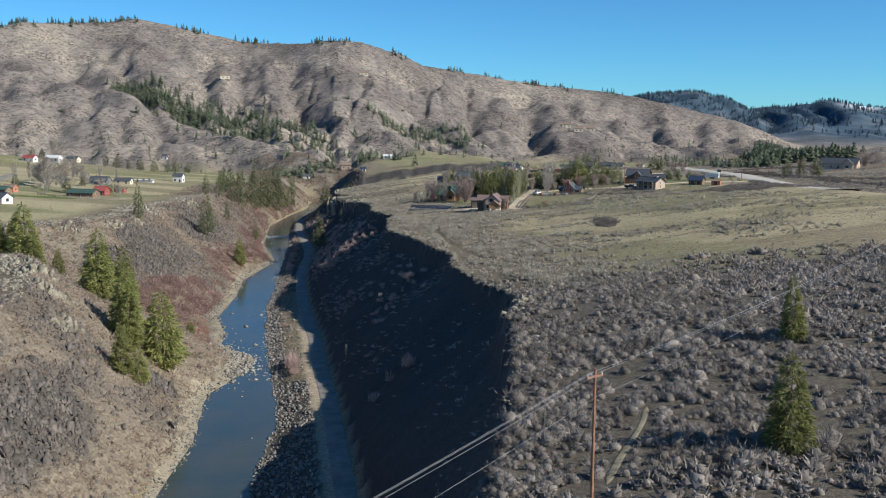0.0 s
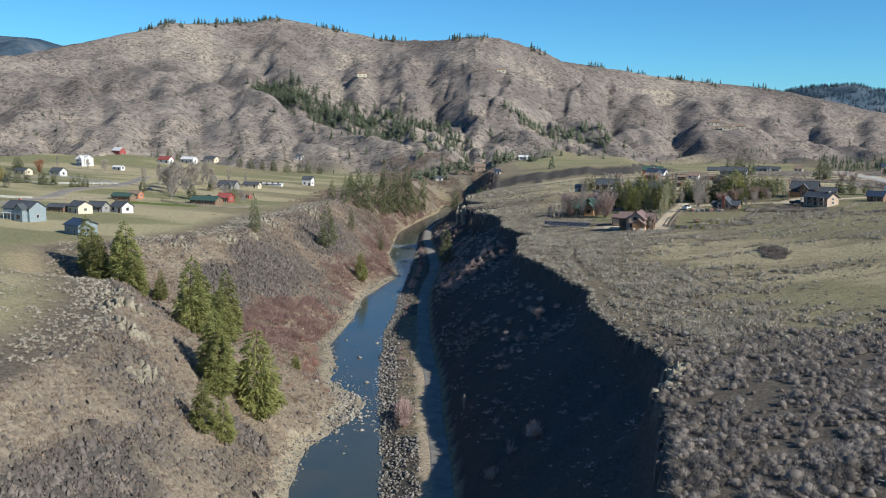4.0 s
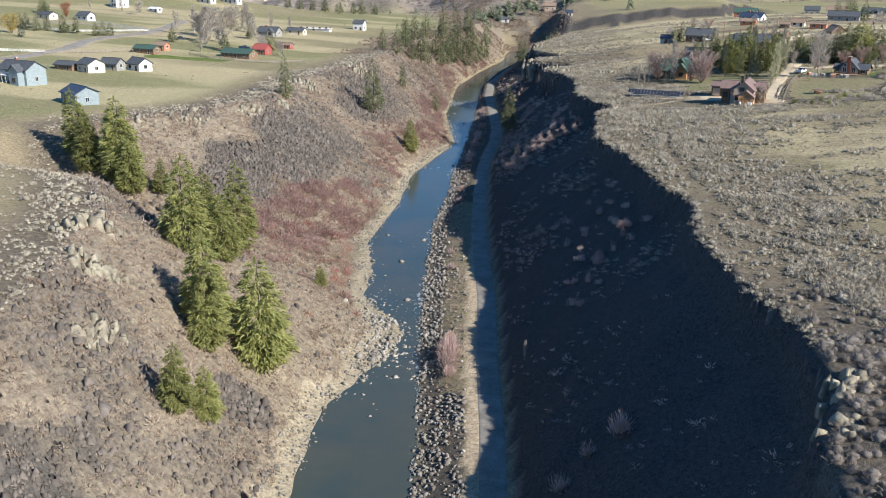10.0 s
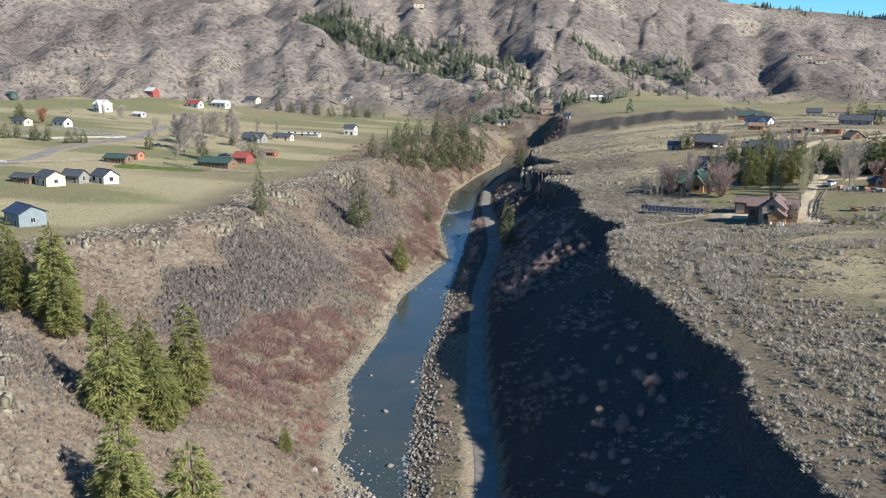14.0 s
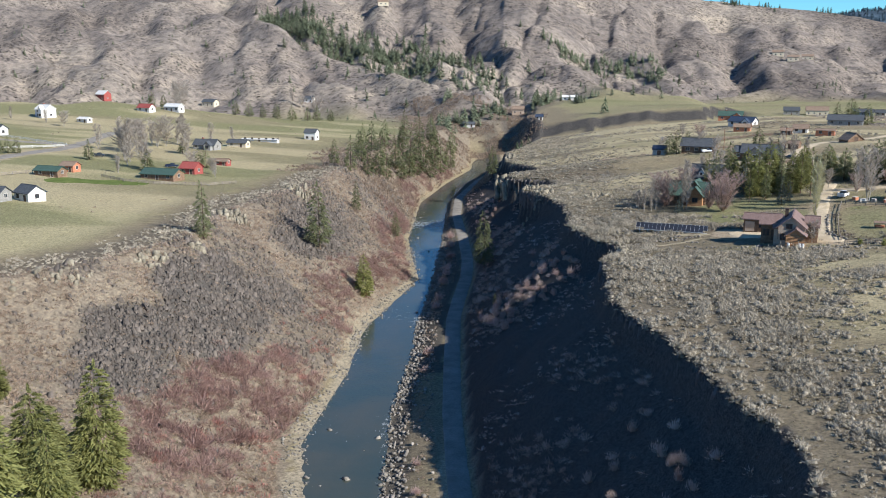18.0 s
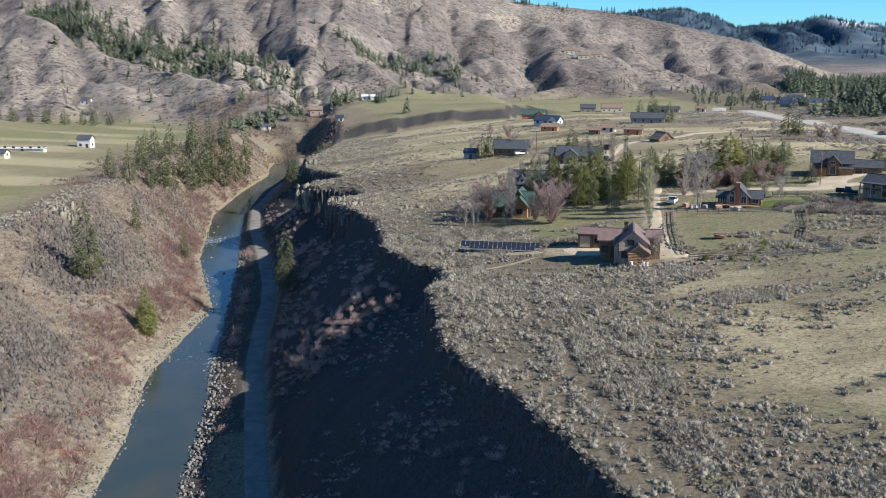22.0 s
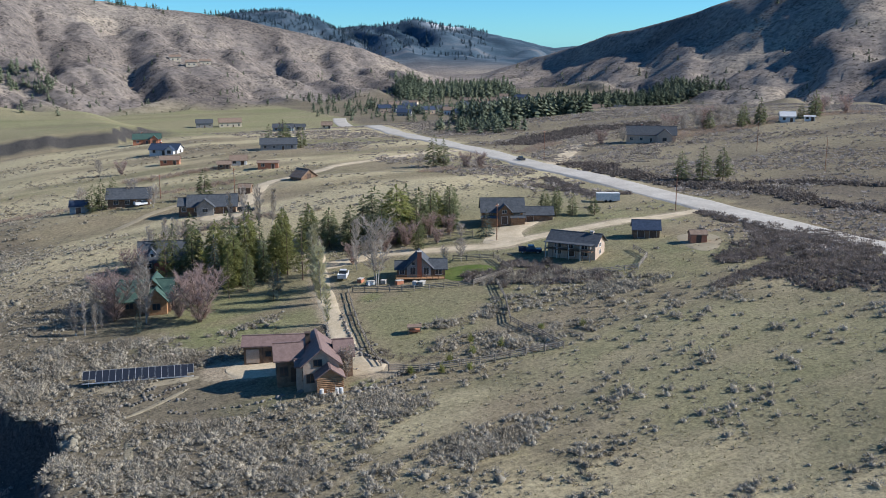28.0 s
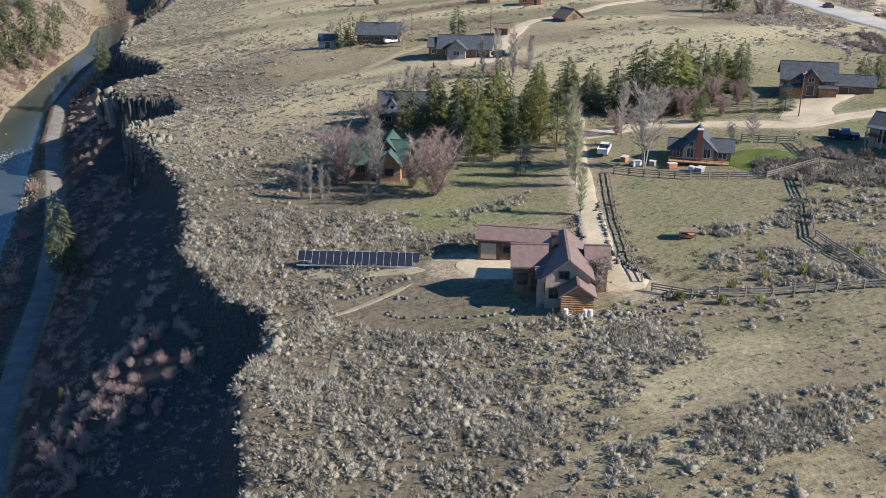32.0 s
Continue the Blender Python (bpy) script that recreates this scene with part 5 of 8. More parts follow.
def crown_mesh(name, seed, material, wide=0.2, power=0.75, boughs=90, per=26, low=0.06, droop=0.35, ragged=0.3, spray=1.0):
    """A conifer's crown of unit height: boughs set round the trunk, each a fan of many fine sprays."""
    rng = np.random.default_rng(seed)
    v, t = [], []
    lean = rng.normal(0, 0.1, 2) * wide
    for i in range(boughs):
        h = low + (0.97 - low) * (1 - (1 - (i + rng.uniform(0, 1)) / boughs) ** 0.72)
        a = i * 2.4 + rng.normal(0, 0.5)
        rr = wide * (1 - h) ** power * (0.55 + 0.45 * min(1, (h - low) / 0.16)) * rng.uniform(1 - ragged, 1 + ragged * 0.45) + 0.012
        out, over = np.array([math.cos(a), math.sin(a), 0]), np.array([-math.sin(a), math.cos(a), 0])
        root = np.array([lean[0] * h, lean[1] * h, h])
        for j in range(per):
            s = rng.uniform(0.25, 1.0) ** 0.7
            fan = rng.normal(0, 0.3) * (1.15 - 0.75 * s)
            p = root + (out * s + over * fan * s) * rr + np.array([0, 0, -droop * rr * s * s + rng.normal(0, 0.05) * rr + 0.1 * rr])
            way = out + over * (fan * 1.6 + rng.normal(0, 0.45)) + np.array([0, 0, rng.normal(-0.1 - droop * 0.6, 0.35)])
            way = way / np.linalg.norm(way) * (0.17 * rr + 0.012) * rng.uniform(0.6, 1.3)
            side = np.cross(way, (rng.normal(0, 0.7), rng.normal(0, 0.7), 1.0))
            side = side / (np.linalg.norm(side) + 1e-9) * (0.024 * rr + 0.0026) * spray
            k = len(v)
            v.extend([p - way * 0.4 - side, p - way * 0.4 + side, p + way * 0.6])
            t.append((k, k + 1, k + 2))
    for k in range(7):
        h = 0.93 + 0.01 * k
        c = np.array([lean[0] * h, lean[1] * h, h])
        for a in (k, k + 2.1, k + 4.2):
            d = np.array([math.cos(a), math.sin(a), 0]) * 0.016
            n = len(v)
            v.extend([c - d * 0.3, c + d, c + np.array([0, 0, 0.028])])
            t.append((n, n + 1, n + 2))
    return raw_mesh(name, v, t, [material])


def trunk_mesh(name, r, top, material):
    bm = bmesh.new()
    tube(bm, (0, 0, -0.04), (0, 0, 0.1), r * 1.25, r, 7)
    tube(bm, (0, 0, 0.1), (0.002, 0, top), r, r * 0.2, 7)
    me = bpy.data.meshes.new(name)
    bm.to_mesh(me)
    bm.free()
    me.materials.append(material)
    return me


def conifer_kind(seed, material, **shape):
    return crown_mesh("crown", seed, material, **shape), trunk_mesh("trunk", 0.011, 0.95, M_BARK)


FIRS = [conifer_kind(s, M_FIR, wide=w, power=p, boughs=190, per=42, low=0.0, ragged=0.2, droop=0.2) for s, w, p in ((1, 0.3, 0.5), (2, 0.33, 0.47), (3, 0.28, 0.55))]
PINES = [conifer_kind(s, M_PINE, wide=w, power=p, low=lo, ragged=0.35, boughs=105, per=34) for s, w, p, lo in ((4, 0.24, 0.5, 0.1), (5, 0.2, 0.55, 0.06), (6, 0.26, 0.45, 0.14))]
THIN_PINES = [conifer_kind(s, M_PINE, wide=w, power=0.55, low=0.06, ragged=0.35, boughs=70, per=20, spray=2.4) for s, w in ((14, 0.2), (15, 0.23), (16, 0.25))]
SPRUCES = [conifer_kind(s, M_SPRUCE, wide=0.24, power=0.9, low=0.03) for s in (7, 8)]
GOLDS = [conifer_kind(s, M_GOLD, wide=0.2, power=0.45, ragged=0.5, droop=-0.3, low=0.1) for s in (9, 10)]


def conifer(kinds, x, y, h, label, group, i=0, name="conifer", fat=1.0):
    crown, trunk = kinds[i % len(kinds)]
    ob = thing(name, x, y, float(ground_z(x, y)) - 0.1, label, "tree", (i * 77) % 360, group)
    grow = Matrix.Diagonal((h * fat, h * fat, h, 1))
    part("trunk", trunk, None, ob, at=grow)
    part("crown", crown, None, ob, at=grow)
    return ob


NEAR_FIRS = ((-80, 263, 19), (-87, 290, 15), (-82, 296, 20), (-84, 282, 18), (-75, 270, 14), (-106, 308, 9), (-116, 309, 20), (-112, 305, 13), (-129, 314, 17), (-125, 309, 14), (-124, 322, 12), (-64, 234, 15), (-66, 239, 18), (-58, 243, 20), (-60, 212, 11), (-57, 216, 9))
for i, (x, y, h) in enumerate(NEAR_FIRS):
    conifer(FIRS, x, y, h, "tall full sunlit green fir on the canyon slope", "firs on the slope", i, "fir_tree")
conifer(FIRS, -61, 291, 5, "small young green fir above the shore", "", 1, "fir_tree")
for i, (x, y, h) in enumerate(((-87, 460, 22), (-89, 527, 12), (-70, 447, 13), (-75, 536, 11), (-105, 406, 16), (-43, 640, 16), (-27, 411, 3.5), (42, 95, 11), (60, 136, 10))):
    conifer(PINES if i not in (2, 7, 8) else FIRS, x, y, h, "lone dark green pine standing by itself", "lone pines", i, "pine_tree", 0.8 if i > 6 else 1.0)
for i, (x, y, h) in enumerate(((203, 479, 11), (209, 476, 13), (217, 475, 12))):
    conifer(PINES, x, y, h * 0.9, "broad dark green pine above the highway", "pines above the highway", i, "pine_tree", 1.5)
conifer(PINES, -34, 469, 20, "narrow light green fir beside the river road", "", 2, "fir_tree", 0.8)
GROVE = ((-102, 579, 16), (-108, 626, 14), (-98, 598, 14), (-100, 642, 17), (-95, 630, 15), (-96, 663, 18), (-92, 656, 19), (-93, 696, 22), (-88, 687, 20), (-88, 712, 21), (-83, 704, 19), (-85, 739, 20), (-80, 730, 22), (-77, 755, 20),
         (-80, 795, 16), (-99, 700, 17), (-105, 680, 16), (-108, 659, 16), (-94, 740, 20), (-89, 769, 17), (-123, 711, 12), (-104, 612, 15), (-97, 618, 17), (-90, 672, 18), (-101, 725, 19), (-92, 775, 18), (-112, 590, 12))
for i, (x, y, h) in enumerate(GROVE):
    conifer(THIN_PINES, x, y, h, "dark green conifer in the grove above the river", "conifers of the river grove", i, "pine_tree", 1.1)
YARD_TREES = ((50, 430, 8), (53, 436, 7), (44, 452, 11), (51, 452, 15), (55, 454, 13), (41, 460, 15), (43, 465, 11), (43, 438, 10), (60, 440, 14), (59, 447, 12), (38, 466, 12), (51, 464, 13), (63, 462, 12), (23, 429, 5), (24, 470, 6), (47, 447, 12),
              (48, 441, 10), (36, 474, 9), (57, 449, 12), (56, 465, 14), (35, 460, 12), (46, 458, 13), (53, 445, 11), (66, 470, 10), (74, 472, 9))
for i, (x, y, h) in enumerate(YARD_TREES):
    kind = SPRUCES if i in (0, 1, 2, 13, 14) else GOLDS if i in (7, 8, 9, 20) else PINES if i % 3 else FIRS
    words = "bluish spruce on the lawn" if kind is SPRUCES else "yellow-green tree of the yard grove" if kind is GOLDS else "green conifer of the yard grove"
    conifer(kind, x, y, h, words, "trees of the yard grove", i, "spruce_tree" if kind is SPRUCES else "conifer", 0.95)
for i, (x, y, h) in enumerate(((91, 457, 14), (95, 461, 13), (86, 455, 10), (105, 464, 9), (108, 461, 10), (109, 444, 7), (83, 457, 9), (81, 464, 8), (101, 466, 9), (77, 468, 8), (91, 445, 6), (134, 455, 6), (139, 457, 6), (69, 556, 10), (75, 462, 10), (79, 458, 11), (84, 462, 12), (88, 465, 13), (98, 458, 12), (102, 460, 11), (94, 452, 8), (71, 466, 11), (106, 455, 8), (112, 468, 9), (38, 566, 10), (35, 565, 9),
                                (158, 565, 12), (161, 562, 11), (137, 447, 6), (141, 443, 5), (133, 449, 5), (142, 690, 14), (146, 697, 12), (136, 694, 12), (150, 688, 11), (44, 580, 9), (341, 590, 10), (347, 594, 12), (352, 589, 9), (360, 596, 13), (392, 590, 14), (330, 600, 10), (396, 594, 10), (384, 592, 8))):
    conifer(SPRUCES if i == 5 else FIRS if i in (0, 3) else PINES if y < 480 else THIN_PINES, x, y, h, "green conifer beside a farmyard", "farmyard conifers", i, "conifer", 1.5)
for i, (x, y, h) in enumerate(((-211.5, 554, 9), (-176, 533, 9), (-251.4, 552, 7), (-249, 555, 7.5), (-246, 557, 7), (-269.8, 554, 9), (-264.3, 556, 9), (-290, 553, 8.5), (-283, 551, 8), (-280, 556, 8), (-296, 558, 8), (-165, 560, 8), (-160, 556, 9), (-330, 640, 10), (-338, 650, 10), (-190, 605, 9),
                               (-250, 860, 11), (-243, 870, 12), (-235, 880, 11), (-226, 886, 12), (-215, 890, 12), (-205, 898, 11), (-198, 900, 12), (-188, 905, 10), (-306, 840, 11), (-300, 846, 10))):
    conifer(THIN_PINES, x, y, h, "dark conifer among the farm fields", "conifers of the farm fields", i, "conifer", 1.6)


conifer(SPRUCES, -272.7, 521, 8, "broad silvery blue spruce beside the lane", "", 0, "spruce_tree", 1.3)


def bare_tree_meshes(seed, bark, twig, stems=1, lean=0.05, wide=0.3, low=0.2, up=0.9, boughs=60, fullest=0.45):
    """A leafless tree of unit height: one or more stems with boughs all the way up, each carrying fine twigs."""
    rnd = random.Random(seed)
    bm = bmesh.new()
    v, t = [], []
    lines = []
    for k in range(stems):
        a = 6.28 * k / stems + rnd.uniform(-0.5, 0.5)
        out = lean * rnd.uniform(0.6, 1.2)
        top = Vector((math.cos(a) * out, math.sin(a) * out, rnd.uniform(0.8, 0.97) if stems > 1 else 0.95))
        mid = top * 0.5 + Vector((rnd.gauss(0, 0.015), rnd.gauss(0, 0.015), 0))
        foot = Vector((math.cos(a) * 0.01 * (stems > 1), math.sin(a) * 0.01 * (stems > 1), -0.02))
        r = 0.013 / stems**0.5
        tube(bm, foot, mid, r, r * 0.6, 6 if stems == 1 else 4)
        tube(bm, mid, top, r * 0.6, r * 0.15, 4)
        lines.append((foot, mid, top))
    for i in range(boughs):
        foot, mid, top = lines[i % stems]
        h = low + (0.97 - low) * (i + rnd.random()) / boughs
        p = foot.lerp(mid, min(1, h / 0.5)) if h < 0.5 else mid.lerp(top, (h - 0.5) / 0.5)
        shape = (h - low) / (fullest - low) if h < fullest else (1.05 - h) / (1.05 - fullest)
        ln = wide * (0.35 + 0.65 * max(0, min(1, shape))) * rnd.uniform(0.6, 1.15)
        a = rnd.uniform(0, 6.28)
        d = Vector((math.cos(a), math.sin(a), up * rnd.uniform(0.7, 1.3))).normalized()
        q = p + d * ln
        tube(bm, p, q, 0.0035, 0.001, 3)
        for j in range(26):
            s = rnd.uniform(0.2, 1.0)
            c = p.lerp(q, s)
            w = (d + Vector((rnd.gauss(0, 0.6), rnd.gauss(0, 0.6), rnd.gauss(0.25, 0.4)))).normalized() * wide * rnd.uniform(0.2, 0.5)
            e = w.cross(Vector((rnd.gauss(0, 1), rnd.gauss(0, 1), rnd.gauss(0, 1)))).normalized() * 0.0032
            k = len(v)
            v.extend([tuple(c - e), tuple(c + e), tuple(c + w)])
            t.append((k, k + 1, k + 2))
    trunk = bpy.data.meshes.new("trunk")
    bm.to_mesh(trunk)
    bm.free()
    trunk.materials.append(bark)
    return trunk, raw_mesh("crown", np.array(v), t, [twig])


BARE = [bare_tree_meshes(s, M_PALEBARK, M_TWIG, n, 0.12, 0.3, 0.2, 0.9, 70) for s, n in ((21, 3), (22, 2), (23, 3))]
POPLAR = [bare_tree_meshes(s, M_PALEBARK, M_TWIG, n, 0.08, 0.19, 0.1, 1.5, 64) for s, n in ((24, 1), (25, 2), (28, 3))]
BUDS = [bare_tree_meshes(s, M_PALEBARK, M_BUD, n, 0.07, 0.2, 0.06, 1.4, 90) for s, n in ((31, 1), (32, 2))]
PINK = [bare_tree_meshes(s, M_BARK, M_PINKTWIG, 7, 0.36, 0.3, 0.03, 1.0, 150, 0.6) for s in (26, 27)]


def bare_tree(kinds, x, y, h, label, group, i=0, fat=1.0):
    trunk, crown = kinds[i % len(kinds)]
    ob = thing("bare_tree", x, y, float(ground_z(x, y)) - 0.05, label, "tree", (i * 67) % 360, group)
    grow = Matrix.Diagonal((h * fat, h * fat, h, 1))
    part("trunk", trunk, None, ob, at=grow)
    part("crown", crown, None, ob, at=grow)
    return ob


for i, (x, y, h, k) in enumerate(((71, 425, 15, 0), (72, 438, 12, 1), (34, 427, 11, 2), (20, 439, 10, 2), (25, 433, 14, 1), (12, 434, 6, 1), (13.5, 433, 7, 1), (15.5, 433, 6, 1), (59.5, 431, 13, 1), (57, 421, 13, 1), (63, 441, 12, 1), (58, 426, 11, 1), (53.5, 409, 8, 1), (46.5, 383, 6, 0),
                                  (36, 481, 10, 1), (39, 481, 11, 1), (42, 481, 10, 1), (45, 483, 9, 1), (62, 500, 10, 1), (65, 499, 11, 1), (68, 496, 12, 1), (71, 494, 10, 1), (93, 428, 6, 0), (90, 430, 4, 0), (18, 449, 8, 0), (33, 576, 8, 0), (52, 555, 8, 0), (48, 567, 9, 0),
                                  (99, 455, 6, 2), (103, 452, 5, 2), (90, 450, 6, 2), (167, 556, 6, 2), (172, 553, 6, 2), (148, 556, 7, 0), (300, 598, 9, 0), (306, 602, 10, 2), (312, 598, 11, 0), (318, 606, 10, 0), (326, 604, 12, 0), (334, 608, 11, 2), (342, 606, 12, 0), (350, 606, 10, 0), (270, 592, 8, 0), (410, 602, 10, 2), (420, 606, 11, 0), (432, 604, 10, 2), (262, 598, 7, 2), (60, 655, 6, 2), (52, 660, 7, 0), (30, 470, 7, 2), (22, 452, 6, 2), (29, 446, 7, 1))):
    k = 3 if i in (8, 9, 10, 11, 12) else k
    words = ("leafless pale cottonwood with a wide crown", "slim leafless tree with whitish upright limbs", "low spreading leafless tree with russet twigs", "slim poplar in pale yellow-green bud beside the drive")[k]
    bare_tree((BARE, POPLAR, PINK, BUDS)[k], x, y, h, words, "leafless trees about the houses", i, (1.05, 0.95, 1.2, 1.0)[k])
for i, (x, y, h, w) in enumerate(((78, 447, 4.5, 0), (84, 449, 5, 2), (88, 453, 4.5, 2), (97, 447, 4, 2), (103, 446, 4.5, 0), (17, 436, 5, 1), (21, 446, 7, 0), (26, 447, 8, 1), (31, 432, 6, 2), (24.5, 437, 9, 1), (36, 437, 7, 2), (12, 440, 5, 0), (68, 452, 6, 0), (74, 445, 5, 2))):
    bare_tree((BARE, POPLAR, PINK)[w], x, y, h, ("leafless grey tree of the yard grove", "slim leafless whitish tree of the yard grove", "rounded russet leafless tree of the yard")[w], "leafless trees about the houses", i, 1.15)
conifer(SPRUCES, 22, 427, 5, "small bluish spruce on the lawn", "trees of the yard grove", 1, "spruce_tree")
for i, (x, y, h) in enumerate(((-200, 563, 18), (-218, 621, 15), (-220, 639, 14), (-209, 631, 16), (-213, 664, 15), (-212, 627, 14), (-210, 648, 14), (-179, 537, 12), (-183, 521, 8), (-160, 539, 9), (-289, 843, 20), (-291, 858, 22), (-225, 613, 15), (-203, 570, 16), (-196, 575, 14), (-206, 590, 17), (-230, 600, 12), (-194, 556, 9), (-190, 545, 8), (-215, 600, 14), (-223, 632, 13), (-202, 640, 12), (-196, 660, 11), (-186, 600, 10), (-186, 668, 9), (-300, 700, 10), (-318, 712, 9), (-150, 536, 7), (-146, 528, 6), (-340, 605, 10), (-250, 1020, 14), (-240, 1010, 13), (-230, 1015, 14), (-222, 1005, 12), (-345, 720, 8))):
    bare_tree(BARE if i % 2 else POPLAR, x, y, h, "tall leafless tree among the fields", "leafless field trees", i, 1.35)
M_YELLOW = two_tone("yellow_budding_twigs", (0.46, 0.35, 0.1), (0.66, 0.52, 0.18), 0.6, 0.95, relief=0, vary=0.3, leaf=0.45)
M_RUST = two_tone("rust_coloured_twigs", (0.4, 0.17, 0.09), (0.56, 0.27, 0.15), 0.6, 0.95, relief=0, vary=0.3, leaf=0.45)
bare_tree([bare_tree_meshes(33, M_BARK, M_YELLOW, 3, 0.2, 0.36, 0.1, 0.5, 120)], -284, 531, 10, "round yellow willow coming into bud", "", 0, 1.2)
bare_tree([bare_tree_meshes(34, M_BARK, M_RUST, 3, 0.2, 0.36, 0.1, 0.8, 120)], -314, 634, 9, "round rust-coloured tree beside a ranch house", "", 0, 1.1)
# large shrubs that stand out one by one
SHRUB_MESH = {}
for tag, m, n in (("pale", M_PALE, 300), ("pink", M_ROSE, 380), ("dark", M_DARKBRUSH, 320), ("green", M_FIR, 300)):
    rng2 = np.random.default_rng(len(tag) + n)
    SHRUB_MESH[tag] = [raw_mesh("foliage", *bush(rng2, n, 1.1, 0.2 if tag != "green" else 0.15, 0.016 if tag != "green" else 0.04, 0.02, 0.8, 0.15), [m]) for _ in range(3)]


def shrub(tag, x, y, w, h, label, group, i=0):
    ob = thing("shrub", x, y, float(ground_z(x, y)), label, "shrub", (i * 51) % 360, group)
    part("foliage", SHRUB_MESH[tag][i % 3], None, ob, at=pose(0, 0, 0.1 * h) @ Matrix.Diagonal((w, w, h * 1.4, 1)))
    return ob


rnd = random.Random(5)
i = 0
for cx, cy, n, sx, sy in ((5.5, 288, 13, 3.5, 6), (-1, 280, 8, 3, 5), (2, 296, 8, 4, 6), (-3, 268, 5, 3, 4), (-8, 408, 22, 5, 8), (-15, 401, 38, 5, 6), (-22, 400, 38, 4, 7), (-27, 403, 30, 4, 6), (-14, 420, 10, 4, 6), (-32, 425, 9, 3, 9), (-28, 470, 6, 3, 8), (-33, 500, 8, 4, 10), (-30, 525, 5, 3, 8), (-40, 556, 14, 3, 7), (-48, 603, 10, 4, 7), (-33, 560, 8, 3, 6)):
    for _ in range(n):
        i += 1
        x, y = rnd.gauss(cx, sx), rnd.gauss(cy, sy)
        if road_mid(y) + 5 < x < rim_right(y) - 3:
            tag = "pale" if rnd.random() < 0.55 else "pink"
            shrub(tag, x, y, rnd.uniform(1.5, 3.4), rnd.uniform(1.4, 2.8), "pale bare shrub on the shaded slope" if tag == "pale" else "russet bare shrub on the shaded slope", "shrubs of the shaded slope", i)
shrub("pink", 4.5, 215, 5, 5, "large rosy leafless shrub on the shaded slope", "", 1)
shrub("pink", 0, 213, 3, 3, "russet bare shrub on the shaded slope", "shrubs of the shaded slope", 2)
shrub("pale", -3.5, 209, 4, 3.5, "pale bare shrub beside the river road", "shrubs of the shaded slope", 3)
bare_tree(POPLAR, -11.8, 255, 3.6, "small dead whitish tree on the shaded slope", "", 1)
for y, w in ((262, 5.5), (268, 5), (256, 4), (259, 4.5), (265, 5), (272, 4), (264, 5.5), (266.5, 5), (318, 3), (330, 2.5), (382, 3), (396, 4), (440, 4.5), (450, 4), (470, 5), (483, 4.5), (492, 4), (510, 5), (530, 5), (548, 5)):
    i += 1
    shrub("pink", float(shore_right(y) * 0.45 + road_mid(y) * 0.55 - 1.5), y, w, w * 0.85, "rosy leafless willow between river and road", "bank willows", i)
for x, y in ((59, 374), (63, 372), (67, 378), (72, 377), (55, 377), (62, 377), (70, 384), (82, 380), (88, 376)):
    i += 1
    shrub("green", x, y, 1.6, 2.4, "small yellow-green juniper by the fence", "junipers by the fence", i)
for x, y in ((68.8, 301), (70, 305), (68, 309), (71, 297), (93, 410), (96, 414), (90, 405), (99, 409), (103, 404), (106, 413), (88, 416), (141, 387), (150, 384), (146, 379)):
    i += 1
    shrub("dark", x, y, 3.6, 2.4, "dark dense shrub on the dry bench", "dark shrubs", i)

# far woods: the ravine forest, trees along the crest and scattered over the hills
def spire(rng):
    """A far conifer of unit height: sprays that droop from a tapering axis."""
    v, t = [], []
    for i in range(26):
        h = 0.04 + 0.92 * (i + rng.uniform(0, 1)) / 26
        a = i * 2.4 + rng.uniform(-0.5, 0.5)
        r = 0.33 * (1 - h) ** 0.7 * rng.uniform(0.7, 1.15) + 0.02
        out, over = np.array([math.cos(a), math.sin(a), 0]), np.array([-math.sin(a), math.cos(a), 0])
        c = np.array([0, 0, h])
        o = len(v)
        v += [c + np.array([0, 0, 0.1]) - out * 0.03, c + out * r + over * r * 0.5 - np.array([0, 0, 0.06]), c + out * r - over * r * 0.5 - np.array([0, 0, 0.06])]
        t.append((o, o + 1, o + 2))
    o = len(v)
    v += [np.array([0.03, 0, 0.85]), np.array([-0.03, 0.02, 0.85]), np.array([0, 0, 1.0])]
    t.append((o, o + 1, o + 2))
    return np.array(v), np.array(t)


SPIRES = [spire(RNG) for _ in range(5)]


def polar(az, r):
    return r * np.sin(np.radians(az)), r * np.cos(np.radians(az))


def far_wood(name, az, r, size, label, material=M_FARWOOD):
    x, y = polar(az, r)
    scatter(name, SPIRES, x, y, ground_z(x, y) - 0.5, size, RNG, material, label, "woods", RNG.uniform(0.9, 1.3, len(x)))


n = 640
k = RNG.uniform(0, 1, n)
far_wood("ravine_wood", -15.4 + 9.0 * k + RNG.normal(0, 0.4 + 0.9 * k, n), 1430 - 250 * k + RNG.normal(0, 22 + 26 * k, n), RNG.uniform(6, 14, n), "dark conifer wood in a ravine of the hills")
n = 330
az = RNG.choice([-21.5, -20.6, -20, -18.5, -17.4, -16.6, -15.2, -14.6, -11.7, -11, -8.2, -7.6, -4.2, -3.4, -2.6, 0.5, 4, 6, 8.4, 10, 13], n) + RNG.normal(0, 0.33, n)
g, _, _ = crest(az)
far_wood("crest_wood", az, g + RNG.normal(0, 14, n), RNG.uniform(5, 11, n), "row of dark conifers along the hill crest")
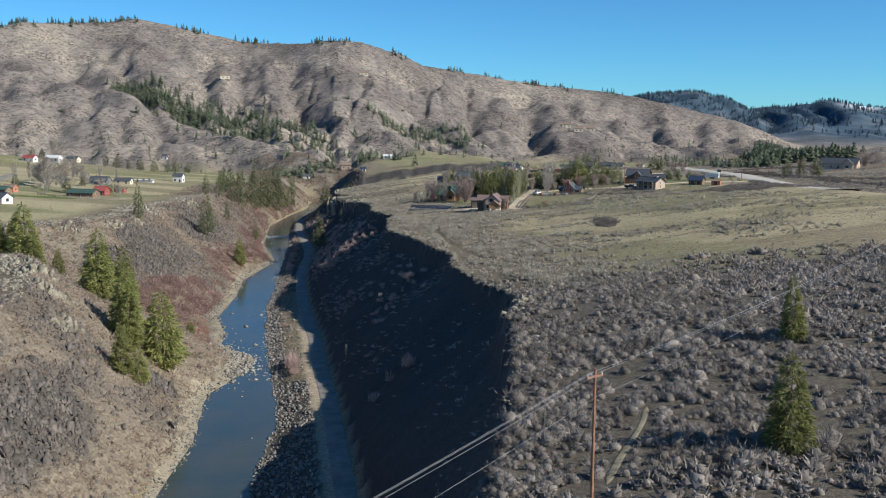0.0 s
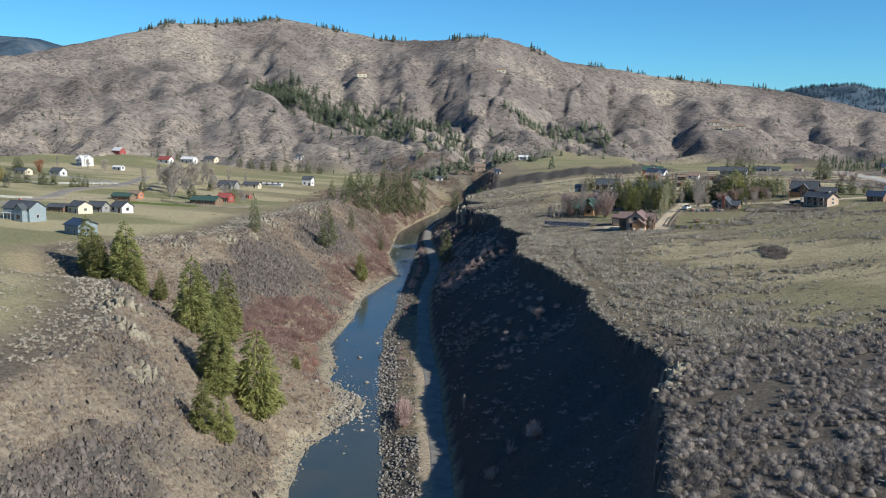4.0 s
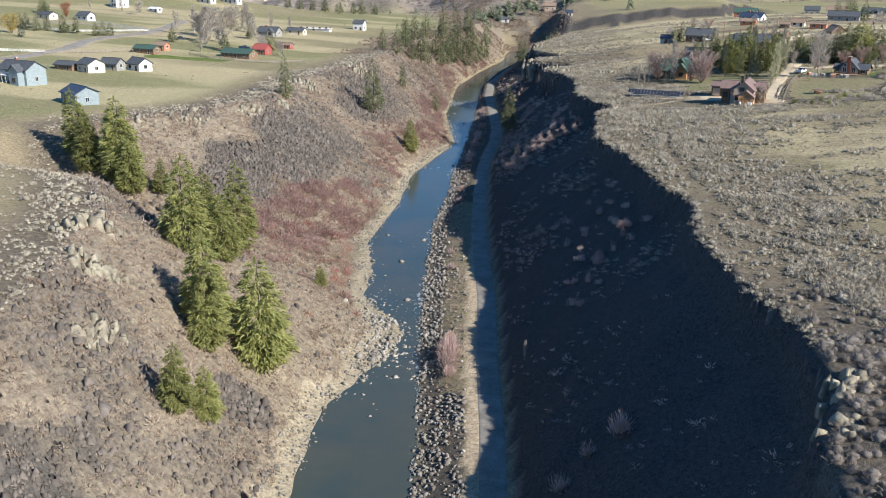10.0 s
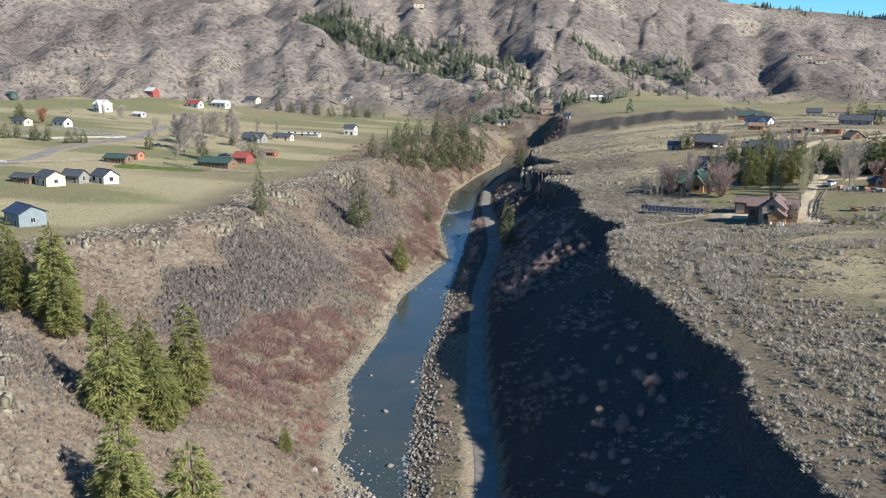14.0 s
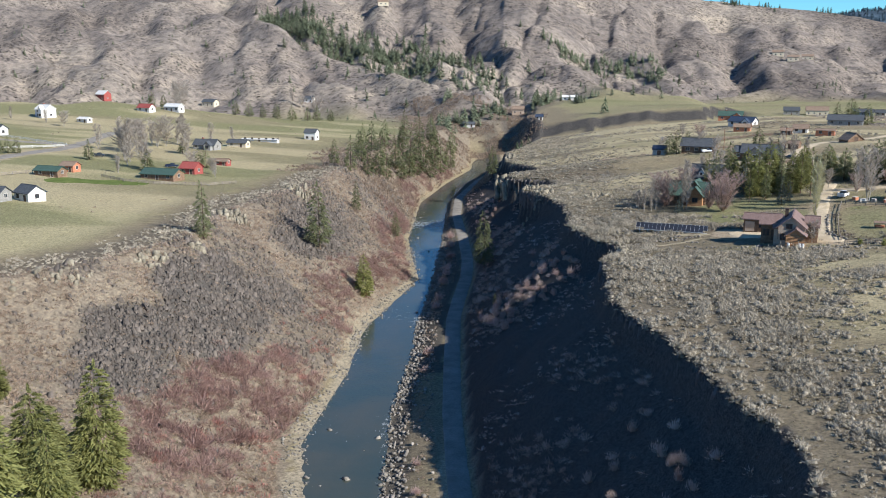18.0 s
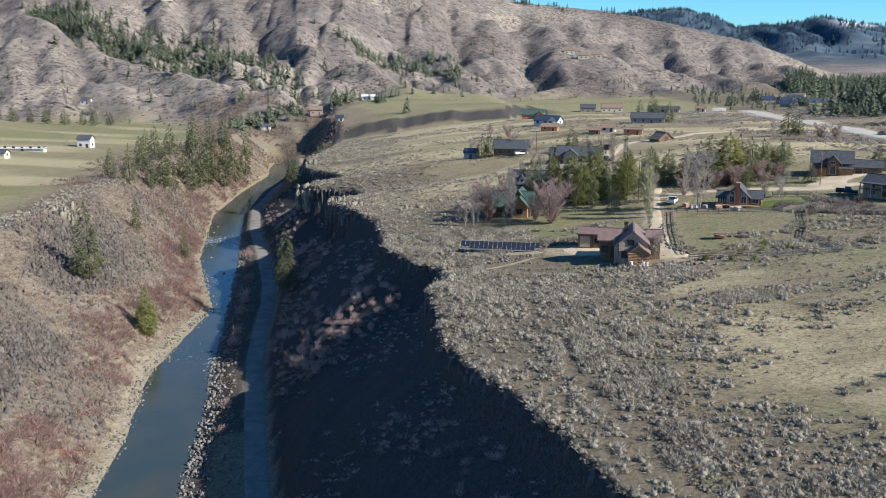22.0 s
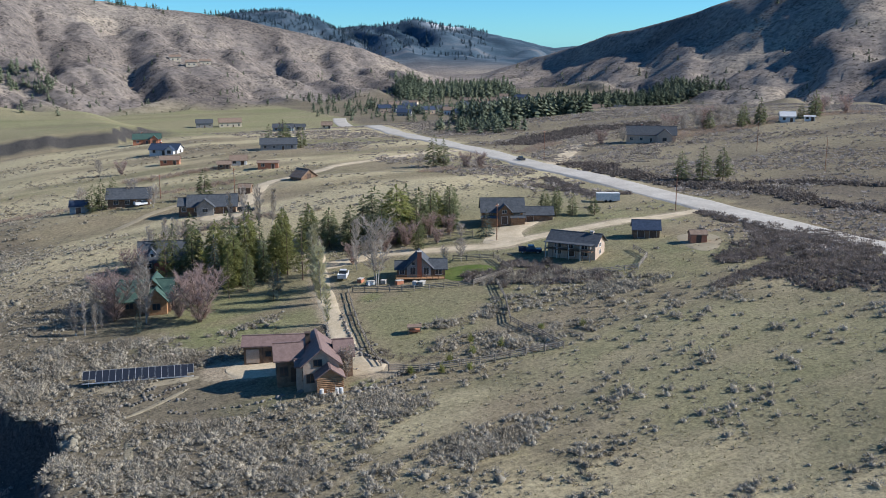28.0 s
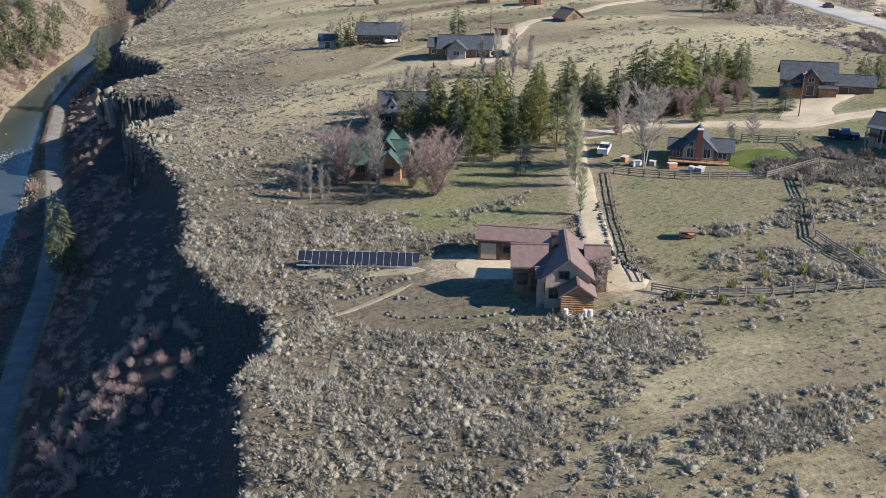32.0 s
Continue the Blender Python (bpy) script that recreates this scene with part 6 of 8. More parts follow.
for cx, cy, sx, sy, n, tall in ((-97, 884, 7, 10, 16, 9), (-90, 935, 9, 9, 20, 9), (-74, 956, 7, 8, 16, 9), (-60, 978, 6, 8, 14, 9), (-27, 984, 5, 8, 14, 11), (-20, 1003, 4, 8, 10, 10), (5, 973, 4, 6, 8, 9), (23, 872, 1.5, 2, 2, 9),
                               (-80, 1115, 12, 14, 22, 11), (-97, 1070, 5, 6, 6, 9), (-107, 992, 4, 6, 5, 8), (14, 1036, 5, 4, 6, 8), (-12, 1040, 4, 4, 6, 9), (-33, 757, 2.5, 5, 6, 7), (-58, 1040, 10, 16, 12, 9), (40, 1050, 20, 20, 8, 8)):
    x, y = RNG.normal(cx, sx, n), RNG.normal(cy, sy, n)
    scatter("gorge_wood", SPIRES, x, y, ground_z(x, y) - 0.4, RNG.uniform(0.6, 1.2, n) * tall, RNG, M_FARWOOD, "cluster of conifers where the gorge narrows", "woods", RNG.uniform(0.9, 1.2, n))
n = 520
az = RNG.uniform(-34, 46, n)
g, _, f = crest(az)
far_wood("hill_conifers", az, f + (g - f) * RNG.beta(1.1, 2.2, n) * 0.95, RNG.gamma(4, 0.8, n) + 1.8, "scattered dark conifers on the brown hills")
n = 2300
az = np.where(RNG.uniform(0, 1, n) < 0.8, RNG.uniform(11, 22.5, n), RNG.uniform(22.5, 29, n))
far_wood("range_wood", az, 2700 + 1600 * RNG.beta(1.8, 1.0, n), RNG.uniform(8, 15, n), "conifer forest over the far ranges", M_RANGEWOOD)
n = 150
k = RNG.uniform(0, 1, n)
far_wood("valley_wood", -1.0 + 5.8 * k + RNG.normal(0, 0.35, n), 1320 - 35 * k + RNG.normal(0, 14, n), RNG.uniform(5, 11, n), "dark conifers where the valley narrows")
n = 500
far_wood("highway_wood", RNG.uniform(21, 27, n), 1480 + RNG.normal(0, 50, n), RNG.uniform(9, 17, n), "dark conifer wood beyond the highway")
for n, x0, x1, y0, y1, tall in ((230, 296, 384, 762, 815, 13), (60, 258, 300, 700, 770, 8), (330, 590, 770, 1030, 1095, 14), (60, 395, 470, 1060, 1120, 9)):
    x, y = RNG.uniform(x0, x1, n), RNG.uniform(y0, y1, n)
    scatter("plantation", SPIRES, x, y, ground_z(x, y) - 0.4, RNG.uniform(0.75, 1.15, n) * tall, RNG, M_FARWOOD, "dense plantation of dark conifers", "woods", RNG.uniform(0.9, 1.15, n))
n = 380
far_wood("town_trees", RNG.uniform(16, 32, n), 1230 + RNG.normal(0, 90, n), RNG.uniform(4, 10, n), "trees about the distant houses")
# brush dots over the hills
n = 13000
az = RNG.uniform(-32, 46, n)
g, _, f = crest(az)
r = f + (g - f) * RNG.uniform(0.0, 1.02, n)
x, y = polar(az, r)
scatter("hill_brush", DOTS, x, y, ground_z(x, y), RNG.gamma(4, 0.4, n) + 0.8, RNG, M_HILLBRUSH, "dark brush dotting the hillsides", "brush", RNG.uniform(0.5, 0.9, n))
x, y = throw(3800, -440, -115, 300, 900, lambda x, y: np.where(x < rim_left(y) - 10, 0.25 * smooth(0.5, 0.62, fbm(x / 30, y / 14, 3, 171)), 0))
scatter("field_brush", LOW_SAGE, x, y, ground_z(x, y), RNG.uniform(0.8, 2.2, len(x)), RNG, M_BRUSH, "low brush along field edges", "brush", RNG.uniform(0.5, 0.9, len(x)))


# ---- buildings ----
def plain(name, dark, light, scale=1.5, rough=0.7, **more):
    return two_tone(name, dark, light, scale, rough, relief=0.15, dist=0.02, vary=0.08, **more)


def boards(name, dark, light, scale=4.0, upright=True):
    """Wooden cladding with the shade of its joints in relief."""
    m, n, l, b = mat(name, 0.8, 0, 0.2)
    co = n.new("ShaderNodeTexCoord").outputs["Object"]
    w = node(n, "ShaderNodeTexWave", Scale=scale, Distortion=0.6, Detail=2.0)
    w.bands_direction = "X" if upright else "Z"
    l.new(co, w.inputs["Vector"])
    c = ramp(n, l, noise_tex(n, l, 1.3, 4, co), (0.35, dark), (0.65, light))
    c = mix(n, l, 0.5, c, ramp(n, l, w.outputs["Fac"], (0.0, (0.55, 0.55, 0.55)), (0.25, (1, 1, 1))), "MULTIPLY")
    l.new(c, b.inputs["Base Color"])
    bump(n, l, b, w.outputs["Fac"], 0.5, 0.03)
    return m


M_LOG = boards("log_wall", (0.3, 0.16, 0.08), (0.44, 0.26, 0.14), 2.2, False)
M_TIMBER = boards("brown_timber", (0.16, 0.1, 0.065), (0.27, 0.18, 0.12), 3.0)
M_STUCCO = plain("tan_stucco", (0.44, 0.33, 0.25), (0.54, 0.42, 0.32))
M_CREAM = plain("cream_siding", (0.6, 0.52, 0.38), (0.72, 0.63, 0.48))
M_WHITE = plain("white_siding", (0.6, 0.59, 0.565), (0.74, 0.73, 0.7))
M_GREYBLUE = plain("blue_grey_siding", (0.21, 0.255, 0.27), (0.29, 0.345, 0.36))
M_GREY = plain("grey_siding", (0.24, 0.235, 0.22), (0.34, 0.335, 0.315))
M_RED = plain("red_paint", (0.27, 0.065, 0.055), (0.38, 0.1, 0.085))
M_BRICKRED = plain("orange_red_cladding", (0.42, 0.16, 0.09), (0.54, 0.24, 0.14))
M_BROWNROOF = plain("brown_metal_roof", (0.17, 0.115, 0.1), (0.24, 0.165, 0.145), rough=0.65)
M_DARKROOF = plain("slate_grey_roof", (0.055, 0.062, 0.07), (0.1, 0.108, 0.118), rough=0.75)
M_BLUEROOF = plain("blue_black_roof", (0.03, 0.045, 0.075), (0.055, 0.075, 0.115), rough=0.5)
M_GREENROOF = plain("green_metal_roof", (0.045, 0.085, 0.068), (0.075, 0.125, 0.1), rough=0.6)
M_RUSTROOF = plain("weathered_roof", (0.2, 0.14, 0.1), (0.3, 0.22, 0.16))
M_CHIMNEY = plain("red_brick", (0.3, 0.1, 0.06), (0.42, 0.16, 0.1), 6.0, 0.85)
M_TRIM = plain("pale_trim", (0.5, 0.46, 0.4), (0.62, 0.58, 0.52))
M_DARKTRIM = plain("dark_trim", (0.08, 0.055, 0.04), (0.13, 0.09, 0.07))
M_GLASS, gn, gl, gb = mat("window_glass", 0.06, 0.0, 0.6)
gb.inputs["Base Color"].default_value = (0.03, 0.04, 0.05, 1)
M_FENCE = two_tone("weathered_fence_wood", (0.2, 0.17, 0.14), (0.34, 0.3, 0.25), 1.0, 0.9, relief=0.2)
M_POLE = two_tone("pole_wood", (0.22, 0.1, 0.06), (0.36, 0.18, 0.11), 1.0, 0.85, relief=0.2)
M_WIRE = plain("wire", (0.3, 0.3, 0.3), (0.4, 0.4, 0.4), rough=0.4)
M_PANEL = plain("solar_cells", (0.02, 0.024, 0.034), (0.03, 0.036, 0.05), 6.0, 0.3)
M_ALU = plain("aluminium", (0.55, 0.56, 0.57), (0.68, 0.69, 0.7), rough=0.35)
M_TYRE = plain("tyre_rubber", (0.015, 0.015, 0.015), (0.03, 0.03, 0.03))
M_CARDARK = plain("dark_car_paint", (0.05, 0.055, 0.06), (0.07, 0.075, 0.08), rough=0.25)
M_CARWHITE = plain("white_car_paint", (0.7, 0.7, 0.7), (0.78, 0.78, 0.78), rough=0.25)
M_CARBLUE = plain("blue_car_paint", (0.02, 0.03, 0.06), (0.03, 0.045, 0.085), rough=0.25)


def gable_walls(x0, x1, y0, y1, z0, wall, ridge, axis, drop=1.2):
    """Four walls with their gables, as a closed shell that goes into the ground."""
    bm = bmesh.new()
    if axis == "y":
        prof = [(x0, z0 - drop), (x1, z0 - drop), (x1, z0 + wall), ((x0 + x1) / 2, z0 + ridge), (x0, z0 + wall)]
        ends = [[bm.verts.new((u, y, w)) for u, w in prof] for y in (y0, y1)]
    else:
        prof = [(y0, z0 - drop), (y1, z0 - drop), (y1, z0 + wall), ((y0 + y1) / 2, z0 + ridge), (y0, z0 + wall)]
        ends = [[bm.verts.new((x, u, w)) for u, w in prof] for x in (x0, x1)]
    bm.faces.new(ends[0])
    bm.faces.new(list(reversed(ends[1])))
    for i in range(5):
        j = (i + 1) % 5
        bm.faces.new((ends[0][j], ends[0][i], ends[1][i], ends[1][j]))
    bmesh.ops.recalc_face_normals(bm, faces=bm.faces)
    return bm


def roof_slab(x0, x1, y0, y1, z0, wall, ridge, axis, side, over=0.5, thick=0.22):
    """One slope of a gable roof, with overhanging eaves and verges."""
    bm = bmesh.new()
    half = (x1 - x0) / 2 if axis == "y" else (y1 - y0) / 2
    mid = (x0 + x1) / 2 if axis == "y" else (y0 + y1) / 2
    k = (ridge - wall) / half
    lo_u, hi_u = half + over, 0.0
    lo_z, hi_z = z0 + wall - k * over, z0 + ridge
    a, b = (y0 - over, y1 + over) if axis == "y" else (x0 - over, x1 + over)
    pts = []
    for u, z in ((lo_u, lo_z), (hi_u, hi_z)):
        for lift in (0.01, thick):
            for w in (a, b):
                v = mid + side * u
                pts.append(bm.verts.new((v, w, z + lift) if axis == "y" else (w, v, z + lift)))
    for f in ((0, 1, 3, 2), (4, 6, 7, 5), (0, 4, 5, 1), (2, 3, 7, 6), (0, 2, 6, 4), (1, 5, 7, 3)):
        bm.faces.new([pts[i] for i in f])
    bmesh.ops.recalc_face_normals(bm, faces=bm.faces)
    return bm


def window(parent, side, u, z, w, h, x0, x1, y0, y1, frame_m, name="window"):
    """A window on one wall: its frame stands proud, its pane lies back in it."""
    def turn(a, b, c):
        return {"f": (a, y0 - c, b), "b": (a, y1 + c, b), "l": (x0 - c, a, b), "r": (x1 + c, a, b)}[side]

    def slab(bm, a0, a1, b0, b1, c0, c1):
        p, q = turn(a0, b0, c0), turn(a1, b1, c1)
        box(bm, min(p[0], q[0]), max(p[0], q[0]), min(p[1], q[1]), max(p[1], q[1]), p[2], q[2])

    bm, t = bmesh.new(), 0.1
    slab(bm, u - w / 2 - t, u + w / 2 + t, z + h, z + h + t, -0.05, 0.08)
    slab(bm, u - w / 2 - t, u + w / 2 + t, z - t, z, -0.05, 0.1)
    slab(bm, u - w / 2 - t, u - w / 2, z, z + h, -0.05, 0.08)
    slab(bm, u + w / 2, u + w / 2 + t, z, z + h, -0.05, 0.08)
    if w > 0.9 and name == "window":
        slab(bm, u - 0.04, u + 0.04, z, z + h, -0.05, 0.06)
    ob = part(name, bm, frame_m, parent)
    bm = bmesh.new()
    slab(bm, u - w / 2, u + w / 2, z, z + h, -0.03, 0.02)
    part("pane" if name == "window" else "door_leaf", bm, M_GLASS if name == "window" else M_DARKTRIM, ob)


def block(parent, x0, x1, y0, y1, wall, ridge, axis, walls, roof, trim, wins=(), over=0.5, z0=0.0):
    """One wing of a house: shell, two roof slopes and a ridge cap, with windows (side, along, sill, width, height)."""
    part("wall", gable_walls(x0, x1, y0, y1, z0, wall, ridge, axis), walls, parent)
    for side in (-1, 1):
        part("roof", roof_slab(x0, x1, y0, y1, z0, wall, ridge, axis, side, over), roof, parent)
    bm, r = bmesh.new(), z0 + ridge + 0.14
    if axis == "y":
        box(bm, (x0 + x1) / 2 - 0.16, (x0 + x1) / 2 + 0.16, y0 - over - 0.02, y1 + over + 0.02, r, r + 0.14)
    else:
        box(bm, x0 - over - 0.02, x1 + over + 0.02, (y0 + y1) / 2 - 0.16, (y0 + y1) / 2 + 0.16, r, r + 0.14)
    part("ridge_cap", bm, roof, parent)
    for side, u, z, w, h, *door in wins:
        window(parent, side, u, z0 + z, w, h, x0, x1, y0, y1, trim, "door" if door else "window")


def house(name, x, y, turn, label, dz=0.0, group="", category="house"):
    return thing(name, x, y, float(ground_z(x, y)) + dz, label, category, turn, group)


def chimney(parent, x, y, z0, z1, w=0.9, m=None):
    ob = part("chimney", boxed((x - w / 2, x + w / 2, y - w / 2, y + w / 2, z0, z1)), m or M_CHIMNEY, parent)
    part("cap", boxed((x - w / 2 - 0.1, x + w / 2 + 0.1, y - w / 2 - 0.1, y + w / 2 + 0.1, z1, z1 + 0.18)), M_DARKTRIM if m is M_DARKTRIM else M_TRIM, ob)


def deck(parent, x0, x1, y0, y1, z, m, rail=True, drop=1.5):
    part("deck", boxed((x0, x1, y0, y1, z - 0.2, z)), m, parent)
    n = max(2, int((x1 - x0) / 1.6))
    for i in range(n + 1):
        u = x0 + 0.06 + (x1 - x0 - 0.12) * i / n
        part("post", boxed((u - 0.06, u + 0.06, y0 + 0.02, y0 + 0.14, z - drop, z + (1.0 if rail else 0))), m, parent)
    if rail:
        part("rail", boxed((x0, x1, y0 + 0.03, y0 + 0.12, z + 0.95, z + 1.05)), m, parent)
        part("rail", boxed((x0, x1, y0 + 0.05, y0 + 0.1, z + 0.45, z + 0.53)), m, parent)


# the log house on the near edge of the bench
h = house("log_house", 41.6, 377.9, -16, "log and stucco house with a brown metal roof", 0.1)
h.matrix_world = h.matrix_world @ Matrix.Diagonal((1.08, 1.05, 1.08, 1))
block(h, -3.6, 1.6, 2.2, 12.0, 3.6, 5.7, "y", M_STUCCO, M_BROWNROOF, M_DARKTRIM, (("f", -1.5, 3.3, 1.1, 0.9), ("f", -2.6, 0.9, 1.0, 1.2), ("l", 3.6, 1.0, 1.2, 1.3), ("l", 4.4, 2.6, 0.7, 0.7), ("r", 4.0, 1.0, 1.2, 1.3), ("b", -1.0, 1.0, 1.4, 1.3)), 0.5)
block(h, -7.2, -3.6, 5.7, 10.0, 3.6, 5.2, "x", M_TIMBER, M_BROWNROOF, M_DARKTRIM, (("f", -6.2, 1.0, 1.1, 1.3), ("l", 7.8, 1.0, 1.2, 1.3), ("f", -4.6, 0.1, 1.0, 2.0, 1)), 0.5)
block(h, 1.6, 4.0, 6.3, 10.2, 3.4, 5.1, "x", M_TIMBER, M_BROWNROOF, M_DARKTRIM, (("f", 2.9, 1.0, 1.0, 1.2), ("r", 8.2, 1.0, 1.2, 1.3)), 0.4)
block(h, -1.75, 1.75, -0.2, 2.3, 2.35, 3.6, "y", M_LOG, M_BROWNROOF, M_DARKTRIM, (("f", 0.1, 0.9, 1.0, 1.0), ("r", 1.0, 0.9, 0.9, 1.0)), 0.45)
block(h, -4.5, -3.6, 3.2, 5.2, 3.1, 3.7, "x", M_STUCCO, M_BROWNROOF, M_DARKTRIM, (("l", 4.2, 1.9, 0.7, 0.8),), 0.3)
for k in range(8):
    part("log", tube(bmesh.new(), (-1.9, -0.26, 0.1 + 0.29 * k), (1.9, -0.26, 0.1 + 0.29 * k), 0.13, 0.13, 6), M_LOG, h)
part("porch_step", boxed((-1.2, 1.4, -1.2, -0.4, -0.6, 0.05)), M_TRIM, h)
chimney(h, -2.4, 8.6, 4.4, 6.4, 0.7, M_DARKTRIM)
for u in (-1.3, 0.9, 1.5):
    part("rain_barrel", tube(bmesh.new(), (u, -0.85, -0.6), (u, -0.85, 0.85), 0.3, 0.28, 10), M_WHITE, h)
g = house("garage", 40.3, 398.7, -22.5, "long timber garage with a brown metal roof and tan doors", category="garage")
block(g, -5.6, 5.6, -2.2, 2.4, 2.9, 3.9, "x", M_TIMBER, M_BROWNROOF, M_DARKTRIM, (("f", -1.5, 1.0, 0.9, 0.9), ("f", 2.6, 0.9, 2.0, 0.9)), 0.4)
part("garage_door", boxed((-5.2, -3.0, -2.27, -2.18, -0.1, 2.3)), M_STUCCO, g)
part("garage_door", boxed((3.9, 5.2, -2.27, -2.18, -0.1, 2.2)), M_STUCCO, g)
for u in (-2.4, -0.4, 0.6, 1.4, 2.0, 3.6):
    part("batten", boxed((u - 0.06, u + 0.06, -2.29, -2.2, -0.1, 2.85)), M_DARKTRIM, g)

# green-roofed log house among the trees, with its neighbour behind
h = house("green_roofed_house", 28.5, 441.5, -20, "log house with green metal roof behind bare trees")
block(h, -6.5, 3.5, -3.0, 4.0, 3.0, 6.0, "x", M_TIMBER, M_GREENROOF, M_DARKTRIM, (("f", -4.5, 1.0, 1.3, 1.2), ("f", -1.5, 1.0, 1.3, 1.2), ("r", 0.5, 1.0, 1.2, 1.2), ("f", 1.2, 0, 1.0, 2.0, 1)), 0.8)
block(h, -1.0, 3.0, -4.6, -3.0, 3.0, 5.2, "y", M_LOG, M_GREENROOF, M_DARKTRIM, (("f", 1.0, 1.0, 1.4, 1.2),), 0.5)
block(h, -2.0, 2.0, -1.0, 5.0, 4.2, 6.4, "y", M_TIMBER, M_GREENROOF, M_DARKTRIM, (("f", 0, 4.0, 0.9, 0.9),), 0.6)
h = house("grey_house", 37.5, 474.0, -18, "dark timber house with grey roof and white dormers")
block(h, -5, 5, -3.5, 3.5, 3.2, 6.6, "x", M_TIMBER, M_DARKROOF, M_WHITE, (("f", -3, 1, 1.2, 1.2), ("f", 3, 1, 1.2, 1.2), ("l", 0, 3.6, 1, 1.1)), 0.7)
for u in (-2.2, 2.2):
    block(h, u - 0.8, u + 0.8, -3.2, -1.0, 4.4, 5.4, "y", M_WHITE, M_DARKROOF, M_WHITE, (("f", u, 3.6, 0.7, 0.8),), 0.2)
block(h, -1.6, 1.6, -5.2, -3.5, 2.4, 3.3, "y", M_RED, M_DARKROOF, M_WHITE, (), 0.3)

# brick-chimney house with deck
h = house("deck_house", 80.6, 424.5, -27, "dark house with red brick chimney and wooden deck")
h.matrix_world = h.matrix_world @ Matrix.Diagonal((0.78, 0.8, 0.72, 1))
block(h, -3.2, 3.4, -2.5, 5.0, 3.6, 7.0, "y", M_GREY, M_DARKROOF, M_WHITE, (("f", -1.6, 1.2, 1.4, 2.2), ("f", 2.0, 1.2, 1.4, 2.2), ("f", -1.5, 4.0, 0.9, 1.0), ("r", 0, 1, 1.2, 1.2)), 0.8)
block(h, 3.4, 7.2, -1.5, 4.0, 3.0, 5.0, "x", M_TIMBER, M_DARKROOF, M_WHITE, (("f", 5.4, 1.0, 1.8, 1.4),), 0.7)
block(h, -6.0, -3.2, -1.0, 3.6, 2.8, 4.4, "x", M_TIMBER, M_DARKROOF, M_WHITE, (("f", -4.6, 1.0, 1.3, 1.3),), 0.7)
chimney(h, 0.2, -2.9, -0.6, 8.2, 1.2)
deck(h, -6.2, 7.0, -4.8, -2.5, 0.6, M_LOG)
# timber lodge
h = house("timber_lodge", 120.0, 453.0, -27, "large timber lodge with blue-grey roof and tall entrance gable", 0.3)
h.matrix_world = h.matrix_world @ Matrix.Diagonal((0.78, 0.8, 0.66, 1))
block(h, -7.5, 5.5, -3.5, 4.5, 5.0, 9.0, "x", M_LOG, M_DARKROOF, M_TRIM, (("f", -5.0, 3.4, 1.4, 1.1), ("f", 3.6, 3.4, 2.0, 1.1), ("l", 0, 4.6, 1.4, 1.2), ("f", -5.2, 0.8, 1.6, 1.4), ("f", 3.4, 0.8, 1.6, 1.4)), 0.9)
block(h, -2.6, 1.4, -5.4, -3.5, 5.2, 7.6, "y", M_TIMBER, M_DARKROOF, M_TRIM, (("f", -0.6, 0.0, 1.8, 3.0, 1), ("f", -0.6, 4.2, 1.4, 1.2)), 0.9)
block(h, -8.0, -2.7, -5.6, -3.6, 2.4, 2.9, "x", M_LOG, M_DARKROOF, M_TRIM, (), 0.3)
block(h, 1.5, 6.0, -5.6, -3.6, 2.4, 2.9, "x", M_LOG, M_DARKROOF, M_TRIM, (), 0.3)
block(h, 5.5, 15.5, -2.6, 3.0, 3.2, 5.6, "x", M_TIMBER, M_DARKROOF, M_TRIM, (("f", 8, 0.2, 2.4, 2.2, 1), ("r", 0.2, 1, 1.2, 1.2)), 0.6)
for u in (-7.7, -5.2, -2.9, 1.7, 3.8, 5.8):
    part("post", boxed((u - 0.12, u + 0.12, -6.0, -5.76, -0.6, 2.6)), M_LOG, h)
# stone-ended house with a long porch
h = house("porch_house", 114.8, 414.0, -56, "tan-gabled house with dark roof and two-storey porch", 0.2)
h.matrix_world = h.matrix_world @ Matrix.Diagonal((0.95, 0.9, 0.58, 1))
block(h, -6.5, 5.0, -3.0, 4.0, 5.2, 8.4, "x", M_STUCCO, M_DARKROOF, M_WHITE, (("r", 0.5, 1.0, 1.2, 1.6), ("r", 0.5, 3.8, 1.2, 1.4), ("f", -4, 3.2, 1.4, 1.4), ("f", -1, 3.2, 1.4, 1.4), ("f", 2.4, 3.2, 1.4, 1.4), ("f", -4, 0.6, 1.6, 1.5), ("f", 2.4, 0.6, 1.6, 1.5), ("f", -0.8, 0.1, 1.6, 2.1, 1)), 0.6)
deck(h, -6.6, 4.6, -5.0, -3.0, 2.9, M_TIMBER, True, 3.6)
part("porch_roof", boxed((-6.8, 4.8, -5.2, -3.0, 5.3, 5.5)), M_DARKROOF, h)
for u in (-6.4, -3.6, -0.8, 2.0, 4.4):
    part("porch_post", boxed((u - 0.1, u + 0.1, -4.9, -4.7, -0.6, 5.3)), M_TRIM, h)
chimney(h, 3.0, 0.5, 7.0, 9.2, 0.8, M_STUCCO)
h = house("carport", 136.0, 416.5, -35, "low garage with dark blue roof", category="garage")
h.matrix_world = h.matrix_world @ Matrix.Diagonal((0.7, 0.75, 0.75, 1))
block(h, -4.5, 4.0, -2.6, 3.0, 2.8, 5.0, "x", M_TIMBER, M_BLUEROOF, M_TRIM, (("f", -2, 0, 2.2, 2.2, 1), ("f", 1.8, 0, 2.2, 2.2, 1)), 0.6)
h = house("red_shed", 140.5, 404.5, -30, "small red-brown shed on bare dirt", category="shed")
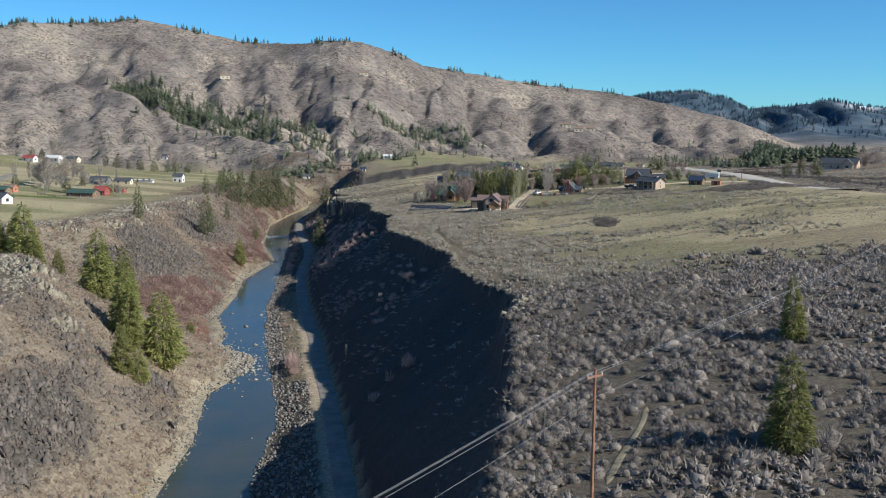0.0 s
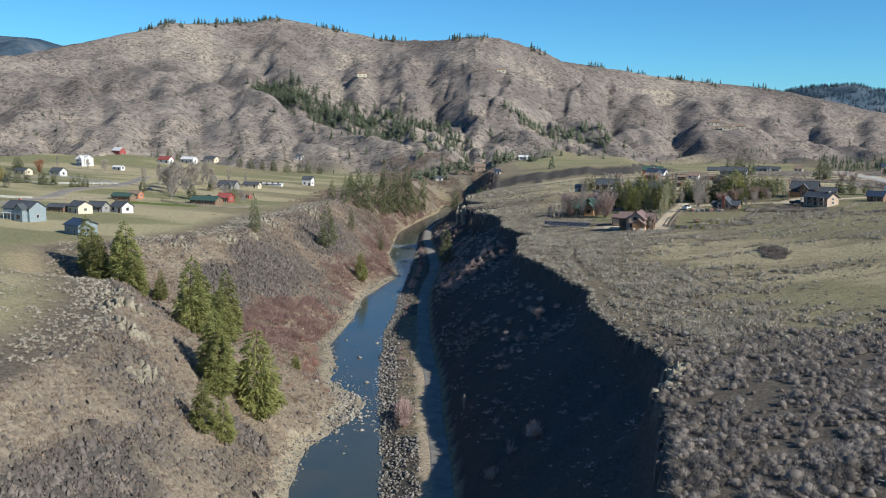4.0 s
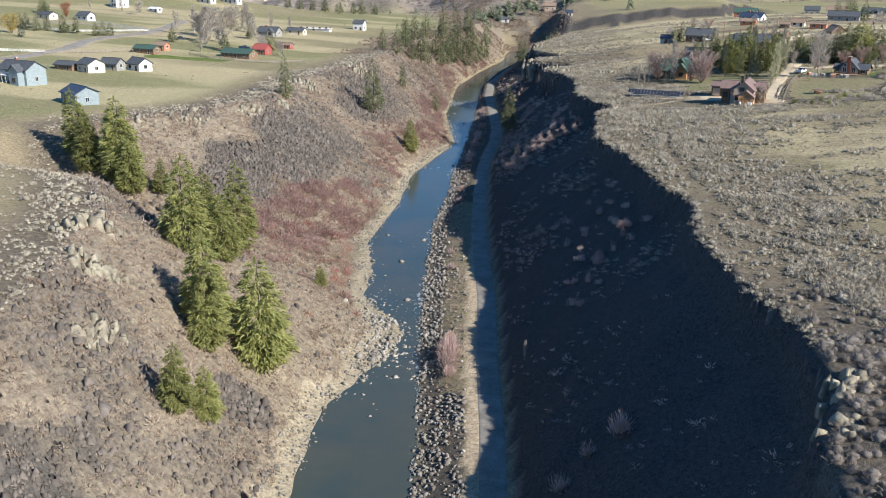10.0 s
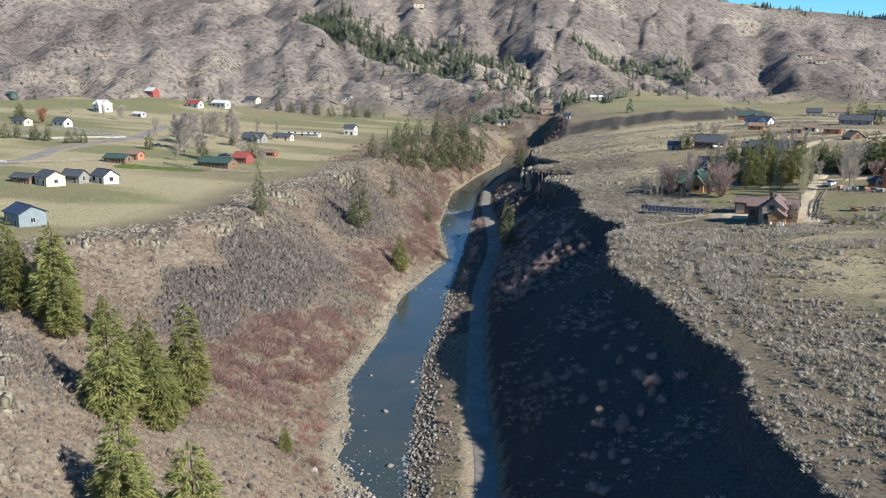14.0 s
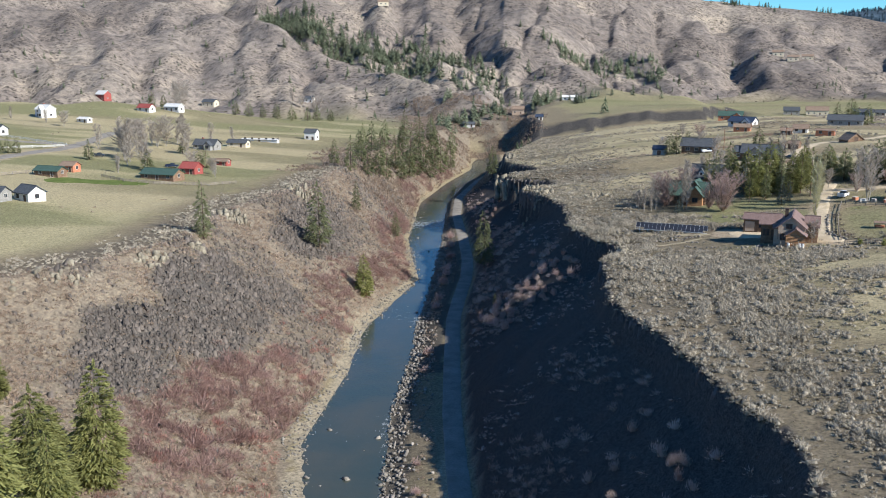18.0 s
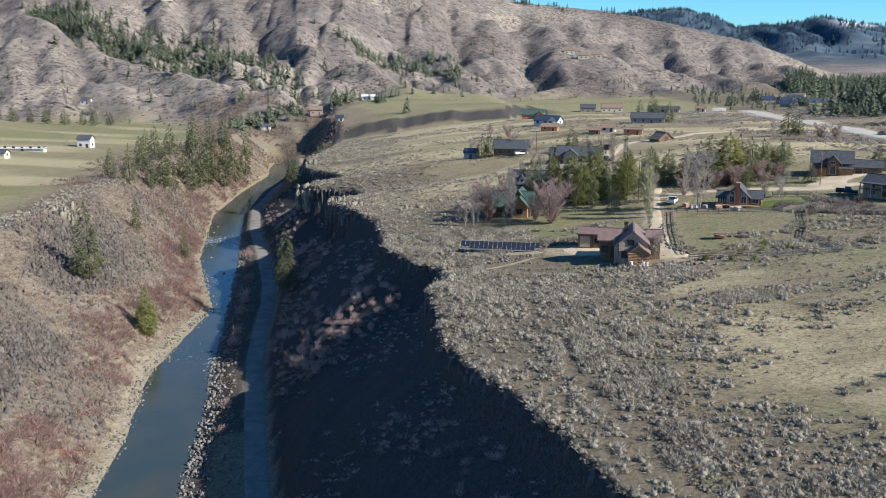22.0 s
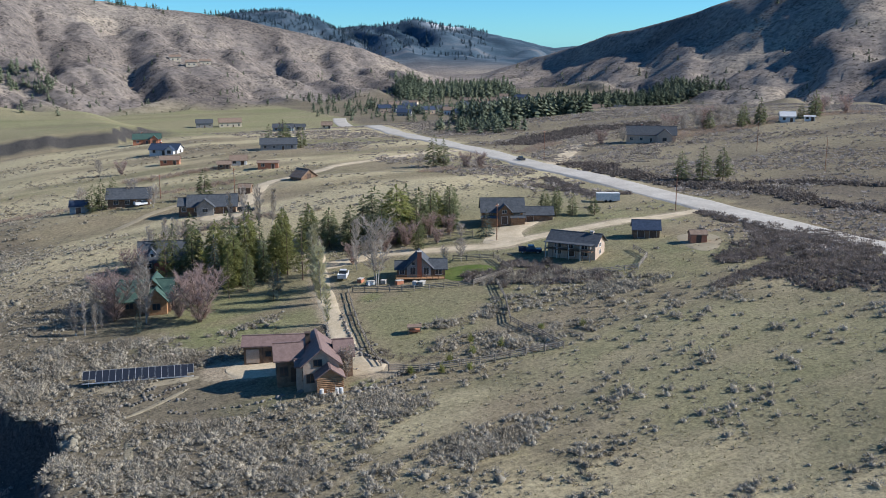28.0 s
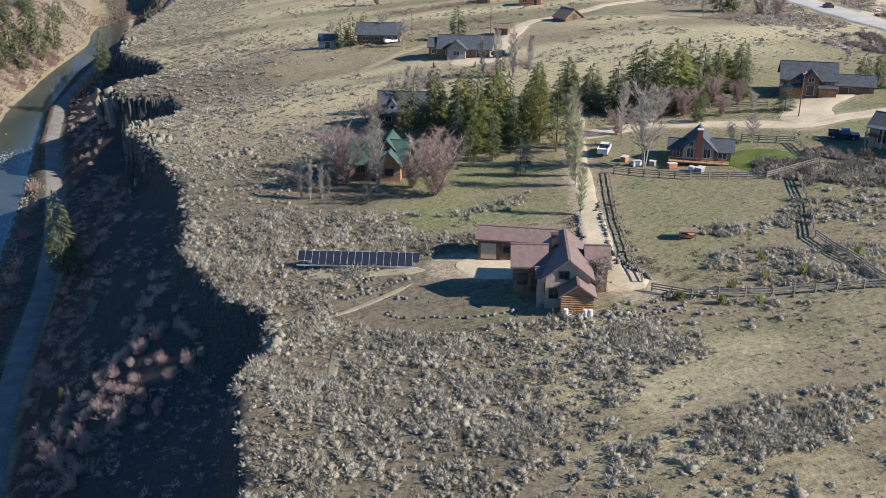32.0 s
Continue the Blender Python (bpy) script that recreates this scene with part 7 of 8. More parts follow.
block(h, -1.8, 1.8, -1.4, 1.4, 1.9, 2.6, "x", M_BRICKRED, M_RUSTROOF, M_DARKTRIM, (("f", 0, 0, 0.9, 1.7, 1),), 0.2)
h = house("white_trailer", 157.0, 458.0, -30, "white trailer parked on the grass", category="trailer")
part("body", boxed((-3.2, 3.2, -1.2, 1.2, 0.5, 2.6)), M_WHITE, h)
for u in (-0.6, 0.6):
    part("wheel", tube(bmesh.new(), (u, -1.25, 0.4), (u, 1.25, 0.4), 0.38, 0.38, 10), M_TYRE, h)
# field shelter in the pasture
h = house("hay_shelter", 64.9, 395.4, -24, "small open wooden hay shelter", category="shelter")
h.matrix_world = h.matrix_world @ Matrix.Diagonal((0.6, 0.7, 0.75, 1))
part("roof", roof_slab(-2.0, 2.0, -1.2, 1.2, 0, 1.6, 2.0, "x", -1, 0.2), M_RUSTROOF, h)
part("roof", roof_slab(-2.0, 2.0, -1.2, 1.2, 0, 1.6, 2.0, "x", 1, 0.2), M_RUSTROOF, h)
for u in (-1.9, 1.9):
    for v in (-1.1, 1.1):
        part("post", boxed((u - 0.08, u + 0.08, v - 0.08, v + 0.08, -0.3, 1.7)), M_FENCE, h)
part("rack", boxed((-1.6, 1.6, -0.7, 0.7, 0.3, 0.9)), M_BRICKRED, h)

# the homestead farther up the bench
h = house("low_house", 66.5, 537.0, -20, "low brown house with dark slate roof and grey gable")
block(h, -7, 7, -3.5, 3.5, 2.8, 5.4, "x", M_TIMBER, M_DARKROOF, M_WHITE, (("f", -4.5, 0.9, 1.4, 1.2), ("f", 0, 0.9, 1.4, 1.2), ("f", 4.6, 0, 2.4, 2.1, 1)), 0.8)
block(h, -4.5, 0.5, -5.4, -3.5, 2.8, 4.8, "y", M_GREY, M_DARKROOF, M_WHITE, (("f", -2, 0.9, 1.6, 1.2),), 0.6)
block(h, -10, -7, -3.0, 3.0, 2.8, 4.6, "x", M_TIMBER, M_DARKROOF, M_WHITE, (("f", -8.5, 0.9, 1.2, 1.2),), 0.5)
h = house("brown_house", 47.5, 566.0, -18, "brown timber house with dark slate roof")
block(h, -7, 6, -3.2, 3.4, 3.0, 5.6, "x", M_TIMBER, M_DARKROOF, M_TRIM, (("f", -4.5, 0.9, 1.4, 1.2), ("f", -1, 0.9, 1.4, 1.2), ("f", 3.0, 0, 2.0, 2.1, 1)), 0.7)
h = house("blue_shed", 31.5, 569.0, -15, "blue shed beside spruces", category="shed")
block(h, -2.6, 2.6, -2.0, 2.0, 2.4, 3.8, "x", M_GREYBLUE, M_BLUEROOF, M_TRIM, (("f", 0, 0, 1.6, 2.0, 1),), 0.3)
h = house("small_shed", 82.5, 556.0, -30, "small brown shed by the drive", category="shed")
block(h, -2.0, 2.0, -1.6, 1.6, 2.0, 3.0, "x", M_TIMBER, M_RUSTROOF, M_DARKTRIM, (("f", 0, 0, 1.2, 1.8, 1),), 0.3)
h = house("brown_barn", 107.5, 568.0, 20, "steep old brown barn sunk in the slope", category="barn")
block(h, -3.6, 3.6, -3.0, 3.0, 0.9, 3.4, "y", M_TIMBER, M_RUSTROOF, M_DARKTRIM, (("f", 0, 0, 1.6, 1.8, 1),), 0.4)
FAR_HOUSES = (("brick_outbuilding", 110, 615.5, -22, 8, 5, 2.4, 2.9, M_BRICKRED, M_RUSTROOF, "orange-red outbuilding with flat grey roof"), ("white_bungalow", 104, 636, -20, 6.5, 5, 2.3, 4.0, M_WHITE, M_RUSTROOF, "white-gabled bungalow with brown roof"),
              ("brown_bungalow", 96, 629, -20, 5, 4, 2.1, 3.1, M_TIMBER, M_RUSTROOF, "brown timber bungalow beside the drive"), ("white_gabled_house", 93.4, 723, -34, 14, 8, 2.6, 5.0, M_WHITE, M_BLUEROOF, "white-gabled house with blue-black roof"),
              ("orange_house", 101, 806, -15, 15, 8, 3.0, 5.6, M_BRICKRED, M_GREENROOF, "orange timber house with green roof"), ("tan_shed", 83, 668, -20, 8, 5, 2.4, 3.8, M_BRICKRED, M_RUSTROOF, "reddish shed among bare trees"),
              ("dark_barn", 139, 688, -20, 17, 8, 2.9, 5.4, M_GREY, M_DARKROOF, "long grey house with a dark roof behind trees"), ("tan_house", 211, 1024, -12, 18, 9, 4.0, 7.0, M_CREAM, M_RUSTROOF, "tan two-storey house far up the valley"),
              ("dark_house", 191, 1029, -12, 13, 9, 3.6, 6.4, M_GREY, M_DARKROOF, "dark house far up the valley"), ("pale_house", 220, 831, -25, 6.5, 5, 2.6, 4.4, M_CREAM, M_RUSTROOF, "pale house near the highway"),
              ("grey_farmhouse", 192, 835, -25, 13, 6, 2.6, 4.6, M_GREYBLUE, M_DARKROOF, "grey farmhouse with outbuildings"), ("grey_outbuilding", 203, 834, -25, 6, 5, 2.4, 4.0, M_GREY, M_DARKROOF, "grey outbuilding beside a farmhouse"), ("hillside_mansion", 283, 588, -40, 22, 9, 3.6, 7.0, M_STUCCO, M_DARKROOF, "large tan house dug into the hillside"),
              ("white_house", 371, 589, -40, 7, 6, 3.0, 5.0, M_WHITE, M_WHITE, "white house on the far slope"), ("white_camper", 379, 582, -40, 4.8, 2.6, 2.2, 2.5, M_WHITE, M_WHITE, "white camper on the far slope"),
              ("hill_foot_house", 0, 1033, -5, 13, 6, 3.0, 4.4, M_WHITE, M_WHITE, "long white house at the foot of the hills"), ("creek_house", -44, 985, -5, 10, 7, 4.0, 6.4, M_STUCCO, M_RUSTROOF, "tan house where the valley narrows"),
              ("creek_cabin", -24, 873, -5, 5, 4, 2.6, 4.0, M_WHITE, M_BLUEROOF, "pale cabin where the valley narrows"), ("field_cottage", -81, 928, 0, 9, 6, 2.4, 4.0, M_WHITE, M_DARKROOF, "white cottage in a side valley"))
LEFT_HOUSES = (("grey_workshop", -156, 363, -34, 9.0, 7.5, 3.6, 5.4, M_GREYBLUE, M_BLUEROOF, "blue-grey workshop roofed with dark panels"), ("grey_villa", -192, 391, -20, 14, 8, 4.8, 7.2, M_GREYBLUE, M_DARKROOF, "blue-grey two-storey house with white balconies"),
               ("cream_barn", -188.5, 430, -30, 7.5, 7, 3.2, 5.0, M_CREAM, M_DARKROOF, "cream barn with grey roof"), ("brown_stable", -198.5, 431, -14, 8.5, 4.5, 2.1, 3.2, M_TIMBER, M_DARKROOF, "low brown stable by the lane"),
               ("pale_house", -185.5, 441, -14, 8, 5, 2.6, 4.4, M_GREY, M_DARKROOF, "pale grey house with dark roof"), ("white_annex", -177, 446, -30, 8, 6, 2.8, 4.8, M_WHITE, M_DARKROOF, "white annex with a porch"),
               ("green_stable", -199, 499, -14, 11, 5, 2.3, 3.6, M_TIMBER, M_GREENROOF, "long open stable with green roof"), ("red_cabin", -199, 514, -12, 6, 4.5, 2.6, 3.8, M_BRICKRED, M_RUSTROOF, "red-brown cabin beside the stable"),
               ("green_farmhouse", -161, 512, -14, 15, 7, 2.3, 4.0, M_TIMBER, M_GREENROOF, "long farmhouse with grey-green roof"), ("red_garage", -158, 534, -14, 7, 6, 2.6, 4.6, M_RED, M_RED, "bright red garage beside the farmhouse"),
               ("red_shed", -158, 571, -14, 6, 3.5, 2.0, 2.9, M_RED, M_RUSTROOF, "low red shed in the field"), ("grey_farmhouse", -187, 630, -10, 12, 7, 2.6, 5.0, M_GREY, M_DARKROOF, "grey farmhouse among bare trees"), ("dark_cottage", -178, 652, -10, 11, 5, 2.4, 3.9, M_CREAM, M_DARKROOF, "cream cottage with dark roof"),
               ("white_villa", -158, 728, -8, 7, 6, 4.6, 6.4, M_WHITE, M_DARKROOF, "white two-storey house on the rim"), ("white_farmhouse", -335, 743, -24, 10, 8, 5.2, 7.8, M_WHITE, M_WHITE, "white two-storey farmhouse with many windows"),
               ("white_shed", -304, 733, -24, 9, 4, 2.2, 3.2, M_WHITE, M_WHITE, "low white shed in the field"), ("red_roofed_house", -414, 985, -24, 11, 8, 5.0, 8.0, M_RED, M_WHITE, "red barn with a white roof"), ("white_barn", -293, 800, -20, 11, 6, 2.8, 5.0, M_WHITE, M_RED, "white barn with red roof"),
               ("white_stable", -279, 815, -20, 13, 6, 3.4, 5.2, M_WHITE, M_WHITE, "white stable with pale roof"), ("tan_ranch", -316, 618, -20, 9.5, 6, 2.6, 4.0, M_CREAM, M_DARKROOF, "tan ranch house behind conifers"), ("round_top_house", -297, 626, -20, 9, 6, 3.0, 5.0, M_WHITE, M_DARKROOF, "pale house among conifers"),
               # the last one is a low shed shape put in place of a fence
               ("far_farmhouse", -338, 1046, -18, 14, 8, 3.6, 6.0, M_CREAM, M_DARKROOF, "farmhouse at the field's end"), ("field_house", -241, 1045, -12, 8, 6, 3.4, 5.4, M_WHITE, M_DARKROOF, "small white house at the hills' foot"), ("teal_barn", -548, 970, -25, 9, 7, 3.4, 5.4, M_GREENROOF, M_GREENROOF, "green barn at the edge of the fields"), ("long_shed", -178, 690, -10, 22, 3, 1.2, 1.5, M_WHITE, M_WHITE, "long low white shed shape in place of a fence"))
for name, x, y, turn, w, d, wall, ridge, mw, mr, words in FAR_HOUSES + LEFT_HOUSES:
    h = house(name, x, y, turn, words, category="shed" if "shed" in name or "stable" in name or "barn" in name or "garage" in name else "house")
    n = max(2, int(w / 4))
    wins = [("f", -w / 2 + (k + 0.5) * w / n, 1.0, 1.2, 1.2) for k in range(n) if k != n // 2] + [("f", -w / 2 + (n // 2 + 0.5) * w / n, 0.0, 1.1, 2.0, 1), ("r", 0, 1.0, 1.2, 1.2)]
    if wall > 4.8:
        wins += [("f", -w / 2 + (k + 0.5) * w / n, 3.6, 1.2, 1.2) for k in range(n)]
    block(h, -w / 2, w / 2, -d / 2, d / 2, wall, ridge, "x", mw, mr, M_DARKTRIM if mw is M_WHITE else M_TRIM, wins, 0.5)
    if name in ("grey_villa", "white_farmhouse", "hillside_mansion", "white_gabled_house", "orange_house", "grey_farmhouse"):
        block(h, w * 0.12, w * 0.42, -d / 2 - 2.4, -d / 2, wall, ridge - 0.6, "y", mw, mr, M_DARKTRIM, (("f", w * 0.27, 1.0, 1.6, 1.4),), 0.4)
        chimney(h, -w * 0.2, 0.6, ridge - 1.2, ridge + 0.9, 0.8)
    if name == "grey_villa":
        deck(h, -w / 2 + 0.5, w * 0.1, -d / 2 - 2.2, -d / 2, 3.0, M_WHITE, True, 3.6)
rnd = random.Random(19)
for i in range(34):
    az, r = rnd.uniform(19, 31), rnd.uniform(1120, 1330)
    x, y = float(polar(az, r)[0]), float(polar(az, r)[1])
    w, d, wall = rnd.uniform(10, 17), rnd.uniform(8, 10), rnd.uniform(3, 5.6)
    mw, words = rnd.choice(((M_WHITE, "distant white house in the valley town"), (M_CREAM, "distant cream house in the valley town"), (M_GREY, "distant grey house in the valley town"), (M_STUCCO, "distant tan house in the valley town")))
    h = house("town_house", x, y, -az + rnd.uniform(-25, 25), words, group="houses of the valley town")
    block(h, -w / 2, w / 2, -d / 2, d / 2, wall, wall + 2.8, "x", mw, rnd.choice((M_DARKROOF, M_RUSTROOF, M_BLUEROOF)), M_TRIM, (("f", -w / 4, 1, 1.4, 1.3), ("f", w / 4, 1, 1.4, 1.3), ("f", 0, 0, 1.1, 2, 1)), 0.5)
for i, (az, r) in enumerate(((-9.5, 1500), (-1.5, 1560), (4.6, 1900), (4.9, 1880), (10.5, 1500), (11.2, 1480), (11.9, 1510), (8.3, 1440))):
    x, y = (float(v) for v in polar(az, r))
    h = house("hill_house", x, y, -az, "small pale house high on the hills", group="houses on the hills")
    block(h, -7, 7, -4.5, 4.5, 4.5, 7, "x", M_CREAM, M_RUSTROOF, M_TRIM, (("f", -3, 1, 1.6, 1.5), ("f", 3, 1, 1.6, 1.5)), 0.5)

# ---- solar array ----
sx, sy = 17.6, 402.6
array = thing("solar_array", sx, sy, float(ground_z(sx, sy)), "long ground-mounted array of dark solar panels", "solar array", -15.5)
lean = pose(0, 0, 1.25, 36, 0, 0)
panel_mesh = bpy.data.meshes.new("panel")
bm = boxed((-0.5, 0.5, -1.18, 1.18, 0, 0.035))
bm.to_mesh(panel_mesh)
bm.free()
panel_mesh.materials.append(M_PANEL)
edge_mesh = bpy.data.meshes.new("frame")
bm = boxed((-0.52, -0.5, -1.2, 1.2, -0.01, 0.045), (0.5, 0.52, -1.2, 1.2, -0.01, 0.045), (-0.5, 0.5, -1.2, -1.18, -0.01, 0.045), (-0.5, 0.5, 1.18, 1.2, -0.01, 0.045))
bm.to_mesh(edge_mesh)
bm.free()
edge_mesh.materials.append(M_ALU)
for k in range(17):
    short = k < 2 or k == 16
    size = Matrix.Diagonal((1, 0.72, 1, 1)) if short else Matrix.Identity(4)
    p = part("panel", panel_mesh, None, array, at=lean @ pose((k - 8) * 1.035, 0.33 if short else 0, 0) @ size)
    part("frame", edge_mesh, None, p)
for u in range(-8, 9, 2):
    z_here = float(ground_z(*(array.matrix_world @ Vector((u, 0, 0)))[:2])) - array.matrix_world.translation.z
    part("post", boxed((u - 0.05, u + 0.05, 0.25, 0.35, z_here - 0.4, 1.35)), M_ALU, array)
part("beam", boxed((-8.8, 8.8, 0.2, 0.4, 1.25, 1.36)), M_ALU, array)
part("beam", boxed((-8.8, 8.8, -0.95, -0.85, 0.4, 0.5)), M_ALU, array)


# ---- fences, poles, wires, cars ----
def fence(points, label, high=1.25, gap=2.6, rails=3, group="pasture fences"):
    """A post and rail fence along a line; every post and rail is a piece."""
    x0, y0 = points[0]
    ob = thing("rail_fence", x0, y0, float(ground_z(x0, y0)), label, "fence", 0, group)
    back = ob.matrix_world.inverted()
    last = None
    for (ax, ay), (bx, by) in zip(points, points[1:]):
        n = max(1, int(math.hypot(bx - ax, by - ay) / gap))
        for i in range(n + 1):
            u, v = ax + (bx - ax) * i / n, ay + (by - ay) * i / n
            at = Vector((u, v, float(ground_z(u, v))))
            if last is None or (at - last).length > 0.5:
                part("post", POST_MESH, None, ob, at=back @ Matrix.Translation(at) @ Matrix.Diagonal((1, 1, high, 1)))
                if last is not None:
                    d = at - last
                    for k in range(rails):
                        z = high * (0.35 + 0.55 * k / max(1, rails - 1))
                        m = Matrix.Translation(last + Vector((0, 0, z))) @ d.to_track_quat("X", "Z").to_matrix().to_4x4() @ Matrix.Diagonal((d.length, 1, 1, 1))
                        part("rail", RAIL_MESH, None, ob, at=back @ m)
                last = at
    return ob


POST_MESH = bpy.data.meshes.new("post")
bm = boxed((-0.08, 0.08, -0.08, 0.08, -0.25, 1.0))
bm.to_mesh(POST_MESH)
bm.free()
POST_MESH.materials.append(M_FENCE)
RAIL_MESH = bpy.data.meshes.new("rail")
bm = boxed((0, 1, -0.04, 0.04, -0.07, 0.07))
bm.to_mesh(RAIL_MESH)
bm.free()
RAIL_MESH.materials.append(M_FENCE)
fence([(65, 424), (75, 415.5), (86, 410.5), (97, 413)], "weathered rail fence round the green lawn")
fence([(97, 413), (99, 424), (92, 430)], "weathered rail fence beside the green lawn")
fence([(64, 424), (61, 415), (58, 405), (54.5, 391), (53, 384)], "weathered rail fence along the drive", 0.95, 2.6, 2)
fence([(53, 381), (56.5, 376.8), (65.6, 373.3), (73.3, 371.5), (79.4, 369.6), (79.8, 376.3), (80.9, 388.2), (86, 398), (90, 408)], "weathered rail fence across the pasture")
fence([(104, 402), (118, 397.5), (124, 402), (126, 409)], "weathered rail fence below the porch house")
fence([(97, 452), (107, 447)], "weathered rail fence by the lodge")
fence([(-182, 505), (-170, 498), (-158, 497), (-140, 505), (-132, 512)], "weathered rail fence of the farm paddock")
fence([(-231, 470), (-214, 490), (-207, 505)], "weathered rail fence of the green paddock")
for line in ([(-300, 566), (-268, 560), (-246, 598)], [(-300, 622), (-272, 612), (-247, 602)], [(-262, 452), (-240, 468), (-232, 472)]):
    f = fence(line, "white rail fence beside the farm lane", 1.3, 5.0, 3, "white farm fences")
    for c in f.children:
        c.material_slots[0].link = "OBJECT"
        c.material_slots[0].material = M_WHITE


def utility_pole(x, y, top, label, arms=1, r=0.16):
    z = float(ground_z(x, y))
    ob = thing("utility_pole", x, y, z, label, "utility pole", 35, "utility poles")
    part("pole", tube(bmesh.new(), (0, 0, -0.5), (0, 0, top - z), r, r * 0.65, 8), M_POLE, ob)
    for k in range(arms):
        part("crossarm", boxed((-0.9, 0.9, -0.05, 0.05, top - z - 0.7 - 1.2 * k, top - z - 0.55 - 1.2 * k)), M_POLE, ob)
        for u in (-0.8, 0, 0.8):
            part("insulator", tube(bmesh.new(), (u, 0, top - z - 0.55 - 1.2 * k), (u, 0, top - z - 0.3 - 1.2 * k), 0.06, 0.04, 6), M_WHITE, ob)
    return ob


def wire(a, b, sag):
    cu = bpy.data.curves.new("wire", "CURVE")
    cu.dimensions, cu.bevel_depth, cu.bevel_resolution = "3D", 0.01, 1
    sp = cu.splines.new("POLY")
    sp.points.add(24)
    for i, p in enumerate(sp.points):
        t = i / 24
        q = Vector(a).lerp(Vector(b), t)
        p.co = (q.x, q.y, q.z - 4 * sag * t * (1 - t), 1)
    cu.materials.append(M_WIRE)
    return tagged(new("power_line", cu), "thin sagging power line between wooden poles", "power line", "power lines")


utility_pole(16.1, 72.3, 50.8, "tall reddish wooden utility pole with crossarm")
utility_pole(150, 239, 57.5, "weathered wooden utility pole on the bench")
utility_pole(-100, -62, 46, "wooden utility pole across the canyon")
for x, y, top in ((164, 438, 54), (260, 471, 56), (283, 524, 57), (109, 439, 50.5), (80, 560, 47), (58, 572, 45), (205, 560, 54)):
    utility_pole(x, y, top, "weathered wooden utility pole beside the road", r=0.13)
for du, dz in ((-0.8, 0.0), (0.0, 0.1), (0.8, 0.0), (0.2, -2.0)):
    c, s = math.cos(radians(35)) * du, math.sin(radians(35)) * du
    wire((16.1 + c, 72.3 + s, 50.5 + dz), (150 + c, 239 + s, 57.2 + dz), 3.5)
    wire((16.1 + c, 72.3 + s, 50.5 + dz), (-100 + c, -62 + s, 45.7 + dz), 3.0)
post = thing("marker_post", 17.6, 104.4, float(ground_z(17.6, 104.4)), "slim pale guy post at the canyon rim", "post")
part("pole", tube(bmesh.new(), (0, 0, -0.3), (0, 0, 5.5), 0.06, 0.05, 6), M_FENCE, post)


def drape(name, line, width, material, label, lift=0.07):
    """A drive laid over the ground along a polyline."""
    pts = []
    for (ax, ay), (bx, by) in zip(line, line[1:]):
        n = max(2, int(math.hypot(bx - ax, by - ay) / 1.5))
        pts += [(ax + (bx - ax) * k / n, ay + (by - ay) * k / n) for k in range(n)]
    pts.append(line[-1])
    p = np.array(pts)
    for _ in range(6):
        p[1:-1] = (p[:-2] + p[1:-1] * 2 + p[2:]) / 4
    d = np.gradient(p, axis=0)
    d /= np.hypot(d[:, 0], d[:, 1])[:, None]
    wob = 0.6 * (fbm(np.arange(len(p)) / 4.0, np.zeros(len(p)), 2, 201) - 0.5)
    off = np.array([-0.64, -0.5, -0.3, -0.1, 0.1, 0.3, 0.5, 0.64]) * width
    run = np.concatenate([[0], np.cumsum(np.hypot(*np.diff(p, axis=0).T))])
    near = np.minimum(run, run[-1] - run) / (0.5 * width)
    off = off * np.clip(np.sqrt(1 - (1 - np.minimum(1, near)) ** 2), 0.15, 1)[:, None]
    gx = p[:, :1] + d[:, 1:] * off * (1 + wob[:, None])
    gy = p[:, 1:] - d[:, :1] * off * (1 + wob[:, None])
    z = ground_z(gx, gy) + lift + np.array([-0.12 - lift, 0, 0, 0.02, 0.02, 0, 0, -0.12 - lift])
    ob = tagged(new(name, grid_mesh(name, gx, gy, z)), label, "road", kind="structure")
    ob.data.materials.append(material)
    return ob


M_DIRT = two_tone("drive_dirt", (0.48, 0.39, 0.262), (0.64, 0.53, 0.372), 0.3, 0.95, relief=0.4, dist=0.03, spec=0.1, vary=0)
M_TRAIL = two_tone("trail_dirt", (0.28, 0.235, 0.16), (0.37, 0.315, 0.215), 0.3, 0.95, relief=0.4, dist=0.03, spec=0.1, vary=0)
M_TRACK = two_tone("wheel_track", (0.23, 0.2, 0.135), (0.31, 0.27, 0.185), 0.3, 0.95, relief=0.4, dist=0.03, spec=0.1, vary=0)
M_LAWN = two_tone("lawn_grass", (0.085, 0.12, 0.028), (0.15, 0.18, 0.055), 0.25, 0.95, relief=0.5, dist=0.05, spec=0.1, vary=0)
for line, w in DRIVES:
    drape("drive", line, w, M_DIRT, "pale unpaved drive", 0.08)
for line, w in LEFT_DRIVES:
    drape("farm_lane", line, w, M_GRAVEL, "grey farm lane", 0.12)
drape("trail", [(22, 92), (25, 99), (30, 108), (32, 114)], 0.7, M_TRACK, "worn dirt trail through sagebrush", 0.03)
drape("trail", [(11.8, 381), (10.7, 375), (8.7, 365), (7.7, 358), (6.5, 352)], 0.9, M_TRACK, "faint footpath through the sagebrush", 0.04)
drape("trail", [(36, 538), (49, 549), (72, 560), (107, 570), (138, 562)], 2.2, M_TRAIL, "dirt track on the upper bench", 0.06)
drape("trail", [(24, 395), (16, 391), (11, 388), (5, 389)], 0.8, M_TRAIL, "worn dirt trail below the solar array", 0.05)
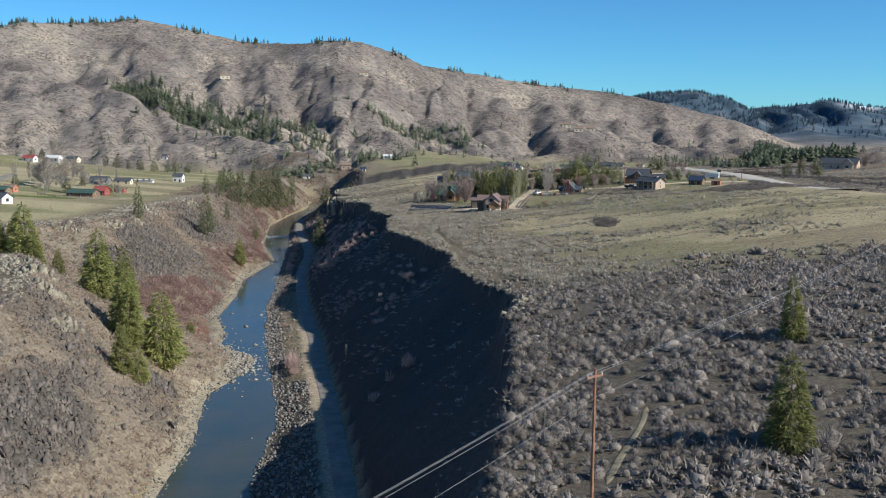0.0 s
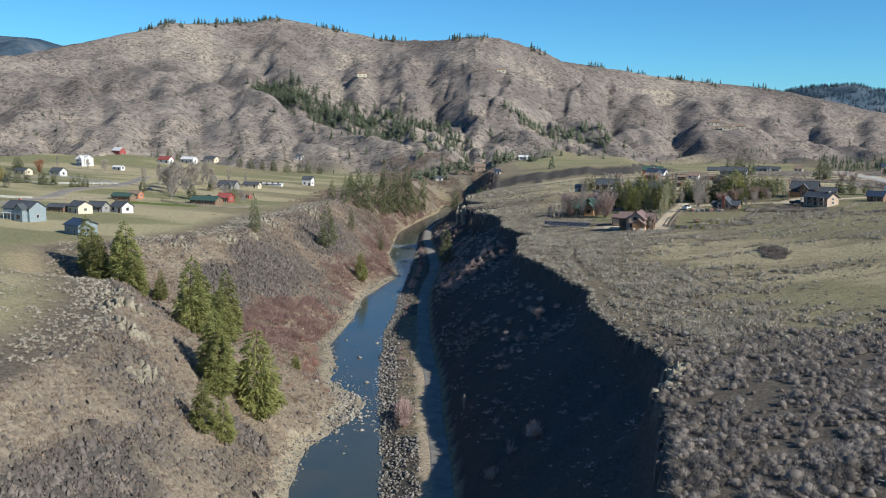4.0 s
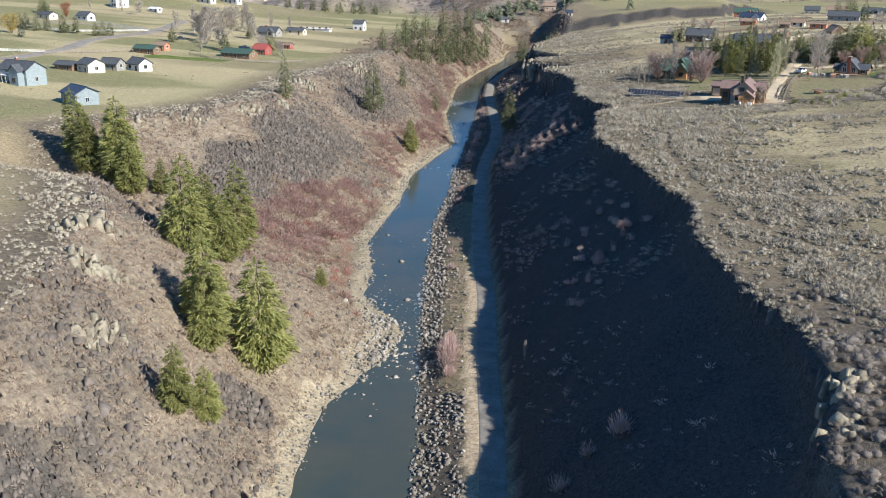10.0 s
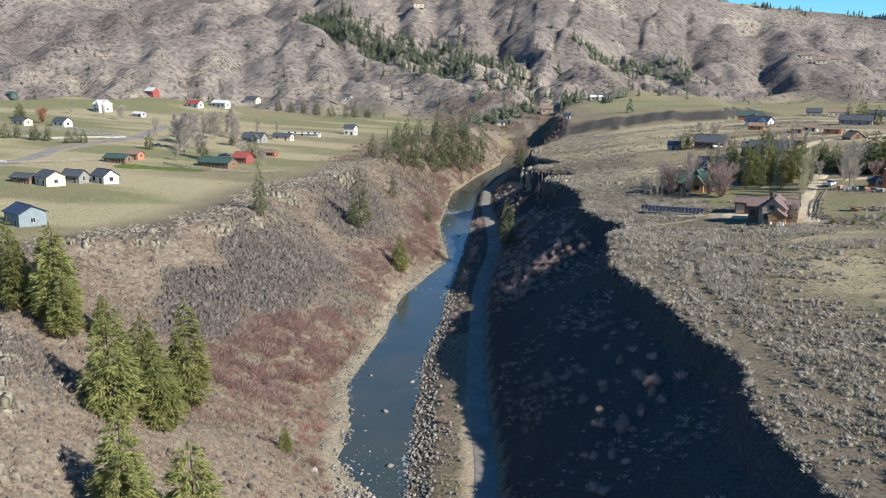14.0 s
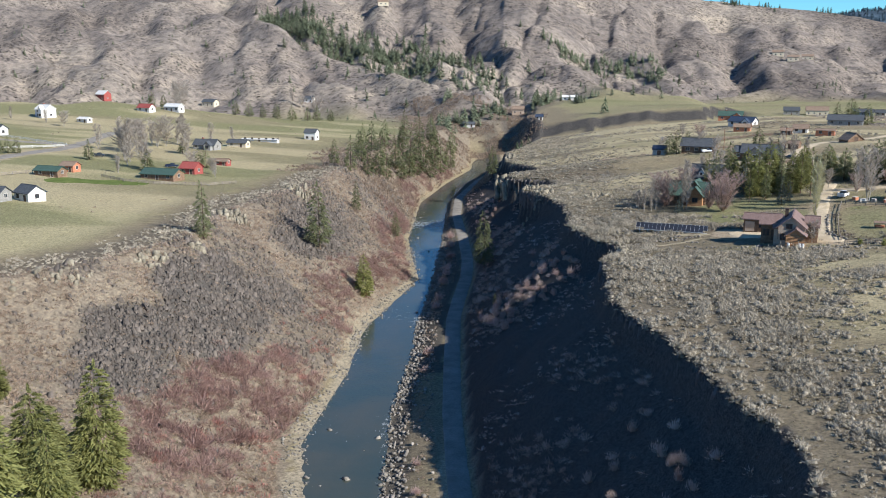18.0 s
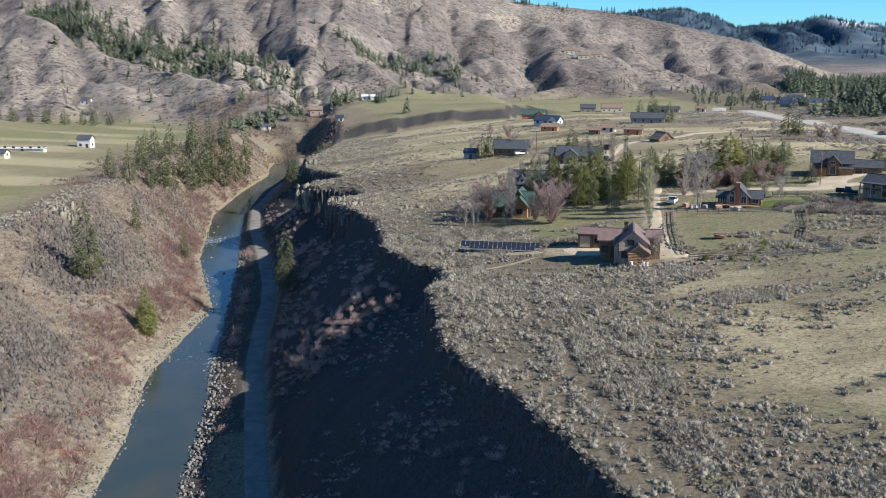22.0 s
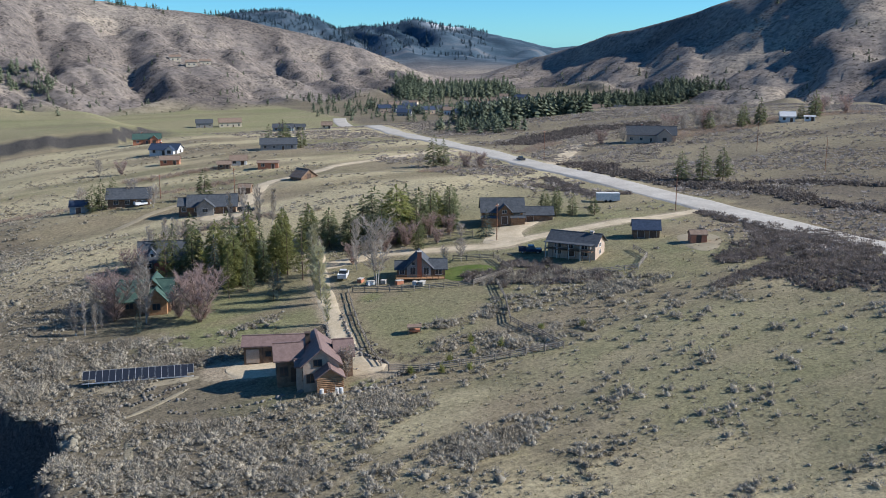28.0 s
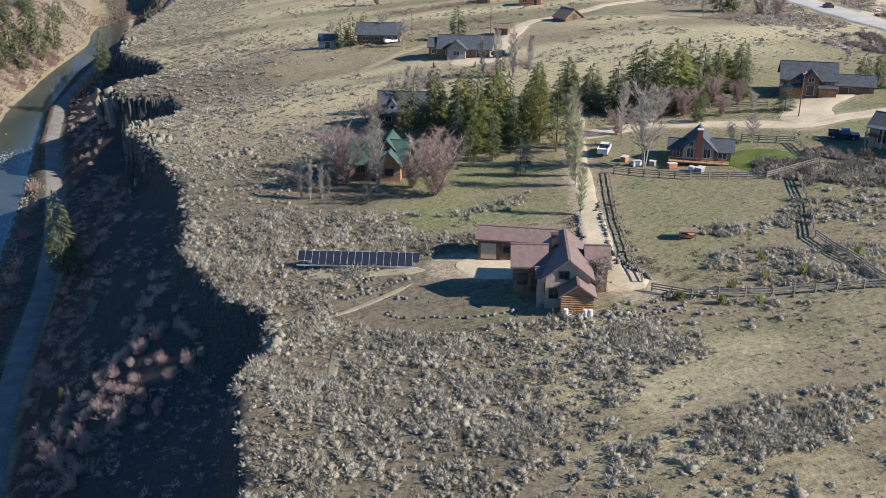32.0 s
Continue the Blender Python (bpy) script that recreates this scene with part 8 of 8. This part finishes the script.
drape("dirt_strip", [(8.6, 403.5), (17, 401), (26.5, 398.5)], 2.4, M_TRAIL, "strip of bare dirt below the solar array", 0.05)
drape("dirt_patch", [(146, 412), (141, 403), (136, 398)], 7.0, M_TRAIL, "patch of reddish bare dirt", 0.06)
drape("lawn", [(84, 421), (90, 419), (96, 416.5)], 9.0, M_LAWN, "bright green watered lawn", 0.05)
drape("lawn", [(-196, 489), (-180, 493), (-160, 497)], 11.0, M_LAWN, "green paddock strip", 0.08)


def pickup(x, y, turn, paint, label, name="pickup_truck"):
    ob = thing(name, x, y, float(ground_z(x, y)) + 0.08, label, "vehicle", turn)
    part("body", boxed((-2.6, 2.6, -0.95, 0.95, 0.45, 1.05)), paint, ob)
    bm = bmesh.new()
    v = [bm.verts.new(c) for c in ((-0.7, -0.9, 1.05), (1.3, -0.9, 1.05), (0.9, -0.75, 1.75), (-0.5, -0.75, 1.75), (-0.7, 0.9, 1.05), (1.3, 0.9, 1.05), (0.9, 0.75, 1.75), (-0.5, 0.75, 1.75))]
    for f in ((0, 1, 2, 3), (7, 6, 5, 4), (1, 5, 6, 2), (0, 3, 7, 4), (3, 2, 6, 7)):
        bm.faces.new([v[i] for i in f])
    cab = part("cab", bm, M_GLASS, ob)
    part("cab_roof", boxed((-0.52, 0.92, -0.76, 0.76, 1.74, 1.8)), paint, cab)
    part("bed_wall", boxed((-2.6, -0.75, -0.95, -0.88, 1.05, 1.35), (-2.6, -0.75, 0.88, 0.95, 1.05, 1.35), (-2.6, -2.53, -0.88, 0.88, 1.05, 1.35)), paint, ob)
    for u in (-1.7, 1.7):
        for w in (-0.9, 0.72):
            wheel = part("wheel", tube(bmesh.new(), (u, w, 0.38), (u, w + 0.18, 0.38), 0.38, 0.38, 12), M_TYRE, ob)
            part("rim", tube(bmesh.new(), (u, w - 0.01, 0.38), (u, w + 0.19, 0.38), 0.2, 0.2, 10), M_ALU, wheel)
    return ob


pickup(74.5, 529, -25, M_CARDARK, "dark grey pickup parked on the dirt yard")
pickup(67.5, 435, 60, M_CARWHITE, "white pickup with open load bed")
pickup(126, 452, -30, M_CARWHITE, "white pickup beside the lodge")
pickup(108, 423, -30, M_CARBLUE, "dark blue pickup by the porch house")
pickup(-172, 548, 10, M_CARBLUE, "dark blue pickup in the farmyard")
pickup(-166, 552, 20, M_CARWHITE, "white pickup in the farmyard")
pickup(-213, 566, 5, M_CARDARK, "dark pickup beside the lane")
pickup(50, 562, 10, M_CARWHITE, "white pickup behind the brown house")
pickup(198, 566, 78, M_CARDARK, "dark pickup on the highway shoulder")

# terrace and yard edging of field stones
for cx, cy, a0, a1, rad, n in ((35, 391, 200, 330, 13, 34), (46, 381, 250, 350, 7, 16), (28, 396, 150, 250, 8, 22), (57, 392, 100, 260, 3.5, 14)):
    wall_ob = thing("stone_edging", cx, cy, float(ground_z(cx, cy)), "row of pale field stones edging the yard", "stone edging", 0, "stone edgings")
    for k in range(n):
        a = radians(a0 + (a1 - a0) * k / n + rnd.uniform(-3, 3))
        u, v = cx + rad * 1.3 * math.cos(a) + rnd.uniform(-0.7, 0.7), cy + rad * 0.7 * math.sin(a) + rnd.uniform(-0.4, 0.4)
        sz = rnd.uniform(0.25, 0.8)
        part("stone", stone_mesh[k % len(stone_mesh)], None, wall_ob, at=pose(u - cx, v - cy, float(ground_z(u, v)) - float(ground_z(cx, cy)) + 0.1 * sz, 0, 0, rnd.uniform(0, 360)) @ Matrix.Diagonal((sz, sz, sz, 1)))
for line, n in (([(57.6, 412), (55.2, 404), (53.2, 396), (53.4, 390), (54.6, 384)], 60), ([(52.9, 409), (51, 402), (49.2, 396)], 34), ([(45.5, 375.4), (49, 374.8), (53, 374.6), (55.5, 375.6)], 22), ([(10, 395.2), (15, 393.6), (20, 395.6), (24, 396.8)], 26)):
    wall_ob = thing("stone_edging", *line[0], float(ground_z(*line[0])), "row of pale field stones edging the drive and yard", "stone edging", 0, "stone edgings")
    span = [math.dist(a, b) for a, b in zip(line, line[1:])]
    for k in range(n):
        d, j = sum(span) * k / n, 0
        while d > span[j]:
            d, j = d - span[j], j + 1
        u, v = (line[j][i] + (line[j + 1][i] - line[j][i]) * d / span[j] + rnd.gauss(0, 0.18) for i in (0, 1))
        sz = rnd.uniform(0.3, 0.85)
        part("stone", stone_mesh[k % len(stone_mesh)], None, wall_ob, at=pose(u - line[0][0], v - line[0][1], float(ground_z(u, v) - ground_z(*line[0])) + 0.1 * sz, 0, 0, rnd.uniform(0, 360)) @ Matrix.Diagonal((sz, sz, sz, 1)))
# yard things by the deck house
for k, (u, v) in enumerate(((70, 426), (72.5, 425), (75, 422.5), (77, 419), (78, 418), (69, 429))):
    w = rnd.uniform(0.8, 1.8)
    ob = thing("yard_crate", u, v, float(ground_z(u, v)), "pale crate standing in the yard", "crate", rnd.uniform(0, 90), "crates in the yard")
    part("body", boxed((-w / 2, w / 2, -0.5, 0.5, 0, 0.8)), (M_WHITE, M_GREY, M_BRICKRED)[k % 3], ob)
    part("lid", boxed((-w / 2 - 0.05, w / 2 + 0.05, -0.55, 0.55, 0.8, 0.88)), M_TRIM, ob)
